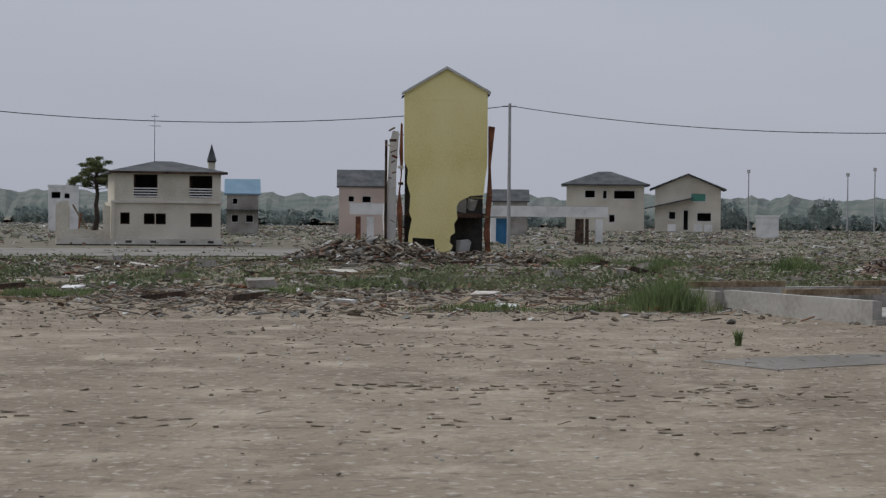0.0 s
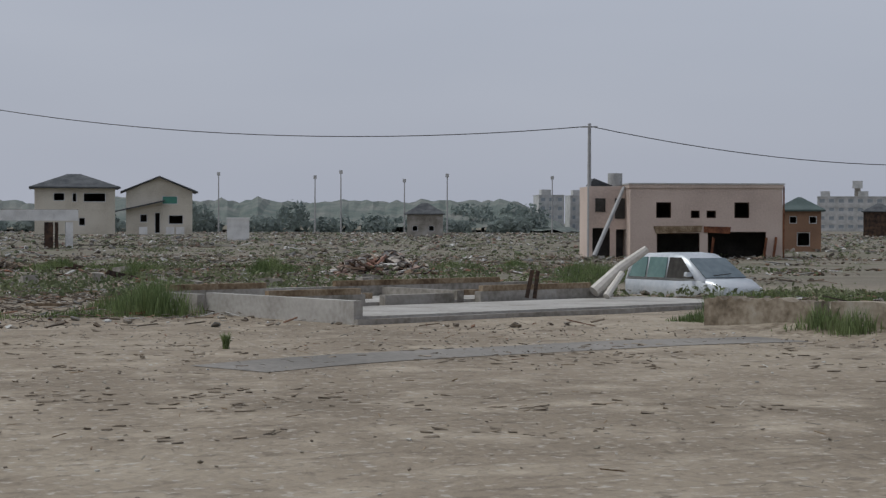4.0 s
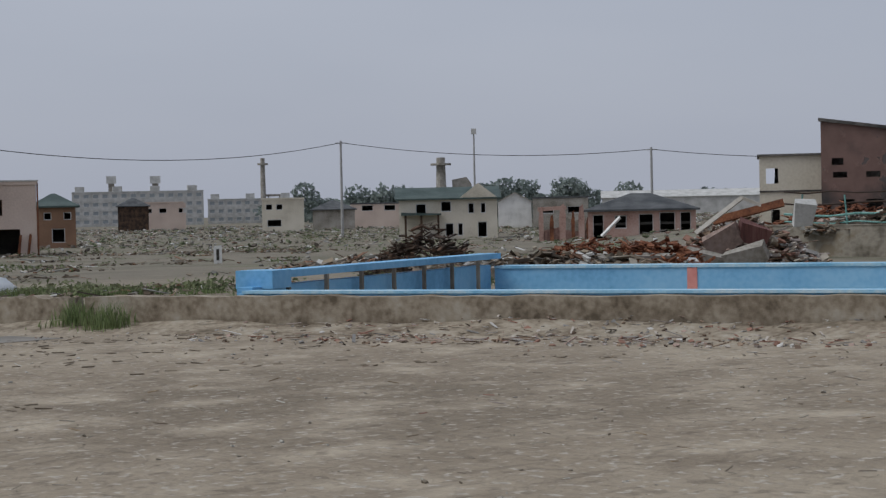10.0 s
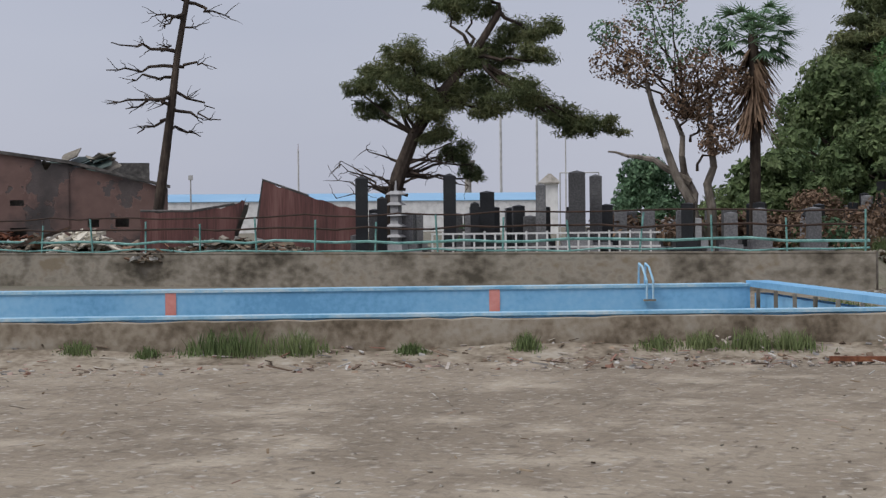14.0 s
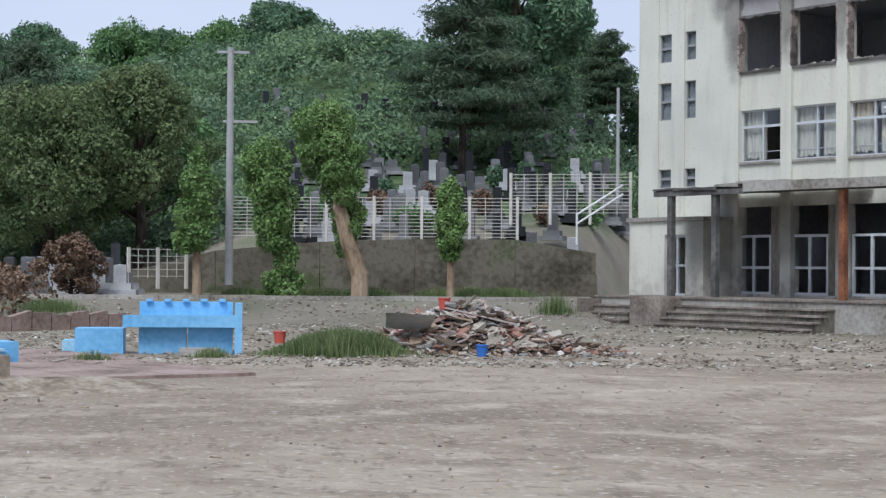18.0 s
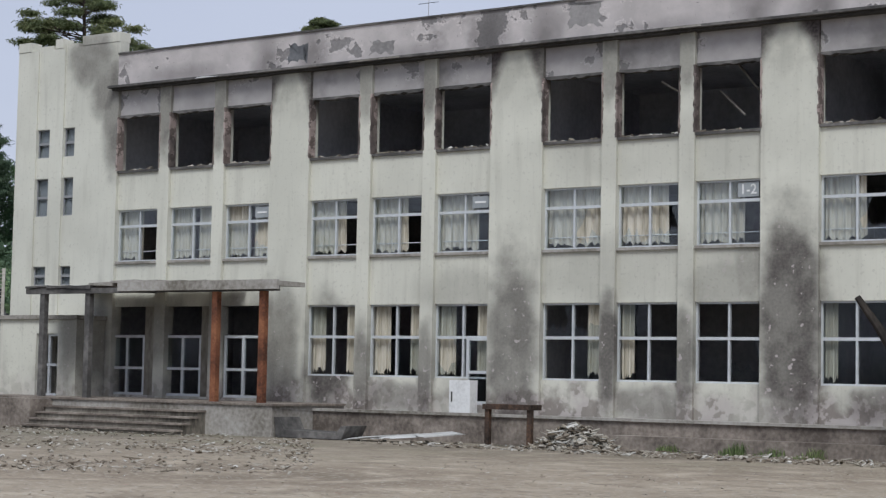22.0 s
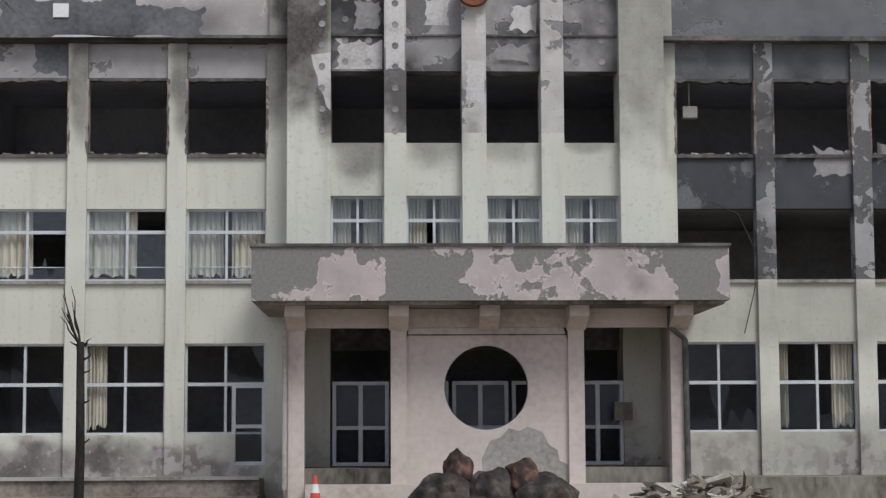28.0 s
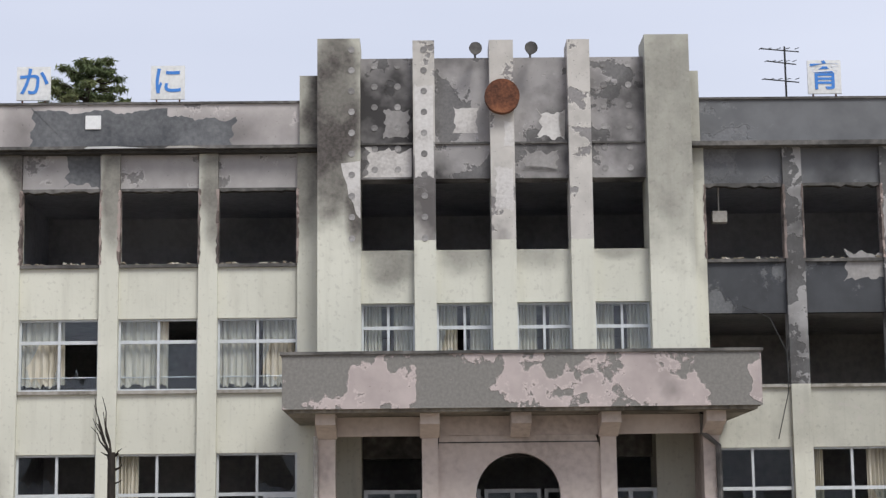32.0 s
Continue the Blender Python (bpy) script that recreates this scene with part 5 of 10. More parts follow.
# back wall with the railing
wall = thing("retaining_wall", Matrix.Identity(4), "long stained concrete retaining wall behind the pool", "wall")
W0, W1 = Vector((54.0, 45.0, 0)), Vector((51.6, 8.7, 0))
wd = (W1 - W0).normalized()
wn_ = Vector((wd.y, -wd.x, 0))
WM = Matrix(((wd.x, -wd.y, 0, W0.x), (wd.y, wd.x, 0, W0.y), (0, 0, 1, 0), (0, 0, 0, 1)))
wall.matrix_world = WM
WL = (W1 - W0).length
for i in range(10):
    part("wall_panel", Mesh().box(i * WL / 10, (i + 1) * WL / 10, -0.15 - 0.004 * (i % 2), 0.15, -0.1, 1.12), M_WALL, wall)
part("coping", Mesh().box(0, WL, -0.175, 0.18, 1.12, 1.17), M_WALL, wall)
rail = thing("railing", WM, "bent teal and brown steel railing on the wall", "railing")
for i in range(16):
    x = 2.0 + i * 2.27
    lean = pose(x, 0, 1.16, (-4, 3, 0, 6)[i % 4], (2, -3, 5, 0, -2)[i % 5], 0)
    part("post", Mesh().box(-0.024, 0.024, -0.024, 0.024, 0, 1.2 - 0.11 * (i % 3)), M_TEAL, rail, at=lean)
for z, mat, r in ((1.52, M_TEAL, 0.045), (1.95, M_RUST_DARK, 0.035), (2.38, M_RUST_DARK, 0.028), (1.24, M_TEAL, 0.03)):
    rng = random.Random(int(z * 100))
    part("rail", Mesh().path([(1.2 + (WL - 1.4) * i / 30, 0, z + rng.uniform(-0.07, 0.05)) for i in range(31)], r, r, 6), mat, rail)
picket = thing("picket_fence", facing(66.5, 58, 1.0, 4), "low white picket fence among the graves", "fence")
for i in range(22):
    part("picket", Mesh().box(i * 0.34, i * 0.34 + 0.06, 0, 0.03, 0.0, 0.75 + 0.06 * (i % 2)), M_WHITE, picket)
for z in (0.25, 0.7):
    part("rail", Mesh().box(0, 7.5, 0.03, 0.06, z, z + 0.06), M_WHITE, picket)
ladder = thing("grab_rail", P @ pose(6.6, PY1 - 0.1, RIM), "pale blue bent tubular grab rail at the pool edge", "grab rail")
for x in (0, 0.14):
    part("rail", Mesh().path([(x, -0.05, -0.25), (x, -0.05, 0.15), (x - 0.05, 0.2, 0.45), (x - 0.08, 0.45, 0.52), (x - 0.05, 0.7, 0.06)], 0.025, 0.025, 7), M_BLUE_TOP, ladder)
part("foot_plate", Mesh().box(-0.06, 0.2, -0.06, 0.06, -0.29, -0.25), M_CONC_DARK, ladder)
# broken low wall beyond the railing's end
low = thing("broken_wall", Matrix.Identity(4), "low broken pinkish concrete wall", "wall")
a, b = W1 + Vector((0.1, -0.3, 0)), polar(86.2, 57)
rng = random.Random(9)
n = 9
for i in range(n):
    p, q = a.lerp(b, i / n), a.lerp(b, (i + 0.94) / n)
    d = (q - p).normalized()
    m = Matrix(((d.x, -d.y, 0, p.x), (d.y, d.x, 0, p.y), (0, 0, 1, 0), (0, 0, 0, 1)))
    part("wall_block", Mesh().prism([(0, -0.1), ((q - p).length, -0.1), ((q - p).length, 0.42 + rng.uniform(0, 0.2)), (0, 0.42 + rng.uniform(0, 0.2))], -0.12, 0.12, m), M_PINKCONC, low)

# soil banked against the footing
def bank_height(q):
    """Height of the bank at a place in the pool's frame."""
    t = (PY0 - 0.45 - q.y) / 1.1
    if not 0 <= t <= 1:
        return 0.0
    lump = 0.5 + 0.9 * noise.noise((q.x * 0.45, q.y * 0.7, 4)) + 0.35 * noise.noise((q.x * 1.7, q.y * 1.9, 8))
    return max(0.0, (0.24 * (1 - t) ** 1.3) * (0.55 + 0.6 * lump)) * smooth(PX0 - 6, PX0 - 3, q.x) * smooth(PX1 + 3.4, PX1 + 1.6, q.x)


vs, NX, NY = [], 150, 10
for i in range(NX):
    for j in range(NY):
        q = Vector((PX0 - 6 + (PX1 - PX0 + 9.5) * i / (NX - 1), PY0 - 0.44 - 1.12 * j / (NY - 1), 0))
        w = P @ q
        vs.append((w.x, w.y, hummock(w.x, w.y) + bank_height(q) + (0.012 if 0 < i < NX - 1 and j < NY - 1 else -0.05)))
bk = Mesh().add(vs, [(i * NY + j, i * NY + j + 1, (i + 1) * NY + j + 1, (i + 1) * NY + j) for i in range(NX - 1) for j in range(NY - 1)])
tagged(part("soil_bank", bk, M_BANK, smooth=True), "low bank of soil against the pool footing", "ground", kind="structure")

# ---- utility poles and cables ----
POLES = [(-15.3, 150, -0.7, 10.6), (2.13, 156, -0.7, 11.8), (21.38, 134, -0.7, 9.3), (36.94, 200, -0.7, 10.0), (46.78, 190, -0.7, 8.2), (56.5, 190, -0.5, 7.6)]
tops = []
for az, d, z, top in POLES:
    m = facing(az, d, z)
    ob = thing("utility_pole", m, "grey concrete utility pole carrying cables", "utility pole", "utility poles")
    part("pole", Mesh().tube((0, 0, 0), (0, 0, top - z), 0.17, 0.12, 10), M_POLE, ob)
    part("crossarm", Mesh().box(-0.6, 0.6, -0.05, 0.05, top - z - 0.3, top - z - 0.2), M_POLE, ob)
    tops.append(m @ Vector((0, 0, top - z - 0.15)))
for a, b in zip(tops, tops[1:]):
    for k, s in ((0.05, 1.03),):
        pts = []
        for i in range(25):
            t = i / 24
            p = a.lerp(b, t)
            p.z -= (4 * t * (1 - t)) * (a - b).length * 0.028 * s + k
            pts.append(p)
        tagged(part("cable", Mesh().path(pts, 0.035, n=5), M_WIRE), "black sagging overhead cable", "cable", "cables")


# ---- houses ----
def house(name, m, label, w, dep, h, wall_mat, roof_mat, roof="hip", rise=1.4, eave=0.5, holes=(), frame_mat=None, inner=True):
    ob = thing(name, m, label, "house")
    k = Mesh()
    hole_wall(k, 0, w, 0, h, 0, 0.2, holes)
    part("front_wall", k, wall_mat, ob)
    part("side_wall", Mesh().box(0, 0.2, 0.2, dep - 0.2, 0, h), wall_mat, ob)
    part("side_wall", Mesh().box(w - 0.2, w, 0.2, dep - 0.2, 0, h), wall_mat, ob)
    part("back_wall", Mesh().box(0, w, dep - 0.2, dep, 0, h), wall_mat, ob)
    # Floor and inner wall painted dark for the unlit rooms behind windows.
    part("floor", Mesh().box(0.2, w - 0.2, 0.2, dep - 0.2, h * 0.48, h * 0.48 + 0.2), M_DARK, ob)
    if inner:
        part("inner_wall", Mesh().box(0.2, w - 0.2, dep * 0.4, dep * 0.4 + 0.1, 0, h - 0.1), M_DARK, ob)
    e = eave
    if roof == "hip":
        r = min(w, dep) / 2
        vs = [(-e, -e, h), (w + e, -e, h), (w + e, dep + e, h), (-e, dep + e, h), (r * 0.9, dep / 2, h + rise), (w - r * 0.9, dep / 2, h + rise)]
        vs += [(x, y, z - 0.16) for x, y, z in vs[:4]]
        rk = Mesh().add(vs, [(0, 1, 5, 4), (1, 2, 5), (2, 3, 4, 5), (3, 0, 4), (6, 9, 8, 7), (0, 6, 7, 1), (1, 7, 8, 2), (2, 8, 9, 3), (3, 9, 6, 0)])
    elif roof == "gable_side":
        rk = Mesh()
        rk.add([(-e, -e, h), (w + e, -e, h), (w + e, dep / 2, h + rise), (-e, dep / 2, h + rise), (w + e, dep + e, h), (-e, dep + e, h),
                (-e, -e, h - 0.15), (w + e, -e, h - 0.15), (w + e, dep + e, h - 0.15), (-e, dep + e, h - 0.15)],
               [(0, 1, 2, 3), (3, 2, 4, 5), (0, 6, 7, 1), (1, 7, 8, 4, 2), (4, 8, 9, 5), (5, 9, 6, 0, 3), (6, 9, 8, 7)])
    elif roof == "gable_front":
        rk = Mesh()
        rk.add([(-e, -e, h), (w / 2, -e, h + rise), (w + e, -e, h), (w + e, dep + e, h), (w / 2, dep + e, h + rise), (-e, dep + e, h),
                (-e, -e, h - 0.15), (w / 2, -e, h + rise - 0.15), (w + e, -e, h - 0.15), (w + e, dep + e, h - 0.15), (w / 2, dep + e, h + rise - 0.15), (-e, dep + e, h - 0.15)],
               [(0, 1, 4, 5), (1, 2, 3, 4), (0, 6, 7, 1), (1, 7, 8, 2), (2, 8, 9, 3), (3, 9, 10, 4), (4, 10, 11, 5), (5, 11, 6, 0), (6, 11, 10, 7), (7, 10, 9, 8)])
        part("gable", Mesh().prism([(0, h), (w, h), (w / 2, h + rise - 0.16)], 0.0, 0.2), wall_mat, ob)
    else:
        rk = Mesh().box(-0.1, w + 0.1, -0.1, dep + 0.1, h, h + 0.25)
    part("roof", rk, roof_mat, ob)
    for a, b, c, d in holes:
        fr = Mesh()
        fr.box(a, b, 0.08, 0.14, c, c + 0.07).box(a, b, 0.08, 0.14, d - 0.07, d).box(a, a + 0.07, 0.08, 0.14, c + 0.07, d - 0.07).box(b - 0.07, b, 0.08, 0.14, c + 0.07, d - 0.07)
        part("window_frame", fr, frame_mat or M_ALU, ob)
    return ob


# cream house with its garage side torn off
rh = house("ruined_house", facing(-10.35, 149, -0.7, 4), "ruined cream two-storey house with empty window openings", 8.7, 8, 6.1, M_CREAM, M_ROOF, "hip", 0.95, 0.5,
           [(1.55, 3.5, 3.95, 5.85), (6.1, 8.0, 3.95, 5.8), (0.5, 1.25, 1.75, 2.7), (2.4, 3.3, 1.75, 2.65), (3.36, 4.2, 1.75, 2.65), (6.2, 8.0, 1.55, 2.7)], M_DARKWOOD)
part("lower_storey_face", Mesh().box(-0.25, 0.0, -0.25, 7.8, 0, 3.55), M_CREAM, rh)
part("belt_course", Mesh().box(-0.3, 8.85, -0.25, 0.0, 3.5, 3.68), M_CREAMPAINT, rh, "pale ledge between the storeys")
part("plinth", Mesh().box(-4.6, 8.8, -0.3, 0.0, 0.1, 0.55), M_CREAMPAINT, rh, "pale plinth course")
# Solid dark strip paints the shade below the plinth.
part("plinth_gap", Mesh().box(-4.6, 8.8, -0.2, 0.0, -0.05, 0.1), M_DARK, rh)
for x in (0.9, 2.9, 5.3, 7.6):
    part("vent", Mesh().box(x, x + 0.5, -0.315, -0.303, 0.22, 0.42), M_DARK, rh)
part("side_wing_wall", Mesh().prism([(-4.5, 0.1), (-0.3, 0.1), (-0.3, 3.2), (-0.75, 3.3), (-0.9, 3.05), (-0.85, 1.3), (-1.6, 1.2), (-2.6, 1.35), (-3.55, 1.25), (-3.5, 2.9), (-3.7, 3.6), (-4.5, 3.5)], 0.3, 0.5), M_CREAM, rh, "broken cream wing wall")
part("wing_return", Mesh().prism([(-4.5, 0.1), (-3.6, 0.1), (-3.6, 3.3), (-4.5, 3.4)], 4.6, 4.8), M_CREAM, rh)
part("wing_timber", Mesh().tube((-3.3, 0.7, 3.3), (-1.7, 2.0, 0.6), 0.08, 0.08, 5), M_WOOD, rh)
part("wing_timber", Mesh().tube((-2.9, 1.2, 0.4), (-2.6, 1.2, 2.6), 0.07, 0.07, 5), M_RUST, rh)
for x0, x1 in ((1.55, 3.5), (6.1, 8.0)):
    k = Mesh()
    for z in (4.0, 4.22, 4.44, 4.66):
        k.box(x0, x1, -0.05, 0.05, z, z + 0.09)
    part("balcony_rail", k, M_WHITE, rh)
    part("shutter", Mesh().box(x0, x0 + 0.14, 0.02, 0.07, 4.75, 5.82), M_DARKWOOD, rh)
part("fascia", Mesh().box(-0.5, 9.2, -0.53, -0.5, 5.9, 6.1), M_DARKWOOD, rh)
part("antenna", Mesh().tube((3.6, 4, 6.6), (3.6, 4, 11.0), 0.03, 0.02, 5).box(3.1, 4.1, 3.98, 4.02, 10.0, 10.04).box(3.3, 3.9, 3.98, 4.02, 10.8, 10.84), M_WIRE, rh)
part("turret", Mesh().box(8.05, 8.6, 3, 3.6, 5.8, 7.0), M_CREAM, rh, "small pale turret")
part("turret_band", Mesh().box(8.0, 8.65, 2.95, 3.65, 7.0, 7.12), M_DARKWOOD, rh)
part("turret_spire", Mesh().add([(7.95, 2.9, 7.12), (8.7, 2.9, 7.12), (8.7, 3.65, 7.12), (7.95, 3.65, 7.12), (8.32, 3.28, 8.6)], [(0, 1, 4), (1, 2, 4), (2, 3, 4), (3, 0, 4), (3, 2, 1, 0)]), M_ROOF, rh, "dark pointed spire")
bh = house("blue_roofed_house", facing(-6.85, 230, -0.7), "grey house with a dull blue roof", 4.0, 7, 5.3, M_CONC, surface("blue_metal_roof", [(0.13, 0.22, 0.3), (0.18, 0.29, 0.38)], 0.5, 0.5, 9, 0.1), "gable_side", 1.9, 0.3, [(0.6, 1.5, 1.6, 2.6), (2.4, 3.4, 1.6, 2.6), (0.7, 1.4, 3.9, 4.7)])
part("lower_roof", Mesh().prism([(-0.3, 3.1), (4.3, 3.1), (4.3, 3.25), (-0.3, 3.25)], -0.9, 0.0), M_ROOF, bh)
house("white_house", facing(-12.38, 260, -0.7), "small white house far off", 4.2, 7, 6.3, M_WHITE, M_WHITE, "flat", 0, 0, [(0.4, 1.7, 4.6, 5.6), (2.2, 3.0, 4.6, 5.4)])

# yellow house torn open at the foot
yh = thing("yellow_house", facing(-1.2, 82.5, -0.1, 1.2), "tall narrow yellow-sided house torn open at the base", "house")
part("front_wall", Mesh().prism([(0.22, 0.1), (0.42, 0.1), (0.44, 1.05), (1.45, 1.0), (1.5, 0.2), (2.1, 0.15), (2.3, 0.7), (2.15, 0.85), (2.2, 1.15), (2.4, 1.3), (2.35, 1.7), (2.5, 1.95), (2.45, 2.5), (2.6, 2.75), (3.1, 3.0), (3.7, 3.05), (3.78, 3.9), (3.86, 4.4), (3.84, 7.82), (1.95, 8.83), (0.0, 7.72), (0.02, 4.6), (0.2, 4.2), (0.16, 3.6), (0.32, 3.0), (0.28, 2.2), (0.4, 1.9), (0.26, 1.2)], 0, 0.22), M_YELLOW, yh, "yellow horizontal siding with a ragged hole")
for i in range(24):
    z = 1.4 + i * 0.3
    w0, w1 = (0.34 if z < 4.3 else 0.03), (2.36 if z < 2.7 else 3.72 if z < 4.4 else 3.83)
    if z < 7.6:
        part("siding_joint", Mesh().box(w0, w1, -0.012, -0.002, z, z + 0.018), M_YELLOW, yh)
part("verge", Mesh().prism([(-0.12, 7.62), (1.95, 8.84), (3.98, 7.72), (3.98, 7.82), (1.95, 8.96), (-0.12, 7.73)], -0.15, 0.3), M_CONC_PALE, yh, "pale verge board")
part("side_wall", Mesh().prism([(-0.28, 0), (-0.05, 0), (-0.02, 2.2), (-0.14, 3.2), (-0.02, 4.6), (-0.06, 6.3), (-0.14, 6.35), (-0.2, 5.0), (-0.12, 4.0), (-0.3, 2.4), (-0.2, 1.0)], 0.3, 0.8), M_RUST, yh, "torn reddish-brown wall edge")
part("side_wall", Mesh().prism([(3.9, 0), (4.1, 0), (4.0, 1.6), (4.12, 3.0), (4.04, 4.4), (4.22, 6.2), (3.94, 6.25), (3.96, 4.0), (3.86, 2.5), (3.78, 1.3)], 0.3, 0.9), M_RUST, yh, "torn reddish-brown wall edge")
part("side_wall", Mesh().prism([(-0.75, 0), (-0.3, 0), (-0.32, 4.0), (-0.2, 6.0), (-0.5, 6.05), (-0.62, 5.6), (-0.7, 3.9), (-0.9, 2.0)], 1.5, 6.5), M_WHITE, yh, "peeling white side wall")
rng = random.Random(44)
for i in range(22):
    z, sx = 0.8 + i * 0.25, rng.choice((-0.16, -0.5, 3.95))
    part("torn_lath", Mesh().chunk((sx + rng.uniform(-0.12, 0.1), rng.uniform(0.1, 0.9), z), (rng.uniform(0.12, 0.45), 0.1, rng.uniform(0.03, 0.16)), rng, (0, rng.uniform(-0.6, 0.6), 0)), (M_RUST, M_WOOD, M_CREAM, M_DARKWOOD)[i % 4], yh)
part("corner_post", Mesh().box(-0.86, -0.74, 1.4, 1.55, 0, 5.6), M_DARKWOOD, yh)
# Dark inner wall paints the shade seen through the torn hole.
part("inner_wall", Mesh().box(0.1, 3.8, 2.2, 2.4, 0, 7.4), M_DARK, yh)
part("upper_floor", Mesh().box(0.1, 3.8, 0.4, 2.2, 2.0, 2.2), M_DARKWOOD, yh)
for x, z, w, h in ((2.7, 2.2, 0.5, 0.7), (3.2, 2.3, 0.4, 0.6), (2.8, 0.1, 0.7, 0.9), (1.0, 0.1, 0.6, 0.5)):
    part("wreckage", Mesh().chunk((x, 0.9, z + h / 2), (w, 0.5, h), random.Random(int(x * 9)), (0.2, 0.1, 0.3)), M_CONC_PALE, yh)
part("roof", Mesh().add([(-0.1, 0.3, 7.6), (1.95, 0.3, 8.8), (4.0, 0.3, 7.7), (4.0, 2.6, 7.7), (1.95, 2.6, 8.8), (-0.1, 2.6, 7.6)], [(0, 1, 4, 5), (1, 2, 3, 4), (0, 5, 4, 3, 2, 1)]), M_ROOF, yh)

# roofless pavilion frame behind the yellow house
pv = thing("ruined_carport", facing(-3.05, 176, -0.7, 0), "pale concrete beam frame of a vanished building", "ruin")
part("beam", Mesh().box(0.3, 7.2, 0, 0.5, 2.75, 3.85), M_WHITE, pv)
part("beam", Mesh().box(13.8, 25.8, 0.2, 0.7, 2.7, 3.75), M_WHITE, pv)
part("roof_slab", Mesh().box(13.8, 25.9, 0.71, 5.0, 3.5, 3.8), M_CONC, pv)
for x, mat, w in ((0.9, M_RUST, 0.5), (2.0, M_WHITE, 0.7), (6.5, M_RUST, 0.4), (22.6, M_DARKWOOD, 0.8), (23.6, M_DARKWOOD, 0.3), (24.6, M_WHITE, 0.7), (14.2, M_WHITE, 0.5)):
    part("column", Mesh().box(x, x + w, 0.25, 0.65, 0, 2.55), mat, pv)
part("blue_sheet", Mesh().box(14.4, 15.9, 1.0, 1.1, 0, 2.5), surface("blue_tarpaulin", [(0.03, 0.13, 0.27), (0.05, 0.2, 0.38)], 0.5, 1, 8, 0.2), pv, "blue tarpaulin sheet")

house("pink_house", facing(-3.3, 235, -0.7), "pale pink house with dark grey roof", 7.0, 7, 6.5, M_PINK, M_ROOF, "gable_side", 2.2, 0.3, [(3, 4.2, 4.3, 5.2), (1.2, 2.0, 4.4, 5.2)])
house("grey_roofed_house", facing(1.6, 260, -0.7), "low house with grey tiled roof", 5.0, 7, 5.0, M_CONC, M_ROOF, "gable_side", 1.7, 0.3)
house("cream_house", facing(3.95, 200, 0.55), "cream two-storey house with dark hipped roof", 8.6, 8, 5.15, M_CREAM, M_ROOF, "hip", 1.5, 0.6, [(2, 3.2, 3.6, 4.5), (5.2, 7.6, 3.5, 4.5), (4.0, 4.5, 3.5, 4.5), (4.7, 5.4, 0.9, 1.8)])
gh = house("gabled_house", facing(6.75, 200, 0.55), "grey-beige gabled house with a green window", 7.2, 8, 4.7, M_CREAM, M_ROOF, "gable_front", 1.7, 0.6, [(3.9, 5.6, 3.3, 4.2), (1.5, 2.3, 1.3, 2.2), (3.1, 3.7, 0.1, 2.4), (4.6, 6.2, 1.1, 2.1)])
part("green_pane", Mesh().box(3.95, 5.55, 0.1, 0.16, 3.35, 4.15), surface("green_window", [(0.05, 0.18, 0.14), (0.08, 0.26, 0.2)], 0.3, 1, 8, 0), gh, "bright green window")
part("lean_to_roof", Mesh().prism([(-1.2, 2.4), (4.2, 3.6), (4.2, 3.75), (-1.2, 2.55)], -1.2, 0.0), M_ROOF, gh)
for x in (1.4, 4.3, 5.4):
    part("white_sheet", Mesh().box(x, x + 0.9, -0.9, -0.8, 0, 0.8), M_WHITE, gh)
house("far_house", facing(15.6, 330, -0.7), "small far house with a dark roof", 6.6, 6, 4.2, M_CONC, M_ROOF, "hip", 2.0, 0.5, [(1, 2, 1, 2), (4, 5, 1, 2)])
house("white_tank_house", facing(9.9, 260, -0.7), "small white flat-roofed store", 3.2, 3, 3.0, M_WHITE, M_WHITE, "flat")

# pink building with open garages
pb = house("pink_building", facing(22.68, 132, -0.65, 8), "pinkish flat-roofed two-storey building with open garages", 11.2, 9, 5.15, M_PINK, M_PINK, "flat", 0, 0,
           [(1.9, 3.0, 2.95, 4.1), (4.45, 5.1, 2.95, 3.5), (5.6, 6.3, 2.95, 3.5), (7.65, 8.75, 2.95, 4.1), (1.95, 5.1, 0.0, 1.85), (5.7, 10.0, 0.0, 1.95)], M_DARKWOOD)
part("coping", Mesh().box(-0.15, 11.35, -0.15, 9.1, 5.4, 5.5), M_CONC_PALE, pb)
part("torn_fascia", Mesh().prism([(1.9, 1.8), (5.2, 1.95), (5.3, 2.4), (1.7, 2.35)], -0.1, -0.01), M_WOOD, pb, "torn wooden fascia")
part("torn_fascia", Mesh().prism([(5.4, 1.9), (7.3, 1.8), (7.4, 2.3), (5.4, 2.35)], -0.1, -0.01), M_RUST, pb, "torn rusty fascia")
part("wing_wall", Mesh().prism([(-2.75, 0), (-2.5, 0), (-2.5, 2.2), (-1.2, 2.2), (-1.2, 0), (-0.75, 0), (-0.75, 2.1), (0, 2.1), (0, 5.3), (-2.75, 5.3)], 2.2, 2.4), M_PINK, pb, "set-back pink wing wall")
# Dark body paints the unlit inside of the wing.
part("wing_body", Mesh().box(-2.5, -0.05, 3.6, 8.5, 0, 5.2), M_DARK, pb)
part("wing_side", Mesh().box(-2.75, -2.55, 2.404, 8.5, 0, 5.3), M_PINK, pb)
# Dark panels on the wall face paint the shade of openings.
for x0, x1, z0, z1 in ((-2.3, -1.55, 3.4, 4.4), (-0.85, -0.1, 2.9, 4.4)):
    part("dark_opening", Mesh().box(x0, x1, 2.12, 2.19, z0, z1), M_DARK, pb)
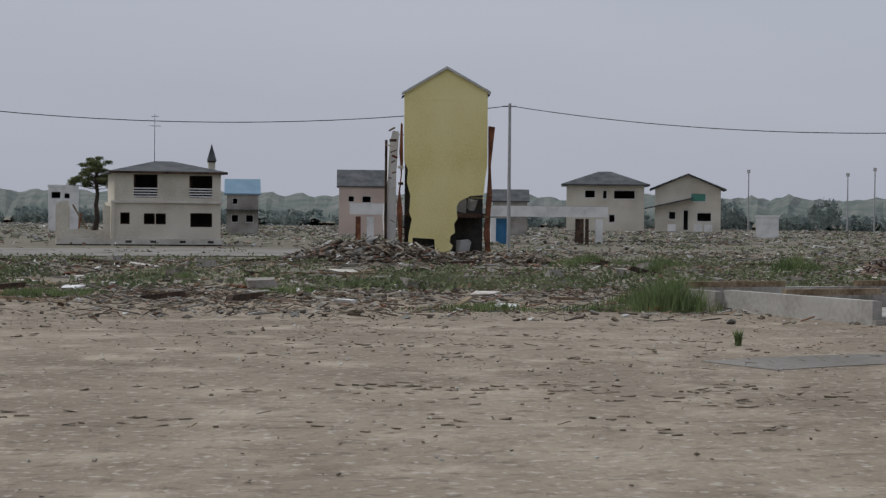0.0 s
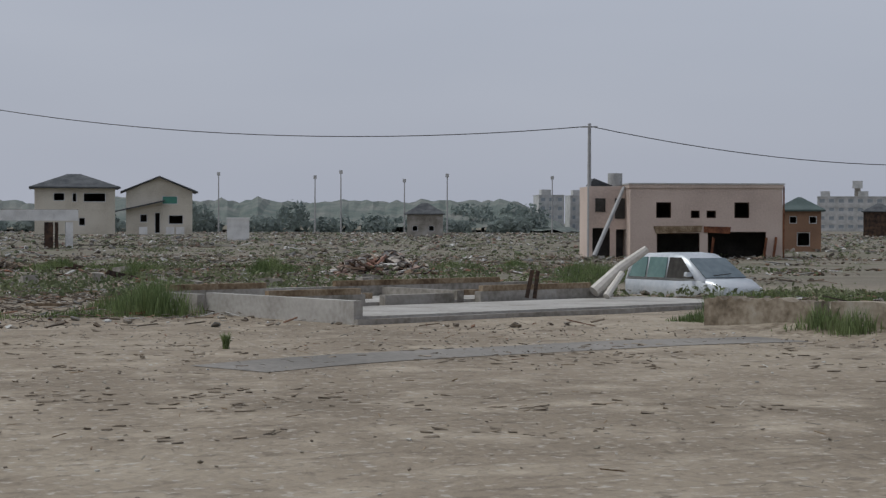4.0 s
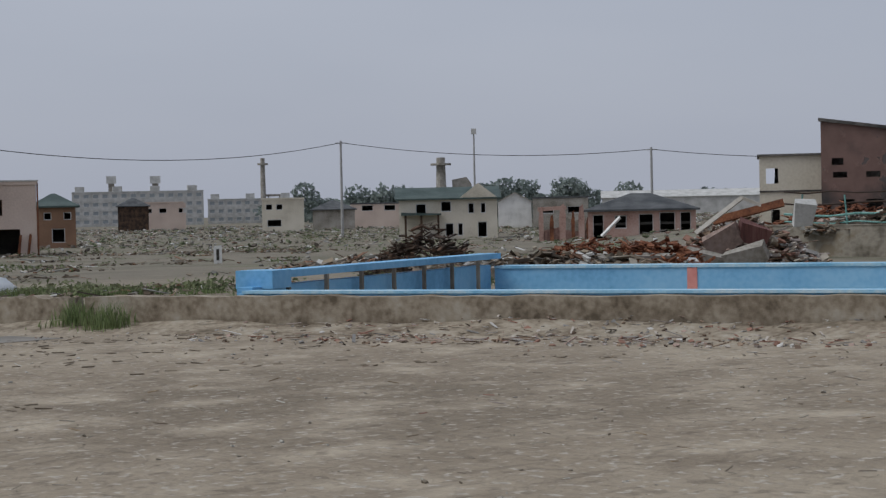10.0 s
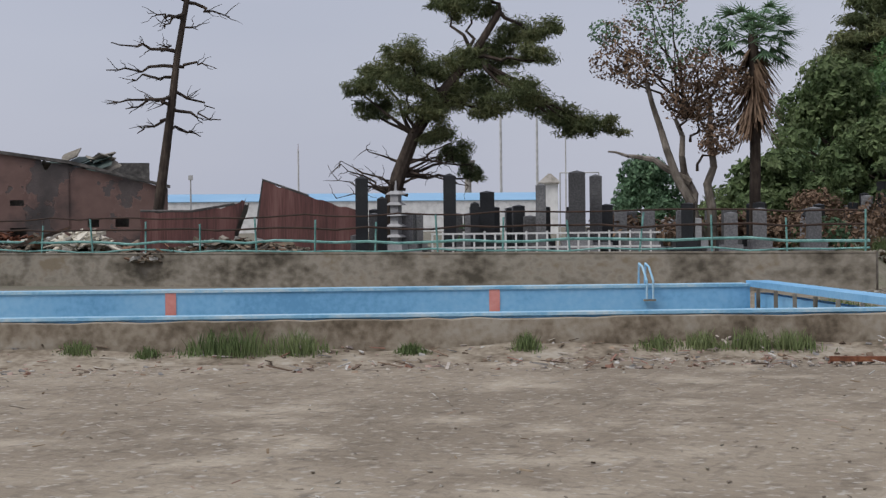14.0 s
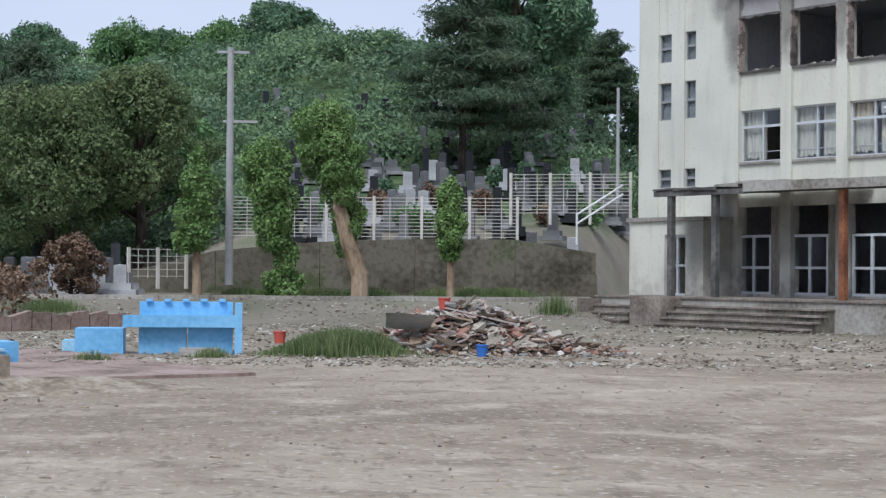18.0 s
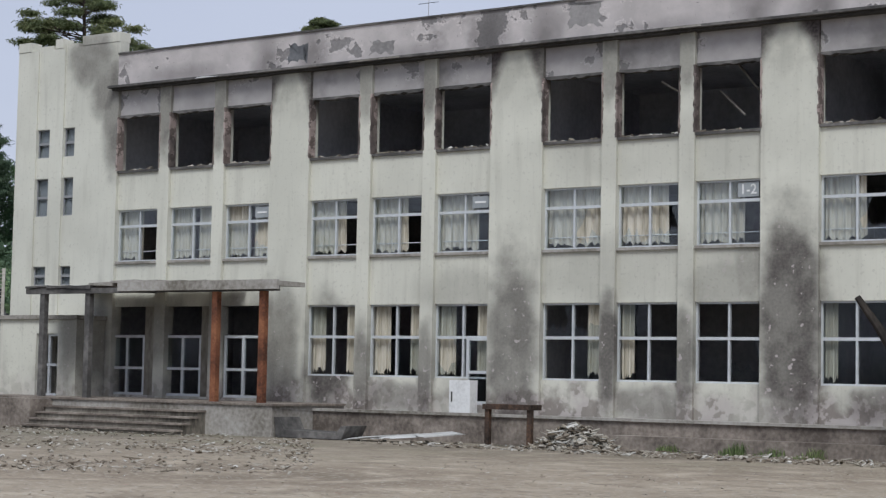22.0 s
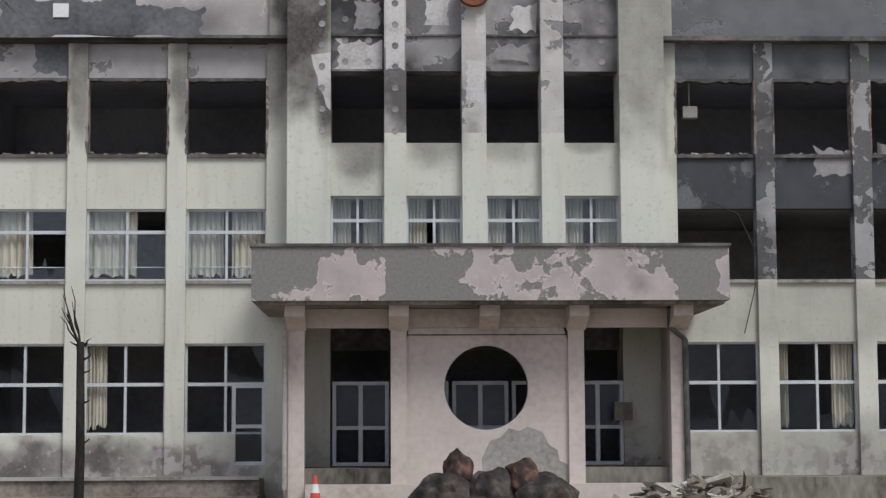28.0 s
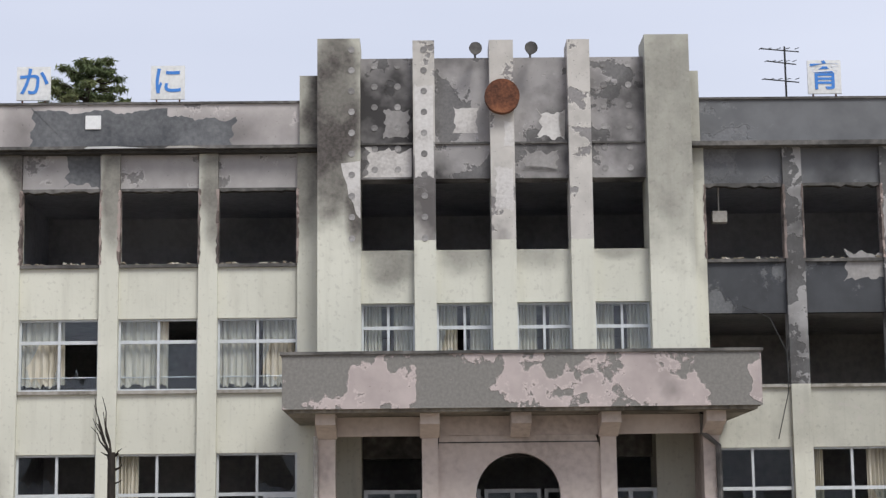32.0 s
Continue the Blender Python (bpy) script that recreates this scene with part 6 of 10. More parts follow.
part("roof_tank", Mesh().tube((-0.6, 4, 5.4), (-0.6, 4, 6.3), 0.55, 0.55, 14), M_CONC_PALE, pb)
part("fallen_pole", Mesh().tube((-0.3, 1.2, 5.2), (-3.0, -3.0, 0.2), 0.13, 0.16, 8), M_POLE, pb)
part("roof_debris", Mesh().prism([(-2.7, 5.35), (-0.9, 5.35), (-2.3, 5.9)], 3, 5), M_ROOF, pb)
part("drain_pipe", Mesh().tube((11.28, -0.06, 0), (11.28, -0.06, 5.3), 0.06, 0.06, 6), M_RUST, pb)
for x in (6.0, 9.9, 10.6):
    part("broken_post", Mesh().chunk((x, -0.2, 0.8), (0.2, 0.2, 1.7), random.Random(int(x)), (0.05, 0.12, 0)), M_RUST, pb)
house("brown_house", facing(27.3, 170, -0.7), "brown-walled house with a dark green roof", 3.9, 7, 3.9, surface("brown_wall", [(0.2, 0.12, 0.08), (0.28, 0.17, 0.11)], 0.85, 0.4, 8, 0.2), M_GREENROOF, "hip", 1.2, 0.4, [(1.0, 1.7, 2.6, 3.3), (2.8, 3.5, 2.6, 3.3), (1.7, 2.9, 0.5, 1.8)])


# Opaque pale grey plate in place of glass keeps far windows faint.
M_FARPANE = surface("pale_grey_far_pane", [(0.26, 0.29, 0.31), (0.34, 0.37, 0.39)], 0.3, 0.2, 2, 0)


def apartment(az, d, w, floors, cols, label, turn=0, rail=True):
    h = floors * 2.75
    holes = [(x + 0.6, x + w / cols - 0.6, f * 2.75 + 0.9, f * 2.75 + 2.2) for f in range(floors) for x in [w * i / cols for i in range(cols)]]
    ob = house("apartment_block", facing(az, d, -0.7, turn), label, w, 10, h, M_CONC_PALE, M_CONC_PALE, "flat", 0, 0, holes, M_ALU)
    pane = Mesh().box(0, w / cols - 1.2, 0.15, 0.18, 0, 1.3).data("pane", M_FARPANE)
    for a, _, c, _ in holes:
        part("pane", pane, None, ob, at=pose(a, 0, c))
    for i in range(0, cols, 4):
        part("stair_head", Mesh().box(w * i / cols + 1, w * i / cols + 4, 1, 5, h + 0.25, h + 1.9), M_CONC_PALE, ob)
    return ob


apartment(28.5, 590, 42, 4, 14, "long pale four-storey apartment block far off")
apartment(32.7, 620, 30, 3, 10, "pale three-storey apartment block far off")
apartment(19.8, 560, 8, 4, 3, "narrow pale apartment block end far off", 10)
apartment(20.8, 570, 7, 4, 3, "narrow pale apartment block end far off", 10)
for az, d, z1, r in ((29.72, 600, 15.4, 1.6), (31.08, 600, 15.2, 1.7)):
    ob = thing("water_tower", facing(az, d, 9.9), "grey rooftop water tower on the apartment block", "water tower", "water towers")
    part("shaft", Mesh().box(-r * 0.6, r * 0.6, -r * 0.6, r * 0.6, 0, z1 - 12), M_CONC, ob)
    part("tank", Mesh().box(-r, r, -r, r, z1 - 12, z1 - 9.6), M_CONC_PALE, ob)
house("pink_far_house", facing(30.58, 380, -0.7), "low pinkish house far off", 9, 8, 5.6, M_PINK, M_PINK, "flat", 0, 0, [(1, 2.5, 3.5, 4.5), (4, 5.5, 3.5, 4.5), (8, 9.5, 3.5, 4.5)])
house("dark_far_house", facing(29.9, 360, -0.7), "dark ruined house far off", 6, 8, 5.0, M_DARKWOOD, M_ROOF, "hip", 1.6, 0.4)
house("cream_far_house", facing(34.4, 280, -0.7), "cream two-storey house far off", 6.5, 8, 5.0, M_CREAM, M_CREAM, "flat", 0, 0, [(0.6, 1.6, 3.4, 4.3), (2.2, 3.2, 3.4, 4.3), (0.8, 3.0, 0.8, 1.9)])
house("grey_far_house", facing(36.0, 300, -0.7), "grey house far off", 7, 8, 3.4, M_CONC, M_ROOF, "hip", 1.5, 0.4)
house("pale_far_house", facing(37.2, 320, -0.7), "pale pink house far off", 11, 8, 4.2, M_PINK, M_ROOF, "flat", 0, 0, [(2, 4, 3, 4), (6, 8, 3, 4)])
gr = house("gable_ruin", facing(38.75, 172, -0.7), "damaged cream house with dark green roof", 9.4, 8, 3.9, M_CREAM, M_GREENROOF, "gable_side", 1.1, 0.4, [(4.0, 5.0, 2.6, 3.6), (1.6, 2.6, 2.4, 3.4), (6.6, 7.2, 2.4, 3.4), (7.8, 8.3, 2.4, 3.4), (4.4, 5.2, 0.3, 1.5), (5.6, 6.1, 0.3, 1.5), (7.5, 8.4, 0.1, 1.6)])
part("gable_front", Mesh().prism([(5.8, 3.9), (9.4, 3.9), (7.6, 5.3)], -0.3, 0.0), M_CREAM, gr)
part("porch_roof", Mesh().prism([(0.2, 2.3), (4.0, 2.3), (4.0, 2.45), (0.2, 2.6)], -2.0, 0.0), M_GREENROOF, gr)
for x in (0.5, 2.0, 3.6):
    part("porch_post", Mesh().box(x, x + 0.2, -1.8, -1.6, 0, 2.3), M_DARKWOOD, gr)
M_PINKBREAK = surface("pinkish_broken_wall", [(0.24, 0.14, 0.12), (0.4, 0.26, 0.22), (0.47, 0.34, 0.3)], 0.9, 0.4, 6, 0.3)
rr = house("roofless_ruin", facing(44.75, 150, -0.7), "low pinkish ruined building with a sagging grey roof", 8.9, 8, 2.5, M_PINKBREAK, M_ROOF, "hip", 1.35, 0.35,
           [(0.4, 1.3, 0, 2.1), (2.2, 3.2, 0.9, 2.0), (4.2, 5.4, 0, 2.1), (5.9, 7.2, 0, 2.2), (7.6, 8.5, 0, 2.2)], M_CONC_PALE)
fr_ = thing("ruined_wall_frame", facing(43.2, 150, -0.7), "roofless row of broken reddish wall piers", "ruin")
rng = random.Random(45)
for i, (x, w, h) in enumerate(((0.0, 0.35, 2.9), (0.9, 0.3, 2.2), (1.7, 0.5, 3.1), (2.7, 0.25, 2.5), (3.3, 0.45, 3.0), (3.95, 0.2, 2.0))):
    part("wall_pier", Mesh().prism([(x, 0), (x + w, 0), (x + w * 1.05, h * 0.7), (x + w * 0.8, h), (x + w * 0.2, h * 0.93), (x - 0.04, h * 0.6)], 0, 0.3), M_PINKBREAK if i % 2 == 0 else M_RUST, fr_)
part("lintel", Mesh().prism([(-0.1, 2.45), (2.3, 2.6), (2.25, 2.9), (-0.1, 2.8)], 0.05, 0.28), M_PINKBREAK, fr_)
part("low_wall", Mesh().prism([(0, 0), (4.0, 0), (4.0, 0.9), (2.9, 0.7), (1.6, 1.1), (0, 0.8)], 0.31, 0.5), M_PINKBREAK, fr_)
part("inner_wall", Mesh().prism([(0.4, 0), (4.2, 0), (4.2, 1.9), (3.0, 1.6), (2.1, 2.1), (0.4, 1.5)], 4.0, 4.2), M_CONC, fr_)
house("low_far_house", facing(43.0, 260, -0.7), "low grey house far off", 8, 8, 4.2, M_CONC, M_ROOF, "flat", 0, 0, [(1, 3, 2, 3), (5, 7, 2, 3)])
house("white_gable_house", facing(41.9, 270, -0.7), "small white gabled house far off", 5, 6, 3.8, M_WHITE, M_CONC, "gable_front", 1.5, 0.3)
house("long_shed", facing(45.2, 420, -0.7), "long pale grey shed far off", 42, 12, 5.0, M_CONC_PALE, M_CONC_PALE, "gable_side", 1.6, 0.3)

M_REDWALL = peeled("scorched_red_metal_wall", (0.2, 0.13, 0.115), (0.135, 0.115, 0.112), (0.06, 0.055, 0.055), 0.53, 0.55, 0.47)
# burnt metal-clad building behind the pool wall
rb = thing("burnt_hall", facing(52.05, 80, 0.6), "scorched red metal-clad hall with a collapsed roof", "building")
k = Mesh()
hole_wall(k, 0, 4.4, 0, 3.3, 0, 0.2, [(0.45, 0.95, 3.0, 3.3), (0.8, 1.4, 0.6, 1.5), (1.9, 2.6, 0.6, 1.5), (0.5, 1.1, 2.45, 2.7), (1.9, 2.5, 2.45, 2.7)])
part("front_wall", k, M_REDWALL, rb)
part("upper_wall", Mesh().prism([(0, 3.3), (4.4, 3.3), (4.4, 4.25), (3.7, 4.3), (3.4, 3.9), (3.2, 4.5), (0, 4.95)], 0, 0.2), M_REDWALL, rb)
k = Mesh()
hole_wall(k, 4.4, 8.7, 0, 2.9, 0.05, 0.25, [(5.2, 5.7, 1.5, 1.9), (6.4, 7.0, 1.5, 1.9), (4.6, 5.2, 0, 1.2)])
part("front_wall", k, M_REDWALL, rb)
part("upper_wall", Mesh().prism([(4.4, 2.9), (8.7, 2.9), (8.7, 3.2), (4.4, 4.2)], 0.05, 0.25), M_REDWALL, rb)
part("back_wall", Mesh().box(0, 8.7, 7.8, 8, 0, 4.6), M_CHAR, rb)
part("inner_wall", Mesh().prism([(0.2, 0.1), (8.4, 0.1), (8.4, 2.9), (4.4, 3.9), (0.2, 4.6)], 1.2, 1.35), M_CHAR, rb)
part("side_wall", Mesh().box(8.5, 8.7, 0.25, 7.8, 0, 3.2), M_REDWALL, rb)
part("side_wall", Mesh().box(0, 0.2, 0.2, 7.8, 0, 4.6), M_REDWALL, rb)
part("burnt_floor", Mesh().box(0.2, 8.5, 0.3, 7.8, -0.1, 0.1), M_CHAR, rb)
rng = random.Random(81)
for i in range(14):
    part("collapsed_sheet", Mesh().chunk((rng.uniform(3.6, 6.4), rng.uniform(0.6, 2.2), rng.uniform(4.1, 4.75)), (rng.uniform(0.7, 1.6), rng.uniform(0.6, 1.4), 0.08), rng, (rng.uniform(-0.5, 0.5), rng.uniform(-0.5, 0.5), rng.uniform(0, 3))), M_CONC_DARK if i % 3 else M_GREENROOF, rb)
part("roof_edge", Mesh().prism([(-0.1, 4.93), (4.4, 4.28), (8.8, 3.2), (8.8, 3.32), (4.4, 4.42), (-0.1, 5.07)], -0.1, 0.4), M_CHAR, rb)
an = thing("cream_annex", facing(50.15, 84, 0.6), "small cream concrete annex with empty windows", "building")
k = Mesh()
hole_wall(k, 0, 2.9, 0, 3.55, 0, 0.2, [(0.3, 0.85, 2.3, 3.0), (0.5, 0.9, 0.5, 1.1)])
part("front_wall", k, M_CREAM, an)
part("side_wall", Mesh().box(0, 0.2, 0.2, 5, 0, 3.55), M_CREAM, an)
part("side_wall", Mesh().box(2.7, 2.9, 0.2, 5, 0, 3.55), M_CREAM, an)
part("inner_wall", Mesh().prism([(0.5, 0), (2.6, 0), (2.6, 3.5), (0.75, 3.5), (0.7, 2.6)], 1.6, 1.75), M_CHAR, an)
part("roof_edge", Mesh().box(-0.1, 3.0, -0.1, 5, 3.55, 3.65), M_CHAR, an)
part("belt", Mesh().box(0, 2.9, -0.05, 0, 1.9, 1.98), M_CHAR, an)

# fallen corrugated roofs
def fallen_roof(az, d, z, outline, depth, label):
    ob = thing("fallen_roof", facing(az, d, z), label, "fallen roof")
    rng = random.Random(int(az * 10))
    ragged = []
    for (x0, z0), (x1, z1) in zip(outline, outline[1:] + outline[:1]):
        ragged.append((x0, z0))
        steps_ = 1 if z0 < 0 and z1 < 0 else 6
        ragged += [(x0 + (x1 - x0) * i / steps_ + rng.uniform(-0.05, 0.05), z0 + (z1 - z0) * i / steps_ + rng.uniform(-0.09, 0.05)) for i in range(1, steps_)]
    outline_top, outline = outline[-3:], ragged
    part("sheet", Mesh().prism(outline, 0, 0.06), M_REDROOF, ob)
    xs = [p[0] for p in outline]
    zs = [p[1] for p in outline]
    part("ridge_edge", Mesh().path([(x, 0.03, zz) for x, zz in outline_top], 0.05, 0.05, 5), M_CHAR, ob)
    # Solid dark body in place of the shade under the sheet.
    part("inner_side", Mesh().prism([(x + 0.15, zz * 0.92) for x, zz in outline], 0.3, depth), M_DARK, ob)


M_REDROOF = surface("corrugated_red_roof", [(0.07, 0.036, 0.034), (0.145, 0.066, 0.06), (0.21, 0.11, 0.098)], 0.7, 0.6, 4, 0.4, stretch=(5, 1, 0.3))
fallen_roof(57.35, 64.2, 1.0, [(0, -0.3), (3.0, -0.3), (3.7, 2.05), (3.3, 1.85), (1.8, 1.6), (0, 1.62)], 1.1, "collapsed dark red metal roof sheet")
fallen_roof(61.1, 63.6, 1.0, [(-0.15, -0.3), (3.4, -0.3), (3.35, 1.6), (1.7, 2.1), (0.1, 2.68), (-0.1, 1.3)], 1.1, "tilted red corrugated roof section")

# far lamps, chimneys, masts and sheds
for az, el, d in ((9.64, 1.59, 420), (12.68, 1.5, 420), (13.5, 1.67, 400), (15.52, 1.4, 420), (16.88, 1.57, 400), (20.22, 1.5, 420), (41.17, 2.65, 260), (59.1, 1.75, 300)):
    top = EYE + d * math.tan(radians(el))
    ob = thing("floodlight_mast", facing(az, d, -0.7), "tall thin floodlight mast", "floodlight", "floodlight masts")
    part("mast", Mesh().tube((0, 0, 0), (0, 0, top), 0.2, 0.11, 7), M_POLE, ob)
    part("lamp_head", Mesh().box(-0.38, 0.38, -0.2, 0.2, top - 0.3, top + 0.5), M_CONC_PALE, ob)
for az, el, d, r, lab in ((34.45, 1.86, 640, 1.1, "tall grey factory chimney"), (40.1, 1.78, 560, 1.9, "tall grey concrete plant tower")):
    top = EYE + d * math.tan(radians(el))
    ob = thing("factory_tower", facing(az, d, -0.7), lab, "tower")
    part("shaft", Mesh().tube((0, 0, 0), (0, 0, top), r, r * 0.7, 10), M_CONC, ob)
    part("gallery", Mesh().tube((0, 0, top - 2.4), (0, 0, top - 1.8), r * 1.7, r * 1.7, 10), M_CONC, ob)
fh = thing("steel_factory", facing(34.5, 640, -0.7), "open steel factory frame", "factory")
for x in (1, 5):
    part("column", Mesh().box(x, x + 0.5, 0, 0.5, 0, 9.5), M_CONC, fh)
part("beam", Mesh().box(0, 6.5, 0, 0.5, 9.2, 10), M_CONC, fh)
ph = thing("plant_building", facing(40.35, 560, -0.7), "grey concrete plant building", "factory")
part("body", Mesh().prism([(0, 0), (7, 0), (7, 11), (5.5, 13.2), (1, 12.4), (1, 9), (0, 9)], 0, 5), M_CONC, ph)
wh_ = house("blue_roofed_warehouse", facing(57.5, 420, 0.0), "long white warehouse with a bright blue roof", 98, 30, 8.4, M_WHITE, surface("bright_blue_roof", [(0.22, 0.42, 0.62), (0.28, 0.48, 0.68)], 0.5, 0.1, 4, 0.05), "gable_side", 2.0, 0.3)
for az, el, d, r in ((68.95, 4.2, 520, 0.45), (70.1, 3.9, 520, 0.45), (62.5, 2.5, 360, 0.22), (71.0, 3.5, 420, 0.2)):
    top = EYE + d * math.tan(radians(el))
    ob = thing("radio_mast", facing(az, d, 0), "thin pale steel mast far off", "mast", "masts")
    part("mast", Mesh().tube((0, 0, 0), (0, 0, top), r, r * 0.7, 7), M_CONC_PALE, ob)
    part("cap", Mesh().tube((0, 0, top), (0, 0, top + 1.2), r * 0.3, r * 0.2, 5), M_RUST, ob)
ct = thing("control_tower", facing(67.9, 500, 0), "grey far-off tower with a wide head", "tower")
part("shaft", Mesh().tube((0, 0, 0), (0, 0, 20), 1.0, 0.9, 10), M_CONC, ct)
part("head", Mesh().tube((0, 0, 17), (0, 0, 20.5), 1.7, 2.1, 10), M_CONC, ct)
gf = thing("goal_frame", facing(70.75, 140, 1), "thin white steel frame behind the graves", "frame")
for x in (0, 3.0):
    part("post", Mesh().tube((x, 0, 0), (x, 0, 5.1), 0.05, 0.05, 6), M_CONC_PALE, gf)
part("crossbar", Mesh().tube((0, 0, 5.1), (3.0, 0, 5.1), 0.05, 0.05, 6), M_CONC_PALE, gf)
house("white_tank", facing(70.2, 240, 1), "white round-topped tank house", 2.2, 2, 6.8, M_WHITE, M_CONC, "hip", 1.2, 0.4)

# ---- trees, hill and graveyard ----
def leaves(blobs, count, size, seed, flat=0.0, wide=0.55):
    """Many small bent leaf sprays spread through egg-shaped clumps: (centre, radii)."""
    g = np.random.default_rng(seed)
    vol = np.array([r[0] * r[1] * r[2] for _, r in blobs]) ** 0.67
    pick = g.choice(len(blobs), count, p=vol / vol.sum())
    c = np.array([b[0] for b in blobs], float)[pick]
    rad = np.array([b[1] for b in blobs], float)[pick]
    d = g.normal(size=(count, 3))
    d /= np.linalg.norm(d, axis=1)[:, None]
    depth = g.uniform(0.35, 1.0, (count, 1)) ** 0.45
    if wide < 0.3:
        depth = g.uniform(0.15, 1.2, (count, 1))
    lump = 1 + 0.18 * np.sin(d[:, :1] * 7 + pick[:, None]) * np.cos(d[:, 1:2] * 6 + pick[:, None] * 2)
    p = c + d * rad * depth * lump
    nrm = d + g.normal(size=(count, 3)) * 0.7
    nrm[:, 2] += flat + 0.25
    nrm /= np.linalg.norm(nrm, axis=1)[:, None]
    a = np.cross(nrm, g.normal(size=(count, 3)))
    a /= np.linalg.norm(a, axis=1)[:, None]
    b = np.cross(nrm, a)
    s = size * g.uniform(0.55, 1.3, (count, 1))
    q = np.stack([p - a * s, p - b * s * wide + nrm * s * 0.15, p + a * s, p + b * s * wide + nrm * s * 0.15], 1)
    k = Mesh()
    k.v = [tuple(v) for v in q.reshape(-1, 3).tolist()]
    k.f = [(4 * i, 4 * i + 1, 4 * i + 2, 4 * i + 3) for i in range(count)]
    return k


def wander(p, q, n, amount, rng):
    p, q = Vector(p), Vector(q)
    out = []
    for i in range(n + 1):
        t = i / n
        w = amount * math.sin(math.pi * t)
        out.append(p.lerp(q, t) + Vector((rng.uniform(-w, w), rng.uniform(-w, w), rng.uniform(-w, w) * 0.5)))
    return out


def round_tree(seed, h, w, leaf_mat, bark=None, size=0.3, count=3200, trunk=0.3, name="broadleaf_tree", label="", m=None, crown_from=0.3):
    rng = random.Random(seed)
    ob = thing(name, m or Matrix.Identity(4), label, "tree")
    top = Vector((rng.uniform(-0.3, 0.3), rng.uniform(-0.3, 0.3), h * 0.75))
    stem = Mesh().path(wander((0, 0, -0.3), top, 6, h * 0.03, rng), trunk, trunk * 0.35, 8)
    blobs = []
    n = 24
    for i in range(n):
        a, z = i * 2.4 + rng.uniform(-0.4, 0.4), h * (crown_from + (0.92 - crown_from) * (i + 0.5) / n)
        rr = w * 0.5 * math.sin(math.pi * min(1, 0.22 + 0.72 * (i + 0.5) / n)) * rng.uniform(0.35, 1.08)
        c = Vector((rr * math.cos(a), rr * math.sin(a), z))
        r = w * rng.uniform(0.09, 0.22)
        blobs.append((c, (r, r, r * rng.uniform(0.6, 0.85))))
        stem.path(wander((0, 0, z * 0.6), c, 4, 0.12 * w * 0.3, rng), trunk * 0.3, trunk * 0.06, 5)
    blobs.append(((top.x, top.y, h * 0.86), (w * 0.24, w * 0.24, h * 0.13)))
    part("trunk", stem, bark or M_TRUNK, ob)
    part("crown", leaves(blobs, count, size, seed), leaf_mat, ob)
    return ob


def layered_pine(seed, h, w, m, name="pine_tree", label="dark green pine with layered branches on the hillside", leaf=None, count=3600):
    rng = random.Random(seed)
    ob = thing(name, m, label, "tree")
    stem = Mesh().path(wander((0, 0, -0.3), (0.3, 0, h), 7, h * 0.02, rng), h * 0.022, h * 0.006, 8)
    blobs = []
    for i in range(30):
        z = h * (0.26 + 0.72 * i / 30 + rng.uniform(-0.02, 0.02))
        a = i * 2.4
        rr = w * 0.5 * (1 - 0.75 * (i / 30) ** 1.5) * rng.uniform(0.45, 1.05)
        c = Vector((rr * 0.75 * math.cos(a), rr * 0.75 * math.sin(a), z))
        stem.path(wander((0, 0, z - h * 0.03), c, 4, 0.1, rng), h * 0.007, h * 0.002, 5)
        blobs.append((c, (rr * 0.45 + 0.35, rr * 0.45 + 0.35, h * rng.uniform(0.028, 0.05))))
    part("trunk", stem, M_TRUNK, ob)
    part("crown", leaves(blobs, int(count * 4), 0.24, seed, 0.5, 0.2), leaf or M_PINE, ob)
    return ob


def on_ground(az, d, turn=0.0, lift=0.0):
    p = polar(az, d)
    return pose(p.x, p.y, ground_z(p.x, p.y) + lift, 0, 0, turn)


def umbrella_pine(seed, az, d, top, w, thick, label):
    """A bare-stemmed pine with a flat crown in ragged tiers, its top at a given height."""
    m = on_ground(az, d)
    h = top - m.translation.z
    rng = random.Random(seed)
    ob = thing("umbrella_pine", m, label, "tree")
    stem = Mesh().path(wander((0, 0, -0.3), (0.2, 0, h - 0.4), 7, 0.3, rng), 0.32, 0.1, 8)
    blobs = []
    for i in range(54):
        a = i * 2.4 + rng.uniform(-0.4, 0.4)
        tier = rng.random() ** 0.8
        rr = w * 0.5 * (0.32 + 0.68 * min(1.0, tier * 1.5)) * rng.uniform(0.25, 1.0)
        z = h - 0.3 - thick * (tier + rng.uniform(-0.06, 0.06))
        c = Vector((rr * math.cos(a), rr * math.sin(a), z))
        blobs.append((c, (w * 0.065 + 0.1, w * 0.065 + 0.1, thick * 0.06)))
        stem.path(wander((0.15, 0, z - 0.25 - rr * 0.12), c, 4, 0.2, rng), 0.05, 0.02, 5)
    part("trunk", stem, M_TRUNK, ob)
    part("crown", leaves(blobs, int(1500 * w), 0.2, seed, 0.6, 0.2), M_PINE, ob)


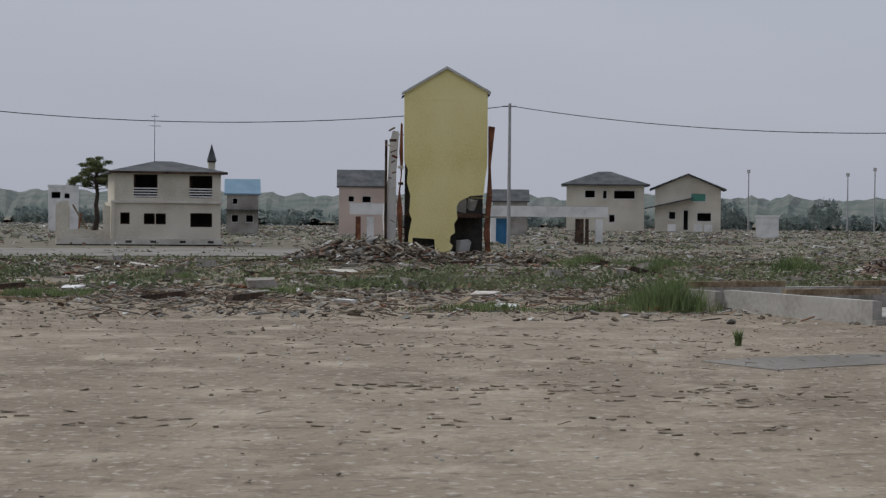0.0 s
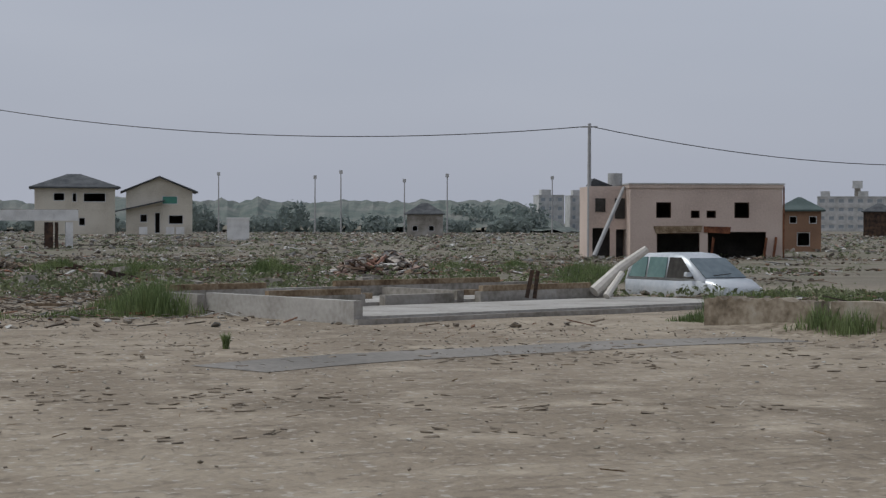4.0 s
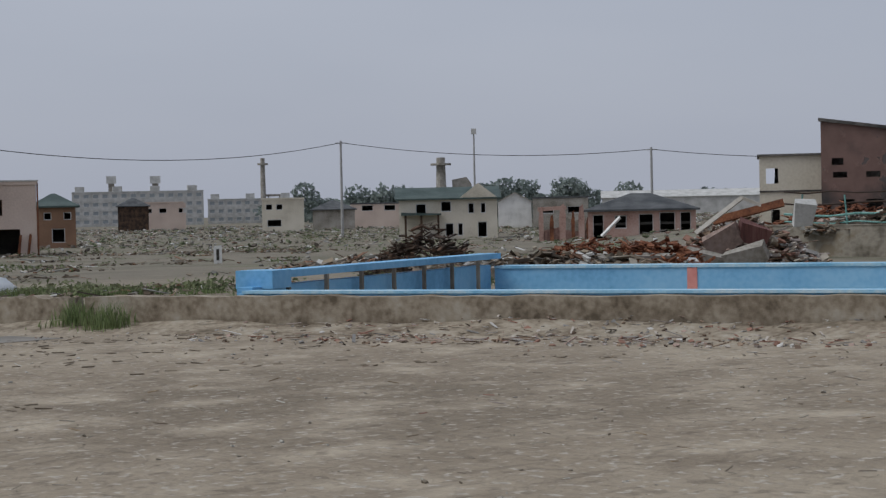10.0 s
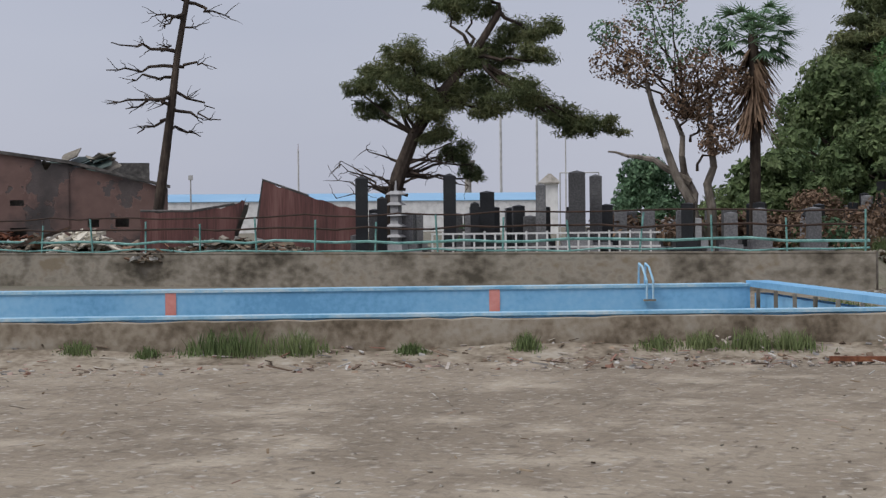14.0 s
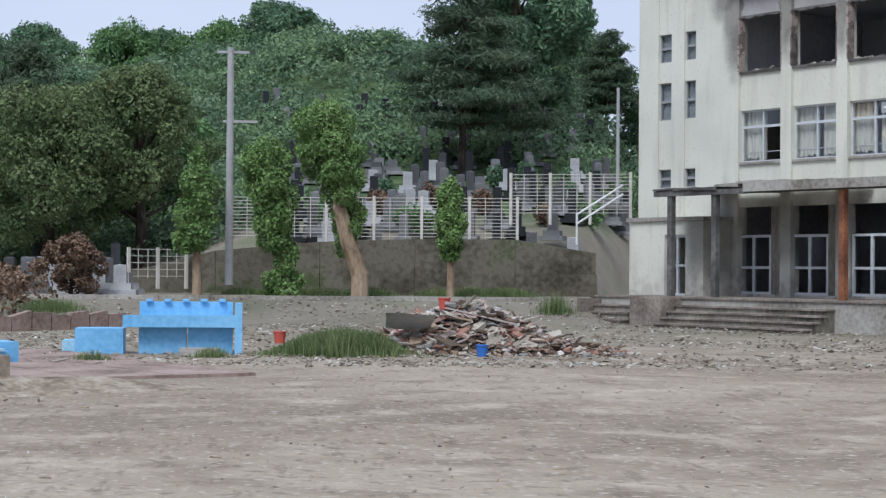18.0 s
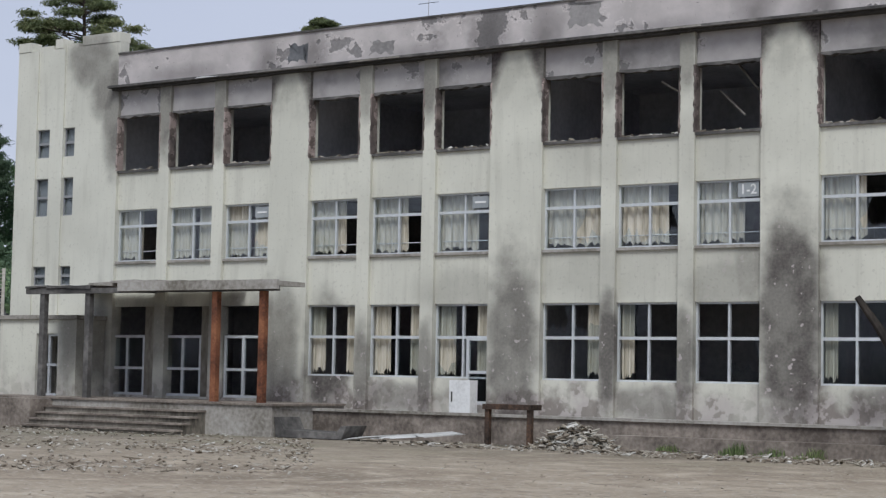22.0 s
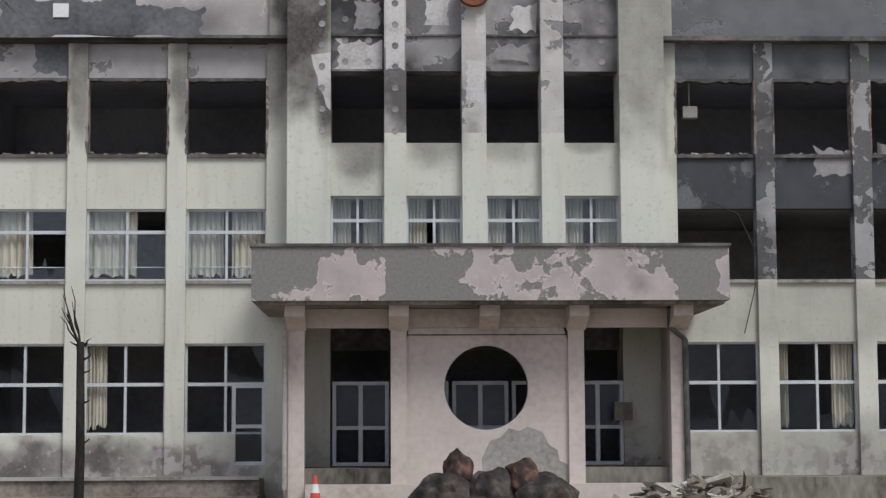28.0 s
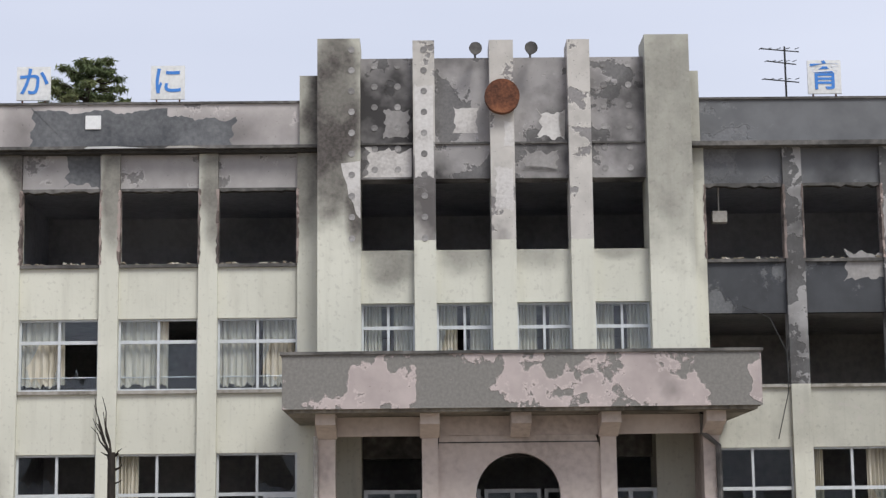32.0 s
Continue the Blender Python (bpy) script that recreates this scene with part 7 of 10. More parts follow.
HILL = "leafy green hillside tree"
kinds = [round_tree(11, 8.5, 8.0, M_LEAF_DARK, label=HILL, m=on_ground(81.6, 146), count=14000, size=0.15),
         round_tree(12, 7.5, 7.5, M_LEAF, label=HILL, m=on_ground(89.4, 143, 40), count=14000, size=0.15),
         round_tree(13, 9.0, 7.0, M_LEAF_DARK, label=HILL, m=on_ground(91.7, 145, 90), count=14000, size=0.15),
         layered_pine(14, 10, 7.5, on_ground(81.5, 118), count=4200, leaf=M_PINE_DARK)]
for k in kinds:
    tagged(k, group="hillside trees")
spots = [(79.2, 147, 1), (80.0, 143, 2), (81.3, 144, 1), (79.6, 150, 0), (84.2, 148, 1), (80.6, 148, 0), (82.6, 146, 2), (83.6, 143, 0), (85.2, 146, 2), (86.4, 143, 1), (87.6, 146, 0), (88.8, 144, 2), (90.0, 146, 1), (91.0, 144, 0), (92.2, 146, 2), (93.4, 143, 1), (94.6, 145, 0), (96.0, 146, 1), (97.4, 144, 2),
         (82.2, 112, 1), (81.8, 104, 1), (83.2, 100, 3), (84.6, 106, 0), (99.8, 128, 2), (101.6, 124, 3), (103.4, 128, 0), (101.0, 140, 1), (98.2, 134, 0), (84.2, 92, 1), (86.6, 96, 1)]
rng = random.Random(21)
for az, d, i in spots:
    p = polar(az, d)
    s = rng.uniform(0.62, 1.12) if d > 140 else rng.uniform(0.7, 1.0)
    copy_thing(kinds[i], Matrix.Translation((p.x, p.y, ground_z(p.x, p.y))) @ Euler((0, 0, rng.uniform(0, 6.28))).to_matrix().to_4x4() @ Matrix.Scale(s, 4))
# tall tree and broad pine beside the school
round_tree(31, 13.2, 9.0, M_LEAF_DARK, label="tall dense dark-green tree above the graveyard", m=on_ground(98.6, 112), count=20000, size=0.2, trunk=0.4, name="tall_tree", crown_from=0.2)
layered_pine(32, 11.5, 10.5, on_ground(97.0, 104), label="broad dark pine spreading over the graves", count=5200, leaf=M_PINE_DARK)
umbrella_pine(33, 104.5, 118, 26.4, 10.4, 3.9, "flat-topped pine behind the school roof")
layered_pine(34, 15.5, 9.0, on_ground(138.9, 92, 0, 6.1), label="pine crown showing above the school roof", count=6000)
umbrella_pine(35, 112.0, 105, 23.1, 3.4, 1.3, "pine top showing above the parapet")
umbrella_pine(46, 140.0, 88, 25.8, 5.0, 2.8, "pine crown showing between the roof signs")
layered_pine(36, 18.5, 5.0, on_ground(154.2, 85, 0, 5.6), label="pine top showing above the central block", count=2500)
layered_pine(37, 9.5, 8.0, on_ground(80.4, 112, 0, 0.5), label="dark pine at the edge of the hill", count=5000)
round_tree(38, 8.6, 8.0, M_LEAF_OLIVE, label="broad olive-green bushy tree at the foot of the hill", m=on_ground(83.9, 83), count=24000, size=0.11, trunk=0.3, crown_from=0.22)
round_tree(47, 9.6, 7.4, M_LEAF_OLIVE, label="broad olive-green bushy tree at the foot of the hill", m=on_ground(86.7, 85), count=24000, size=0.11, trunk=0.3, crown_from=0.32)
round_tree(48, 2.3, 2.4, M_BROWNLEAF, label="withered brown bush by the graveyard fence", m=on_ground(84.6, 71), count=6000, size=0.08, trunk=0.1, crown_from=0.08)
round_tree(39, 4.6, 5.0, M_LEAF_OLIVE, label="bushy tree at the foot of the hill", m=on_ground(80.8, 84), count=8000, size=0.17, trunk=0.25, crown_from=0.1)
round_tree(40, 6.0, 6.2, M_LEAF_DARK, label="rounded dark tree far behind the graves", m=on_ground(73.5, 130), count=9000, size=0.18, crown_from=0.05)

round_tree(41, 4.0, 6.0, M_LEAF_OLIVE, label="dark leafy tree behind the palm", m=on_ground(77.3, 84), count=12000, size=0.17, trunk=0.25, crown_from=0.08)
round_tree(42, 8.2, 7.0, M_LEAF_OLIVE, label="dark leafy tree at the hill's edge", m=on_ground(79.3, 98), count=14000, size=0.18, trunk=0.3, crown_from=0.15)
round_tree(43, 2.3, 3.4, M_BROWNLEAF, label="half-withered brown shrub behind the graves", m=on_ground(78.6, 74), count=3000, size=0.09, trunk=0.15, crown_from=0.1)
# creeper and scrub over the slope
g = np.random.default_rng(5)
blobs = []
for i in range(760):
    az, d = g.uniform(76.5, 103), g.uniform(86, 137)
    if az > 91 and d < 108:
        continue
    p = polar(az, d)
    blobs.append(((p.x, p.y, ground_z(p.x, p.y) + 0.3), (g.uniform(1.2, 2.6), g.uniform(1.2, 2.6), g.uniform(0.6, 1.5))))
tagged(part("hillside_scrub", leaves(blobs, 170000, 0.16, 6), M_LEAF_HILL), "green creeper and scrub covering the slope", "scrub", kind="stuff")
tagged(part("hillside_scrub", leaves([((c[0], c[1], c[2] + 0.25), r) for c, r in blobs if noise.noise((c[0] * 0.09, c[1] * 0.09, 2)) > 0.12], 60000, 0.15, 16), M_LEAF_HILL2), "bright green creeper patches on the slope", "scrub", kind="stuff")
blobs = []
for i in range(70):
    az, d = g.uniform(71.5, 83.5), g.uniform(62, 76)
    p = polar(az, d)
    blobs.append(((p.x, p.y, ground_z(p.x, p.y) + 0.5), (g.uniform(0.5, 1.1), g.uniform(0.5, 1.1), g.uniform(0.5, 1.0))))
tagged(part("withered_hedge", leaves(blobs, 9000, 0.13, 7), M_BROWNLEAF), "brown withered hedge along the graves", "hedge", kind="stuff")

# clipped trees with bare trunks in front of the retaining wall
def clipped_tree(seed, az, d, base, blobs, trunk_pts, r, label, leafy=1500):
    ob = thing("clipped_tree", facing(az, d, base), label, "tree", "clipped trees")
    part("trunk", Mesh().path(trunk_pts, r, r * 0.7, 9), M_PALETRUNK, ob)
    part("crown", leaves([((c[0] + r[0] * dx, c[1] + r[1] * dy, c[2] + r[2] * dz), (r[0] * 0.62, r[1] * 0.62, r[2] * 0.6)) for c, r in blobs for dx, dy, dz in ((0, 0, 0), (0.5, 0.1, 0.3), (-0.45, -0.2, 0.35), (0.2, -0.4, -0.4), (-0.3, 0.3, -0.35), (0.1, 0.0, 0.7))], int(leafy * 4.2), 0.08, seed), M_LEAF_BRIGHT, ob)


clipped_tree(51, 88.45, 72, 1.2, [((0, 0, 2.4), (0.85, 0.8, 1.1)), ((0.1, 0, 3.7), (0.7, 0.7, 1.0)), ((0.1, 0, 4.7), (0.4, 0.4, 0.7)), ((-0.4, 0, 1.7), (0.5, 0.5, 0.5))], [(0.1, 0, -0.5), (0.08, 0, 1), (0.1, 0, 3)], 0.2, "slim clipped tree with a pale trunk", 2600)
clipped_tree(52, 91.05, 69, 0.85, [((-0.5, 0, 4.7), (1.0, 0.9, 1.1)), ((-0.15, 0, 3.4), (0.9, 0.8, 1.1)), ((-0.2, 0, 2.4), (0.7, 0.7, 0.8)), ((0.3, 0, 1.4), (0.5, 0.5, 0.7)), ((0.2, 0, 0.4), (0.8, 0.7, 0.6))], [(0.5, 0, -0.3), (0.25, 0, 1.2), (0.0, 0, 2.6)], 0.25, "clipped tree with a leaning bare trunk", 4200)
clipped_tree(53, 93.2, 69, 0.85, [((-0.9, 0, 6.2), (1.2, 1.1, 1.1)), ((-0.6, 0, 5.2), (1.3, 1.1, 0.9)), ((-0.2, 0, 4.2), (0.9, 0.8, 0.8)), ((0.1, 0.4, 2.9), (0.7, 0.7, 0.8)), ((0.0, 0.4, 1.9), (0.4, 0.4, 0.5))], [(0.55, 0, -0.3), (0.55, 0, 0.8), (0.1, 0, 2.0), (-0.25, 0, 3.4), (-0.1, 0, 4.6)], 0.36, "clipped tree with a thick crooked trunk", 4600)
clipped_tree(54, 96.55, 69, 0.85, [((0, 0, 2.6), (0.6, 0.6, 0.9)), ((-0.05, 0, 3.6), (0.5, 0.5, 0.8)), ((0, 0, 1.8), (0.45, 0.45, 0.5))], [(0, 0, -0.2), (0.02, 0, 1), (0, 0, 2.8)], 0.16, "small clipped tree with a straight trunk", 2000)

# dead tree, leaning pine, withered tree and palm behind the pool wall
dead = thing("dead_tree", facing(57.95, 67.6, 1.0), "tall dead leaning tree with bare broken branches", "tree")
spine = [Vector((-0.35, 0, -0.2)), Vector((-0.02, 0, 1.8)), Vector((0.28, 0, 4.0)), Vector((0.5, 0, 5.6)), Vector((0.72, 0, 7.4)), Vector((1.1, 0, 9.5)), Vector((1.5, 0, 11.8))]
part("trunk", Mesh().path(spine, 0.22, 0.08, 10), M_TRUNK, dead)
rng = random.Random(61)
for i in range(22):
    t = min(0.99, 0.42 + 0.57 * i / 22 + rng.uniform(-0.03, 0.03))
    f = t * (len(spine) - 1)
    j = min(int(f), len(spine) - 2)
    p = spine[j].lerp(spine[j + 1], f - j)
    side = -1 if i % 3 else 1
    ln = rng.uniform(0.5, 2.6) * (0.7 if side > 0 else 1)
    q = p + Vector((side * ln, rng.uniform(-0.9, 0.9), rng.uniform(-0.75, 0.4)))
    k = Mesh()
    pts = wander(p, q, 6, 0.3, rng)
    k.path(pts, 0.075, 0.02, 5)
    for s in range(5):
        o = pts[rng.randint(2, 5)]
        e = o + Vector((side * rng.uniform(0.1, 0.7), rng.uniform(-0.3, 0.3), rng.uniform(-0.35, 0.5)))
        k.path(wander(o, e, 3, 0.08, rng), 0.026, 0.009, 4)
    part("branch", k, M_TRUNK, dead)

pine = thing("leaning_pine", facing(65.0, 64, 1.0), "leaning dark green pine with windswept crown", "tree")
trunk_line = [Vector((-0.1, 0, -0.2)), Vector((0.2, 0, 1.4)), Vector((0.55, 0, 2.8)), Vector((1.1, 0, 4.2)), Vector((2.0, 0, 5.6)), Vector((3.2, 0, 7.0)), Vector((4.2, 0, 8.6))]
tk = Mesh().path(trunk_line, 0.34, 0.12, 10)
part("trunk", tk, M_TRUNK, pine)
rng = random.Random(62)
pads = [(0.0, 6.6, 1.0), (0.7, 7.1, 0.9), (-0.7, 5.9, 0.8), (-0.2, 5.2, 0.8), (0.9, 6.0, 1.0), (1.9, 6.5, 1.0), (1.4, 5.1, 0.9), (2.4, 5.5, 1.0), (3.4, 6.0, 1.1), (2.9, 6.9, 0.9), (4.1, 7.1, 1.0), (4.8, 7.9, 1.0), (5.7, 7.9, 0.8), (5.5, 7.0, 0.7), (3.2, 8.8, 1.0), (3.9, 9.4, 0.9), (2.3, 9.0, 0.7), (4.0, 5.2, 0.9), (4.8, 5.7, 1.0), (5.8, 5.4, 1.0), (6.5, 4.8, 0.9), (7.2, 4.5, 0.8), (8.0, 4.5, 0.55), (2.6, 3.6, 0.7), (3.1, 2.9, 0.5), (2.0, 4.2, 0.8)]
for x, z, r in pads:
    near = min(trunk_line, key=lambda v: (v.x - x) ** 2 + (v.z - z + 0.8) ** 2)
    c = Vector((x, rng.uniform(-1.1, 1.1), z))
    b = part("branch", Mesh().path(wander(near, c - Vector((0, 0, 0.2)), 5, 0.2, rng), 0.09, 0.025, 5), M_TRUNK, pine)
    part("needles", leaves([(c + Vector((rng.uniform(-0.8, 0.8) * r, rng.uniform(-0.5, 0.5) * r, rng.uniform(-0.35, 0.35) * r)), (r * rng.uniform(0.25, 0.45), r * 0.35, r * rng.uniform(0.14, 0.26))) for _ in range(7)] + [(c, (r * 0.8, r * 0.8, r * 0.3)), (c + Vector((rng.uniform(-0.4, 0.4), 0, 0.25)), (r * 0.6, r * 0.6, r * 0.4)), (c + Vector((rng.uniform(-0.6, 0.6), 0, -0.2)), (r * 0.7, r * 0.6, r * 0.25))], int(2600 * r), 0.115, int(x * 100 + z * 10) % 999 + 70, 0.3, 0.17), M_PINE, b)
for i in range(14):
    o = Vector((rng.uniform(0.2, 1.0), 0, rng.uniform(2.0, 3.6)))
    e = o + Vector((rng.choice((-1, -1, 1)) * rng.uniform(0.8, 2.4), rng.uniform(-0.5, 0.5), rng.uniform(-0.6, 1.2)))
    k = Mesh()
    pts = wander(o, e, 5, 0.25, rng)
    k.path(pts, 0.06, 0.012, 5)
    for s in range(5):
        a = pts[rng.randint(2, 5)]
        k.path(wander(a, a + Vector((rng.uniform(-0.6, 0.6), 0, rng.uniform(-0.5, 0.6))), 3, 0.1, rng), 0.02, 0.007, 4)
    part("bare_branch", k, M_TRUNK, pine)

wither = thing("withered_tree", facing(75.2, 62, 1.0), "half-withered tree with rust-brown leaves and pale trunks", "tree")
rng = random.Random(63)
wk = Mesh()
for a, b in (((0, 0, 0), (-1.0, 0, 4.6)), ((0.3, 0.2, 0), (0.2, 0, 5.2)), ((-0.1, -0.2, 0), (-2.0, 0, 6.0))):
    wk.path(wander(a, b, 7, 0.25, rng), 0.2, 0.07, 8)
wk.path(wander((-0.5, 0, 2.4), (-1.7, 0, 3.2), 4, 0.1, rng), 0.15, 0.1, 7)
wk.path(wander((-1.7, 0, 3.2), (-3.3, 0, 3.5), 6, 0.15, rng), 0.1, 0.03, 6)
part("trunk", wk, M_GREYBARK, wither)
pads = [(-2.6, 7.4, 1.0), (-1.6, 8.0, 1.1), (-3.2, 6.6, 0.8), (-2.2, 6.3, 0.9), (-1.0, 6.9, 1.1), (-0.2, 6.2, 1.0), (-0.6, 5.2, 0.9), (0.2, 4.8, 0.9), (-1.2, 9.0, 1.0), (-2.2, 9.2, 0.9), (0.3, 7.4, 0.9), (0.8, 5.8, 0.8), (0.4, 3.8, 0.7), (-3.4, 7.6, 0.6)]
for n_, (x, z, r) in enumerate(pads):
    c = Vector((x, rng.uniform(-0.9, 0.9), z))
    b = part("branch", Mesh().path(wander((-0.6 + rng.uniform(-0.4, 0.4), 0, min(z - 1, 4.6)), c, 5, 0.25, rng), 0.06, 0.015, 5), M_TRUNK, wither)
    part("leaves", leaves([(c, (r, r, r * 0.8))], int((420 if z > 6.5 else 900) * r), 0.075, 90 + n_), M_BROWNLEAF if n_ % 3 != 1 or z < 5 else M_LEAF_DARK, b)

palm = thing("palm_tree", facing(76.72, 62, 1.0), "fan palm with a skirt of dead brown fronds", "tree")
part("trunk", Mesh().path([(0, 0, -0.2), (0.05, 0, 3.5), (0.0, 0, 7.4)], 0.2, 0.17, 10), M_TRUNK, palm)
rng = random.Random(64)
for i in range(64):
    a, up = rng.uniform(0, 6.28), rng.uniform(-0.5, 1.0)
    o = Vector((0, 0, 7.3 + rng.uniform(-0.3, 0.3)))
    d = Vector((math.cos(a), math.sin(a), up)).normalized()
    tip = o + d * rng.uniform(0.8, 1.25)
    k = Mesh().path([o, tip], 0.02, 0.012, 4)
    side = d.cross(Vector((0, 0, 1))).normalized()
    upv = side.cross(d)
    for j in range(11):
        f = (j - 5) / 5 * 1.25
        v = (d * math.cos(f) + side * math.sin(f)).normalized()
        e = tip + v * 0.75 - Vector((0, 0, 0.16 * abs(f) + 0.08))
        w = v.cross(upv).normalized() * 0.055
        k.add([tip - w, tip + w, e + Vector((0, 0, -0.06))], [(0, 1, 2)])
    part("frond", k, M_LEAF_DARK, palm)
for i in range(80):
    a, z = rng.uniform(0, 6.28), rng.uniform(4.6, 7.1)
    o = Vector((0.15 * math.cos(a), 0.15 * math.sin(a), z))
    k = Mesh()
    for j in range(5):
        e = o + Vector((math.cos(a + rng.uniform(-0.5, 0.5)) * rng.uniform(0.3, 0.95), math.sin(a + rng.uniform(-0.5, 0.5)) * rng.uniform(0.3, 0.95), -rng.uniform(0.6, 1.3)))
        w = Vector((-math.sin(a), math.cos(a), 0)) * 0.06
        k.add([o - w, o + w, e + w * 0.3, e - w * 0.3], [(0, 1, 2, 3)])
    part("dead_frond", k, M_BROWNLEAF, palm)


# ---- graveyard ----
def gravestone(h, w, mat, name="gravestone"):
    ob = thing(name, Matrix.Identity(4), "upright granite gravestone on a stepped base", "gravestone", "gravestones")
    part("base_step", Mesh().box(-w * 1.3, w * 1.3, -w * 1.3, w * 1.3, 0, 0.2), mat, ob)
    part("plinth", Mesh().box(-w * 0.9, w * 0.9, -w * 0.9, w * 0.9, 0.2, 0.45), mat, ob)
    k = Mesh().box(-w * 0.5, w * 0.5, -w * 0.5, w * 0.5, 0.45, h * 0.97)
    k.add([(-w * 0.5, -w * 0.5, h * 0.97), (w * 0.5, -w * 0.5, h * 0.97), (w * 0.5, w * 0.5, h * 0.97), (-w * 0.5, w * 0.5, h * 0.97), (0, 0, h)], [(0, 1, 4), (1, 2, 4), (2, 3, 4), (3, 0, 4)])
    part("shaft", k, mat, ob)
    return ob


stones = [gravestone(1.5, 0.42, M_STONE), gravestone(1.2, 0.5, M_STONE_PALE), gravestone(1.7, 0.4, M_STONE_DARK), gravestone(0.9, 0.55, M_STONE)]
rng = random.Random(71)
first = True
placed = []
for i in range(345):
    if i < 205:
        az, d = rng.uniform(90.5, 102.2), 79 + 40 * rng.random() ** 1.3
    elif i < 250:
        az, d = rng.uniform(79.5, 87), rng.uniform(72, 86)
    else:
        az = rng.uniform(62, 79)
        d = 53.6 / math.sin(radians(az)) + rng.uniform(2.5, 13)
    if i < 205 and az > 101 and d < 90:
        d += 14
    m = on_ground(az, d, -az + rng.uniform(-12, 12))
    if any((m.translation - p).length < 0.9 for p in placed):
        continue
    placed.append(m.translation.copy())
    kind = stones[rng.choices((0, 1, 2, 3), (6, 2, 4, 3))[0]]
    s = rng.uniform(0.75, 1.25)
    if kind.get("used") is None:
        kind.matrix_world = m
        kind["used"] = 1
    else:
        copy_thing(kind, m)
for kind in stones:
    del kind["used"]
for ob in bpy.data.objects:
    if "used" in ob:
        del ob["used"]

# tall named monuments by the railing
for az, d, h, w, mat, lab in ((64.3, 60, 3.5, 0.42, M_STONE_DARK, "tall black granite grave pillar"), (64.95, 61, 2.8, 0.34, M_STONE_DARK, "black granite grave pillar"), (67.1, 60, 3.5, 0.42, M_STONE_DARK, "tall black granite grave pillar"),
                              (70.0, 60, 2.5, 0.34, M_STONE, "grey granite grave pillar"), (71.15, 60, 2.7, 0.56, M_STONE, "broad grey granite monument"), (71.75, 61, 2.5, 0.42, M_STONE, "leaning grey stone slab"), (67.9, 60, 2.4, 0.3, M_STONE_DARK, "narrow dark grave pillar"), (68.3, 62, 2.0, 0.5, M_STONE_DARK, "low dark granite gravestone")):
    ob = gravestone(h, w, mat, "grave_monument")
    tagged(ob, lab)
    ob.matrix_world = on_ground(az, d, -az, 0.2)
pag = thing("stone_pagoda", on_ground(65.4, 63.5, 0) @ Matrix.Scale(0.9, 4), "small pale stone pagoda with stacked roofs", "pagoda")
for i in range(5):
    z = 0.4 + i * 0.42
    part("tier", Mesh().box(-0.17, 0.17, -0.17, 0.17, z, z + 0.28), M_STONE_PALE, pag)
    part("tier_roof", Mesh().add([(-0.36 + 0.03 * i, -0.36, z + 0.28), (0.36 - 0.03 * i, -0.36, z + 0.28), (0.36 - 0.03 * i, 0.36, z + 0.28), (-0.36 + 0.03 * i, 0.36, z + 0.28), (-0.15, -0.15, z + 0.42), (0.15, -0.15, z + 0.42), (0.15, 0.15, z + 0.42), (-0.15, 0.15, z + 0.42)], [(3, 2, 1, 0), (4, 5, 6, 7), (0, 1, 5, 4), (1, 2, 6, 5), (2, 3, 7, 6), (3, 0, 4, 7)]), M_STONE_PALE, pag)
part("base", Mesh().box(-0.45, 0.45, -0.45, 0.45, 0, 0.4), M_STONE_PALE, pag)
part("finial", Mesh().tube((0, 0, 2.5), (0, 0, 2.9), 0.06, 0.03, 8), M_STONE_PALE, pag)

g = np.random.default_rng(15)
for i in range(26):
    az, d = (g.uniform(92, 101), g.uniform(79, 104)) if i < 14 else (g.uniform(66, 80), g.uniform(61, 70))
    bl = [((g.uniform(-0.5, 0.5), g.uniform(-0.4, 0.4), g.uniform(0.2, 0.9)), (g.uniform(0.3, 0.7), g.uniform(0.3, 0.6), g.uniform(0.3, 0.6))) for _ in range(5)]
    ob = part("bush", leaves(bl, 900, 0.1, 300 + i), (M_LEAF_DARK, M_LEAF, M_BROWNLEAF)[i % 3])
    ob.matrix_world = on_ground(az, d)
    tagged(ob, "small withered brown bush among the graves" if i % 3 == 2 else "small green bush among the graves", "bush", "graveyard bushes")

# ---- foot of the hill: kerb, retaining wall, fences, pole ----
def straight(a, b):
    """A frame at a whose x axis runs to b, and the length."""
    d = (b - a)
    n = Vector((d.x, d.y, 0)).normalized()
    return Matrix(((n.x, -n.y, 0, a.x), (n.y, n.x, 0, a.y), (0, 0, 1, 0), (0, 0, 0, 1))), Vector((d.x, d.y, 0)).length


m, ln = straight(polar(81, 68.2), polar(100.2, 67.6))
kerb = thing("terrace_kerb", m, "long pale concrete kerb along the terrace", "kerb")
for i in range(12):
    part("kerb_stone", Mesh().box(i * ln / 12 + 0.01, (i + 1) * ln / 12 - 0.01, -0.25, 0.15, -0.1, 0.87), M_CONC, kerb)
M_MOSS = surface("mossy_dark_concrete", [(0.05, 0.045, 0.032), (0.10, 0.088, 0.065), (0.15, 0.135, 0.105), (0.07, 0.085, 0.04)], 0.95, 0.4, 5, 0.5)
m, ln = straight(polar(86.2, 76.6), polar(101.2, 75.4))
rw = thing("hill_retaining_wall", m, "dark mossy retaining wall below the graveyard", "wall")
cuts = [0, 0.2, 0.42, 0.62, 0.83, 1]
tops_ = [1.6, 2.6, 3.0, 3.15, 3.15, 2.6]
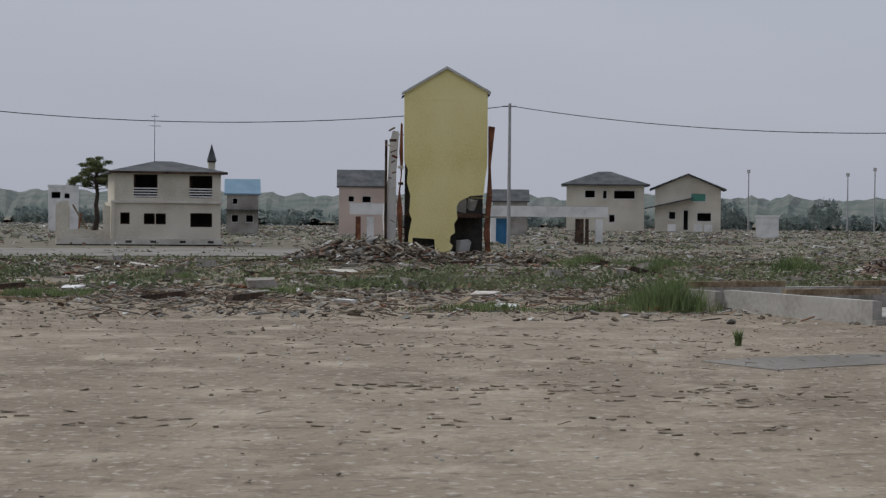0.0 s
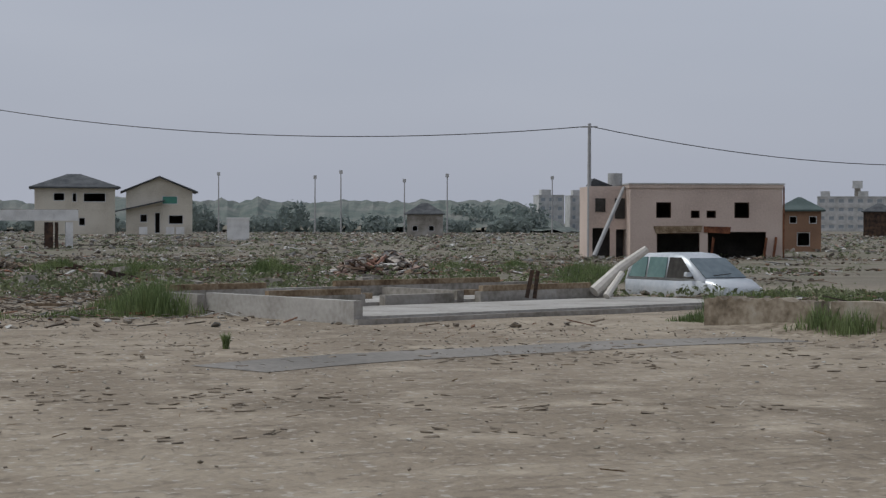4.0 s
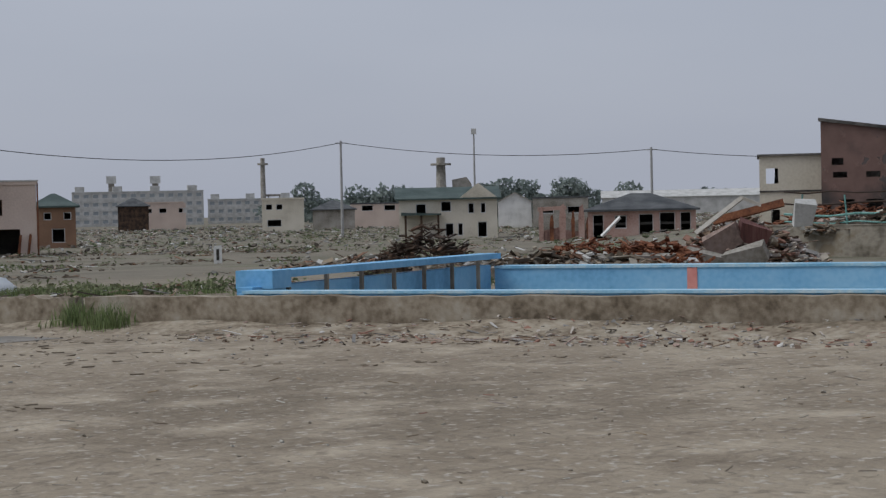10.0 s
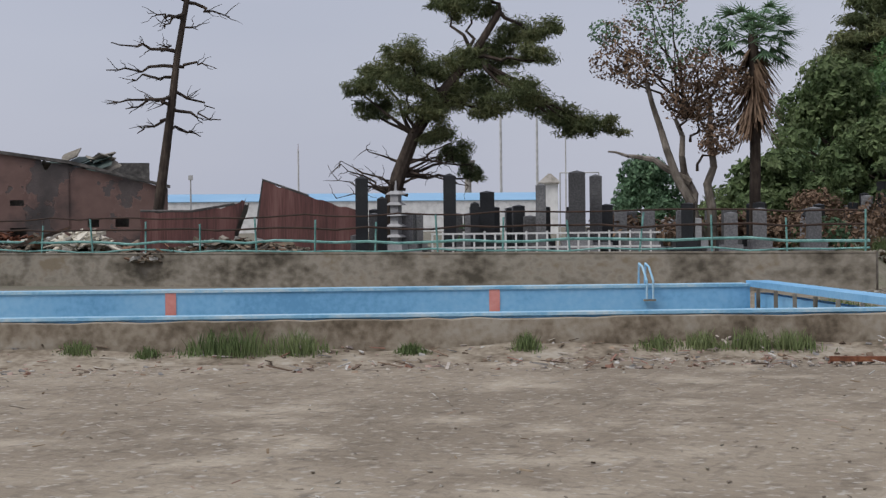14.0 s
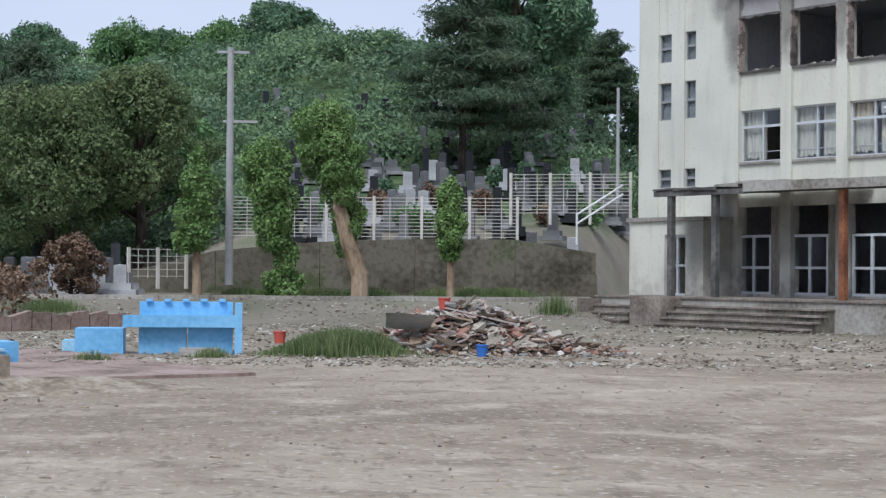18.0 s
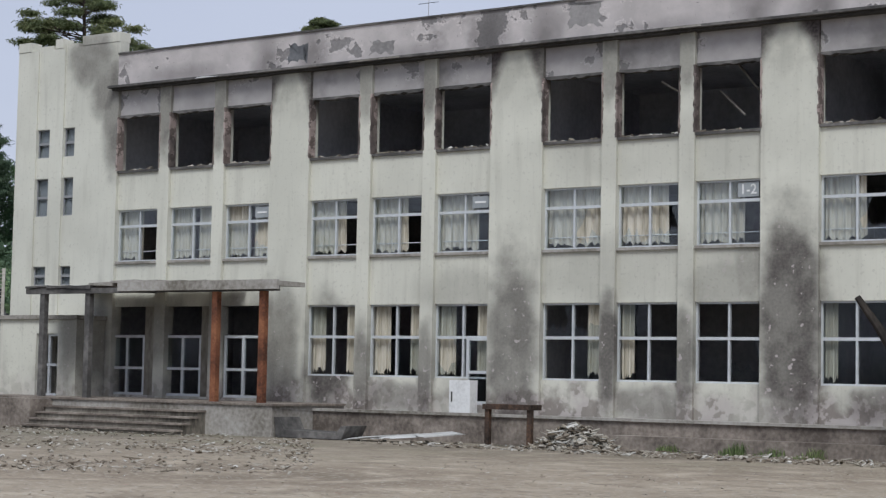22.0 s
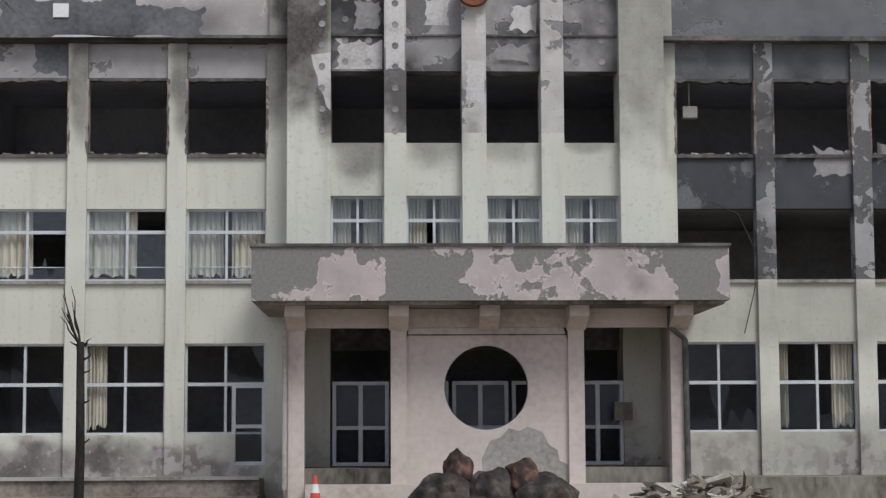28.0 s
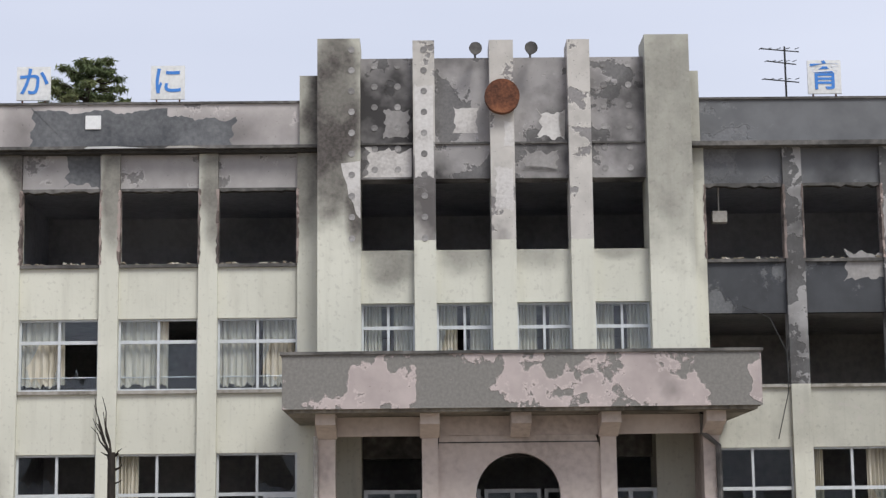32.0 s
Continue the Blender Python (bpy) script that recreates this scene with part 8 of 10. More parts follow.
for i in range(5):
    x0, x1 = cuts[i] * ln, cuts[i + 1] * ln - 0.02
    part("wall_section", Mesh().prism([(x0, 0.4), (x1, 0.4), (x1, tops_[i + 1]), (x0, tops_[i])], -0.3, 0.2), M_MOSS, rw)
part("lower_ledge", Mesh().box(ln * 0.83, ln, -0.8, -0.32, 0.4, 1.7), M_MOSS, rw)


def slat_fence(a, b, z0, h, label, panels, slats=12):
    mm, l = straight(a, b)
    mm.translation.z = z0
    ob = thing("slatted_fence", mm, label, "fence", "graveyard fences")
    for i in range(panels + 1):
        x = i * l / panels
        part("post", Mesh().box(x - 0.06, x + 0.06, -0.06, 0.06, -0.4, h), M_CREAMPAINT, ob)
    for i in range(panels):
        for j in range(slats):
            z = 0.12 + (h - 0.2) * j / (slats - 1)
            part("slat", Mesh().box(i * l / panels + 0.07, (i + 1) * l / panels - 0.07, -0.02, 0.0, z - 0.013, z + 0.013), M_CREAMPAINT, ob)
        for j in range(1, 3):
            x = (i + j / 3) * l / panels
            part("stile", Mesh().box(x - 0.015, x + 0.015, 0.003, 0.03, 0.05, h - 0.05), M_CREAMPAINT, ob)


slat_fence(polar(89.6, 77.4), polar(98.7, 76.6), 3.15, 1.85, "cream slatted metal fence on the retaining wall", 6)
slat_fence(polar(98.5, 80), polar(102.3, 79), 4.3, 1.9, "cream slatted metal fence higher up the slope", 3)
slat_fence(polar(86.4, 74), polar(88.2, 75.5), 1.4, 1.3, "low white fence by the path", 2, 5)
st = thing("stair_handrail", facing(100.6, 78, 3.6), "slanting white stair handrail", "handrail")
part("rail", Mesh().tube((0, 0, 0.7), (2.0, 0, 2.0), 0.05, 0.05, 6), M_WHITE, st)
part("rail", Mesh().tube((0, 0, 0.3), (2.0, 0, 1.6), 0.05, 0.05, 6), M_WHITE, st)
part("post", Mesh().tube((0, 0, -0.6), (0, 0, 0.75), 0.05, 0.05, 6), M_WHITE, st)
pole = thing("street_pole", facing(89.53, 73, 1.2), "grey concrete pole with two crossarms by the graves", "utility pole")
part("pole", Mesh().tube((0, 0, 0), (0, 0, 9.6), 0.17, 0.13, 10), M_POLE, pole)
part("crossarm", Mesh().box(-0.55, 0.75, -0.05, 0.05, 9.35, 9.45), M_POLE, pole)
part("crossarm", Mesh().box(-0.3, 1.1, -0.05, 0.05, 6.55, 6.65), M_POLE, pole)
thin = thing("thin_pole", facing(101.9, 84, 5), "thin grey pole beside the school", "pole")
part("pole", Mesh().tube((0, 0, 0), (0, 0, 5.4), 0.09, 0.07, 8), M_POLE, thin)

# ---- blue wash stand ----
wash = thing("wash_stand", facing(88.1, 40.4, 0.0, -2) @ Matrix.Scale(0.96, 4), "light-blue painted concrete wash stand with a trough", "wash stand")
part("back_panel", Mesh().box(-1.15, 1.0, 0.12, 0.3, 0.62, 1.2), M_BLUE, wash)
for i in range(5):
    part("tap_block", Mesh().box(-1.0 + i * 0.42, -0.85 + i * 0.42, 0.02, 0.32, 1.2, 1.26), M_BLUE, wash)
part("trough", Mesh().box(-1.5, 1.05, -0.5, 0.12, 0.62, 0.84).box(-1.5, 1.05, -0.5, -0.4, 0.84, 0.9), M_BLUE, wash)
part("support", Mesh().box(-1.15, -0.06, -0.2, 0.2, 0, 0.62), M_BLUE, wash)
part("support", Mesh().box(-0.03, 1.0, -0.2, 0.2, 0, 0.62), M_BLUE, wash)
part("end_panel", Mesh().box(1.05, 1.22, -0.5, 0.32, 0, 1.18), M_BLUE, wash)
part("low_block", Mesh().box(-2.6, -1.5, -0.2, 0.8, 0, 0.58), M_BLUE, wash)
part("low_block", Mesh().box(-2.9, -2.6, -0.1, 0.7, 0, 0.3), M_BLUE_TOP, wash)
part("step", Mesh().box(-0.2, 0.7, -0.9, -0.55, 0, 0.16), M_CONC, wash)
apron = thing("pool_apron", P, "pinkish paved apron at the pool's end", "paving")
for i in range(6):
    for j in range(3):
        part("paving_slab", Mesh().box(PX1 + 0.7 + j * 1.6, PX1 + 2.26 + j * 1.6, PY0 + 1.5 + i * 1.7, PY0 + 3.16 + i * 1.7, -0.1, 0.06), M_PINKCONC, apron)

# ---- wrecked silver van ----
M_SILVER = surface("silver_car_paint", [(0.42, 0.46, 0.5), (0.55, 0.58, 0.61), (0.62, 0.64, 0.66)], 0.35, 0.8, 9, 0.02, metal=0.25)
M_TINT = surface("tinted_green_glass", [(0.10, 0.17, 0.16), (0.16, 0.25, 0.235)], 0.12, 1, 5, 0)
M_SHIELD = surface("dirty_windscreen", [(0.09, 0.12, 0.14), (0.16, 0.2, 0.22)], 0.12, 0.6, 5, 0)
M_TYRE = surface("black_rubber", [(0.015, 0.015, 0.015), (0.03, 0.03, 0.03)], 0.8, 3, 20, 0.1)
van = thing("van", facing(24.62, 48.5, -0.42, -50) @ Matrix.Scale(0.93, 4), "wrecked silver van half sunk behind the foundations", "car")
HW = 0.84


def ring_loft(sections):
    """Joins rings of equal length into a closed skin."""
    k = Mesh()
    n = len(sections[0])
    k.v = [tuple(p) for s in sections for p in s]
    for i in range(len(sections) - 1):
        k.f += [(i * n + j, i * n + (j + 1) % n, (i + 1) * n + (j + 1) % n, (i + 1) * n + j) for j in range(n)]
    k.f += [tuple(range(n))[::-1], tuple(range((len(sections) - 1) * n, len(sections) * n))]
    return k


def car_ring(x, z0, z1, w, r=0.12):
    return [(x, -w + r, z0), (x, w - r, z0), (x, w, z0 + r), (x, w, z1 - r), (x, w - r, z1), (x, -w + r, z1), (x, -w, z1 - r), (x, -w, z0 + r)]


part("body", ring_loft([car_ring(-2.15, 0.45, 0.95, HW * 0.9), car_ring(-2.05, 0.3, 1.02, HW), car_ring(1.2, 0.28, 1.02, HW), car_ring(1.75, 0.3, 0.95, HW * 0.98), car_ring(2.1, 0.35, 0.8, HW * 0.9), car_ring(2.2, 0.42, 0.68, HW * 0.8)]), M_SILVER, van, smooth=True)


def cabin_ring(x, z1, w0, w1):
    return [(x, -w0, 0.9), (x, w0, 0.9), (x, w1, z1 - 0.06), (x, w1 - 0.1, z1), (x, -w1 + 0.1, z1), (x, -w1, z1 - 0.06)]


part("cabin", ring_loft([cabin_ring(-2.05, 1.0, HW, HW * 0.98), cabin_ring(-1.95, 1.55, HW, HW * 0.84), cabin_ring(-1.6, 1.66, HW, HW * 0.8), cabin_ring(-0.3, 1.7, HW, HW * 0.8), cabin_ring(0.3, 1.66, HW, HW * 0.82), cabin_ring(0.6, 1.54, HW, HW * 0.85), cabin_ring(1.5, 0.95, HW, HW * 0.96)]), M_SILVER, van, smooth=True)


def side_glass(x0, x1, x2, x3, mat):
    y0, y1 = -HW - 0.004, -HW * 0.83 - 0.012
    part("side_window", Mesh().add([(x0, y0, 0.98), (x1, y0, 0.98), (x2, y1, 1.56), (x3, y1, 1.56), (x0, y0 + 0.02, 0.98), (x1, y0 + 0.02, 0.98), (x2, y1 + 0.02, 1.56), (x3, y1 + 0.02, 1.56)], [(0, 1, 2, 3), (7, 6, 5, 4), (0, 4, 5, 1), (1, 5, 6, 2), (2, 6, 7, 3), (3, 7, 4, 0)]), mat, van)


side_glass(-1.9, -1.15, -1.15, -1.75, M_TINT)
side_glass(-1.05, -0.25, -0.25, -1.05, M_TINT)
side_glass(-0.15, 1.05, 0.35, -0.15, M_DARK)
part("windscreen", Mesh().add([(1.46, -0.74, 1.02), (1.46, 0.74, 1.02), (0.66, 0.64, 1.55), (0.66, -0.64, 1.55), (1.42, -0.74, 1.0), (1.42, 0.74, 1.0), (0.62, 0.64, 1.52), (0.62, -0.64, 1.52)], [(0, 1, 2, 3), (7, 6, 5, 4), (0, 4, 5, 1), (1, 5, 6, 2), (2, 6, 7, 3), (3, 7, 4, 0)]), M_SHIELD, van, "dusty windscreen")
part("wiper", Mesh().tube((1.5, -0.5, 1.07), (1.42, 0.2, 1.12), 0.015, 0.015, 5), M_WIRE, van)
part("mirror", Mesh().chunk((0.95, -HW - 0.12, 1.1), (0.16, 0.2, 0.16), random.Random(2), (0, 0, 0)), M_SILVER, van)
for x in (-1.35, 1.4):
    for y in (-HW + 0.02, HW - 0.2):
        w = part("wheel", Mesh().tube((x, y - 0.02, 0.3), (x, y + 0.2, 0.3), 0.3, 0.3, 18), M_TYRE, van)
        part("rim", Mesh().tube((x, y - 0.03, 0.3), (x, y + 0.0, 0.3), 0.17, 0.17, 12), M_ALU, w)
for y in (-0.58, 0.58):
    part("headlight", Mesh().chunk((2.08, y, 0.68), (0.16, 0.34, 0.16), random.Random(3), (0, 0.2, 0)), M_WHITE, van, "clouded headlight")
part("bumper", Mesh().box(2.12, 2.26, -0.7, 0.7, 0.32, 0.5), M_SILVER, van)

M_SLAB = surface("dusty_slab_concrete", [(0.27, 0.255, 0.23), (0.37, 0.355, 0.33), (0.45, 0.435, 0.41)], 0.9, 0.8, 9, 0.3)
# ---- house foundations by the van ----
m, ln = straight(Vector((8.14, 33.07, 0)), Vector((17.4, 37.2, 0)))
fd = thing("house_foundation", m, "bare concrete house foundation with brown timber sills", "foundation")
part("left_wall", Mesh().box(0, 0.22, 0, 5.06, -0.1, 0.45), M_SLAB, fd)
part("slab", Mesh().box(0.22, 11.4, 0.0, 3.3, -0.1, 0.15), M_SLAB, fd, "grey dusty floor slab")
part("slab_edge", Mesh().box(0.0, 11.4, -0.12, -0.002, -0.1, 0.1), M_CONC, fd)
for x0, x1, y, z in ((0.22, 2.9, 3.31, 0.4), (3.6, 5.6, 3.5, 0.36), (6.3, 10.4, 3.4, 0.38)):
    part("inner_wall", Mesh().box(x0, x1, y, y + 0.2, -0.1, z), M_CONC, fd)
part("inner_slab", Mesh().box(0.22, 11.0, 3.75, 6.5, -0.1, 0.2), M_SLAB, fd)
for x in (3.0, 5.9):
    part("cross_wall", Mesh().box(x, x + 0.2, 3.75, 6.5, -0.1, 0.4), M_CONC, fd)
part("back_wall", Mesh().box(0.0, 11.0, 6.51, 6.72, -0.1, 0.44), M_CONC, fd)
part("side_wall", Mesh().box(-0.21, 0.0, 5.07, 6.5, -0.1, 0.42), M_CONC, fd)
for x0, x1, y, z in ((0.0, 2.6, 6.54, 0.44), (0.6, 4.6, 5.2, 0.2), (4.6, 9.8, 6.56, 0.44), (6.4, 9.9, 3.44, 0.38), (0.4, 2.8, 3.34, 0.4), (6.6, 11.0, 5.4, 0.2)):
    part("timber_sill", Mesh().box(x0, x1, y, y + 0.14, z, z + 0.13), M_WOOD, fd, "brown timber sill beam")
lg = thing("leaning_log", Matrix.Identity(4), "pale bare log leaning on the foundation", "log")
part("trunk", Mesh().path([polar(21.5, 43, 0.3), polar(22.3, 43.4, 0.85), polar(23.15, 43.8, 1.3)], 0.15, 0.1, 9), M_CREAMPAINT, lg)
part("stub", Mesh().path([polar(21.9, 42.6, 0.2), polar(22.4, 43.1, 0.75)], 0.09, 0.07, 8), M_CREAMPAINT, lg)
pk = thing("dark_pegs", facing(19.3, 39.5, 0.3), "pair of dark leaning posts", "post")
part("peg", Mesh().box(0, 0.09, 0, 0.09, 0, 0.62, Euler((0, 0.2, 0)).to_matrix().to_4x4()), M_DARKWOOD, pk)
part("peg", Mesh().box(0.17, 0.26, 0, 0.09, 0, 0.62, Euler((0, 0.12, 0)).to_matrix().to_4x4()), M_DARKWOOD, pk)
sg = thing("white_board", facing(33.0, 88, -0.45), "small white notice board with dark marks", "sign")
part("board", Mesh().box(-0.2, 0.2, 0, 0.05, 0.1, 0.95), M_WHITE, sg)
part("mark", Mesh().box(-0.07, 0.07, -0.012, -0.002, 0.25, 0.8), M_DARK, sg)
part("stake", Mesh().box(-0.04, 0.04, 0.05, 0.09, -0.2, 0.9), M_WOOD, sg)

# ---- things in front of and on the school ----
def in_school(x, y, z, turn=0.0):
    return S @ pose(x, y, z, 0, 0, turn)


tree = thing("burnt_tree", in_school(-16.15, -2.6, 0), "charred forked tree with bare regrown twigs", "tree")
rng = random.Random(91)
part("trunk", Mesh().path([(0.1, 0, -0.2), (0.05, 0, 1.2), (-0.12, 0, 2.9)], 0.2, 0.15, 9), M_CHARWOOD, tree)
part("split_wood", Mesh().prism([(-0.06, 1.5), (0.05, 1.45), (0.03, 2.6), (-0.08, 2.75)], -0.2, -0.12), M_WOOD, tree, "bare split heartwood")
part("branch", Mesh().path([(-0.12, 0, 2.8), (-0.5, 0, 3.4), (-1.05, 0, 4.15)], 0.14, 0.09, 8), M_CHARWOOD, tree)
part("branch", Mesh().path([(-0.12, 0, 2.8), (0.3, 0, 3.5), (0.62, 0, 4.2)], 0.13, 0.09, 8), M_CHARWOOD, tree)
for dx, h in ((-0.62, 1.25), (-0.35, 1.7), (-0.05, 2.0), (0.2, 1.75), (0.55, 1.2), (0.95, 1.0), (0.35, 1.3)):
    pts = []
    for i in range(9):
        t = i / 8
        pts.append(Vector((0.6 + dx * 1.25 * math.sin(t * math.pi * 0.5) + 0.03 * math.sin(i * 2.1), 0.04 * math.sin(i * 1.3), 4.1 + h * t ** 1.5)))
    k = Mesh().path(pts, 0.032, 0.01, 6)
    for s_ in range(5):
        o = pts[rng.randint(3, 8)]
        k.path(wander(o, o + Vector((rng.uniform(-0.35, 0.35), 0, rng.uniform(0.12, 0.55))), 4, 0.04, rng), 0.013, 0.005, 4)
    part("twig", k, M_CHARWOOD, tree)
tree = thing("charred_stem", in_school(-7.42, -2.8, 0), "thin charred tree stem with bare twigs", "tree")
part("trunk", Mesh().path([(0, 0, -0.2), (0.03, 0, 1.5), (0.0, 0, 4.1)], 0.13, 0.09, 8), M_CHARWOOD, tree)
for i in range(14):
    z = rng.uniform(1.2, 4.1) if i > 7 else 4.0
    o = Vector((0, 0, z))
    e = o + (Vector((rng.uniform(-0.5, 0.5), 0, rng.uniform(0.7, 1.5))) if i <= 7 else Vector((rng.choice((-1, 1)) * 0.25, 0, 0.2)))
    part("twig", Mesh().path(wander(o, e, 4, 0.07, rng), 0.03 if i <= 7 else 0.05, 0.008, 5), M_CHARWOOD, tree)

cab = thing("white_cabinet", in_school(-30.3, -0.9, 0.8), "white metal cabinet on the school platform", "cabinet")
part("body", Mesh().box(-0.38, 0.38, -0.2, 0.2, 0, 1.05), M_WHITE, cab)
part("handle", Mesh().box(-0.3, -0.26, -0.22, -0.2, 0.4, 0.7), M_DARK, cab)
tb = thing("broken_table", in_school(-27.2, -2.9, 0), "charred wooden table frame before the platform", "table")
part("top", Mesh().box(-0.9, 0.7, -0.3, 0.3, 1.05, 1.2), M_DARKWOOD, tb)
for x in (-0.85, 0.55):
    part("leg", Mesh().box(x, x + 0.14, -0.25, -0.1, 0, 1.05), M_DARKWOOD, tb)
box_ = thing("ash_box", in_school(-34.1, -3.0, 0), "dark open steel tray lying on the ground", "tray")
part("tray", Mesh().prism([(-1.3, 0.02), (1.2, 0.02), (1.4, 0.42), (1.2, 0.42), (1.0, 0.2), (-1.0, 0.25), (-1.2, 0.62), (-1.4, 0.62)], -0.5, 0.5), M_CHAR, box_)
bd = thing("fallen_boards", in_school(-30.8, -3.2, 0.02), "pale flat boards lying on the ground", "board")
for i in range(4):
    part("board", Mesh().chunk((i * 0.75 - 1.2, 0.1 * i, 0.1 + 0.05 * i), (1.6, 0.9, 0.05), random.Random(i), (0.05, -0.08, 0.3 * i)), M_CONC_PALE, bd)
cone = thing("traffic_cone", in_school(-1.7, -6.3, 0), "red and white striped traffic cone", "traffic cone")
M_CONERED = surface("cone_red", [(0.5, 0.06, 0.04), (0.6, 0.1, 0.07)], 0.5, 3, 12, 0)
for i in range(5):
    part("stripe", Mesh().tube((0, 0, 0.06 + i * 0.19), (0, 0, 0.25 + i * 0.19), 0.2 - i * 0.034, 0.166 - i * 0.034, 12), M_CONERED if i % 2 == 0 else M_WHITE, cone)
part("foot", Mesh().box(-0.27, 0.27, -0.27, 0.27, 0, 0.06), M_CONERED, cone)


def boulder(name, m, size, mat, seed, label):
    rng = random.Random(seed)
    bm = bmesh.new()
    bmesh.ops.create_icosphere(bm, subdivisions=3, radius=1)
    for v in bm.verts:
        n = noise.noise(v.co * 1.3 + Vector((seed, 0, 0))) * 0.35 + noise.noise(v.co * 3.1 + Vector((0, seed, 0))) * 0.12
        v.co *= 1 + n
        v.co = Vector((v.co.x * size[0], v.co.y * size[1], v.co.z * size[2]))
    me = bpy.data.meshes.new(name)
    bm.to_mesh(me)
    bm.free()
    me.materials.append(mat)
    ob = new(name, me)
    ob.matrix_world = m
    return tagged(ob, label, "boulder", "boulders at the porch")


M_REDSTONE = surface("scorched_red_rock", [(0.02, 0.016, 0.014), (0.055, 0.034, 0.028), (0.16, 0.085, 0.066)], 0.9, 2.6, 6, 0.6)
M_DARKSTONE = surface("sooty_rock", [(0.014, 0.013, 0.012), (0.045, 0.038, 0.034), (0.11, 0.088, 0.074)], 0.9, 2.4, 6, 0.6)
boulder("boulder", in_school(1.45, -4.6, 1.0), (0.36, 0.35, 0.5), M_REDSTONE, 1, "upright scorched red boulder before the round window")
boulder("boulder", in_school(1.1, -5.0, 0.45), (0.7, 0.5, 0.65), M_DARKSTONE, 2, "sooty dark boulder at the porch")
boulder("boulder", in_school(2.95, -4.8, 0.85), (0.42, 0.4, 0.5), M_REDSTONE, 3, "reddish rounded boulder at the porch")
boulder("boulder", in_school(3.4, -5.0, 0.4), (0.7, 0.5, 0.6), M_DARKSTONE, 4, "sooty dark boulder at the porch")
boulder("boulder", in_school(2.2, -5.0, 0.5), (0.6, 0.5, 0.6), M_DARKSTONE, 5, "low sooty boulder at the porch")

# fittings on the school
disc = part("red_disc", Mesh().tube((2.09, CY - 0.36, 13.2), (2.09, CY - 0.12, 13.2), 0.45, 0.45, 28), M_RUST, school, "round rusty red emblem disc")
for x in (1.42, 2.85):
    part("roof_speaker", Mesh().tube((x, CY - 0.1, 14.42), (x, CY - 0.5, 14.42), 0.08, 0.17, 14).tube((x, CY, 14.3), (x, CY, 14.42), 0.03, 0.03, 6), M_CHAR, school, "blackened horn loudspeaker")
part("drain_pipe", Mesh().path([(6.55, PW - 0.5, 4.85), (6.6, PW - 0.2, 4.4), (6.95, PW - 0.2, 4.1), (6.98, PW - 0.2, 0.6)], 0.07, 0.07, 8), M_CHAR, school, "black rain pipe")
part("drain_pipe", Mesh().path([(-2.55, PW - 0.2, 4.4), (-2.55, PW - 0.2, 0.6)], 0.06, 0.06, 8), M_CONC, school)
part("hanging_cable", Mesh().path([(8.2, -0.05, 7.8), (8.9, -0.05, 7.5), (9.3, -0.1, 6.6), (9.3, -0.1, 5.6), (9.0, -0.1, 4.4)], 0.015, 0.015, 4), M_WIRE, school)
part("lamp_remnant", Mesh().box(7.62, 8.0, 0.5, 0.8, 10.1, 10.4).tube((7.8, 0.6, 10.4), (7.8, 0.6, 11.2), 0.02, 0.02, 5), M_CONC, school, "scorched hanging lamp")
for x0, x1, zz in ((-24.8, -23.4, 10.3), (-22.3, -21.6, 10.6), (-22.9, -22.0, 9.9)):
    part("hanging_batten", Mesh().tube((x0, 1.2, zz + 0.5), (x1, 1.0, zz - 0.3), 0.035, 0.035, 5), M_CONC, school)
rng = random.Random(95)
k = Mesh()
for x0 in [b + i * STEP for b in BAYS for i in range(3)]:
    for i in range(16):
        k.chunk((x0 + rng.uniform(0.05, WIN - 0.05), rng.uniform(0.12, 0.3), SILLS[2] + 0.02), (rng.uniform(0.06, 0.3), 0.12, rng.uniform(0.02, 0.08)), rng)
tagged(part("sill_rubble", k, M_GRIT, school, "crumbled plaster on the burnt sills"), kind="stuff")
ant = thing("roof_antenna", in_school(9.9, 1.5, 12.2), "bent television antenna on the roof", "antenna")
part("mast", Mesh().tube((0, 0, 0), (0, 0, 2.9), 0.03, 0.025, 6), M_WIRE, ant)
for z, w in ((2.8, 0.65), (2.45, 0.5), (1.95, 0.6)):
    part("boom", Mesh().tube((-w, 0, z + 0.05), (w * 0.6, 0, z - 0.05), 0.018, 0.018, 5), M_WIRE, ant)
    for i in range(5):
        part("element", Mesh().tube((-w + i * w * 0.38, -0.25, z), (-w + i * w * 0.38, 0.25, z + 0.1), 0.012, 0.012, 4), M_WIRE, ant)
ant2 = thing("roof_antenna", in_school(-33.9, 2, 12.2), "small thin antenna on the roof", "antenna")
part("mast", Mesh().tube((0, 0, 0), (0, 0, 2.3), 0.012, 0.01, 6), M_POLE, ant2)
part("boom", Mesh().box(-0.4, 0.4, -0.008, 0.008, 2.05, 2.066), M_WIRE, ant2)

M_SIGNBLUE = surface("sign_blue", [(0.05, 0.19, 0.55), (0.07, 0.24, 0.62)], 0.5, 2, 9, 0)


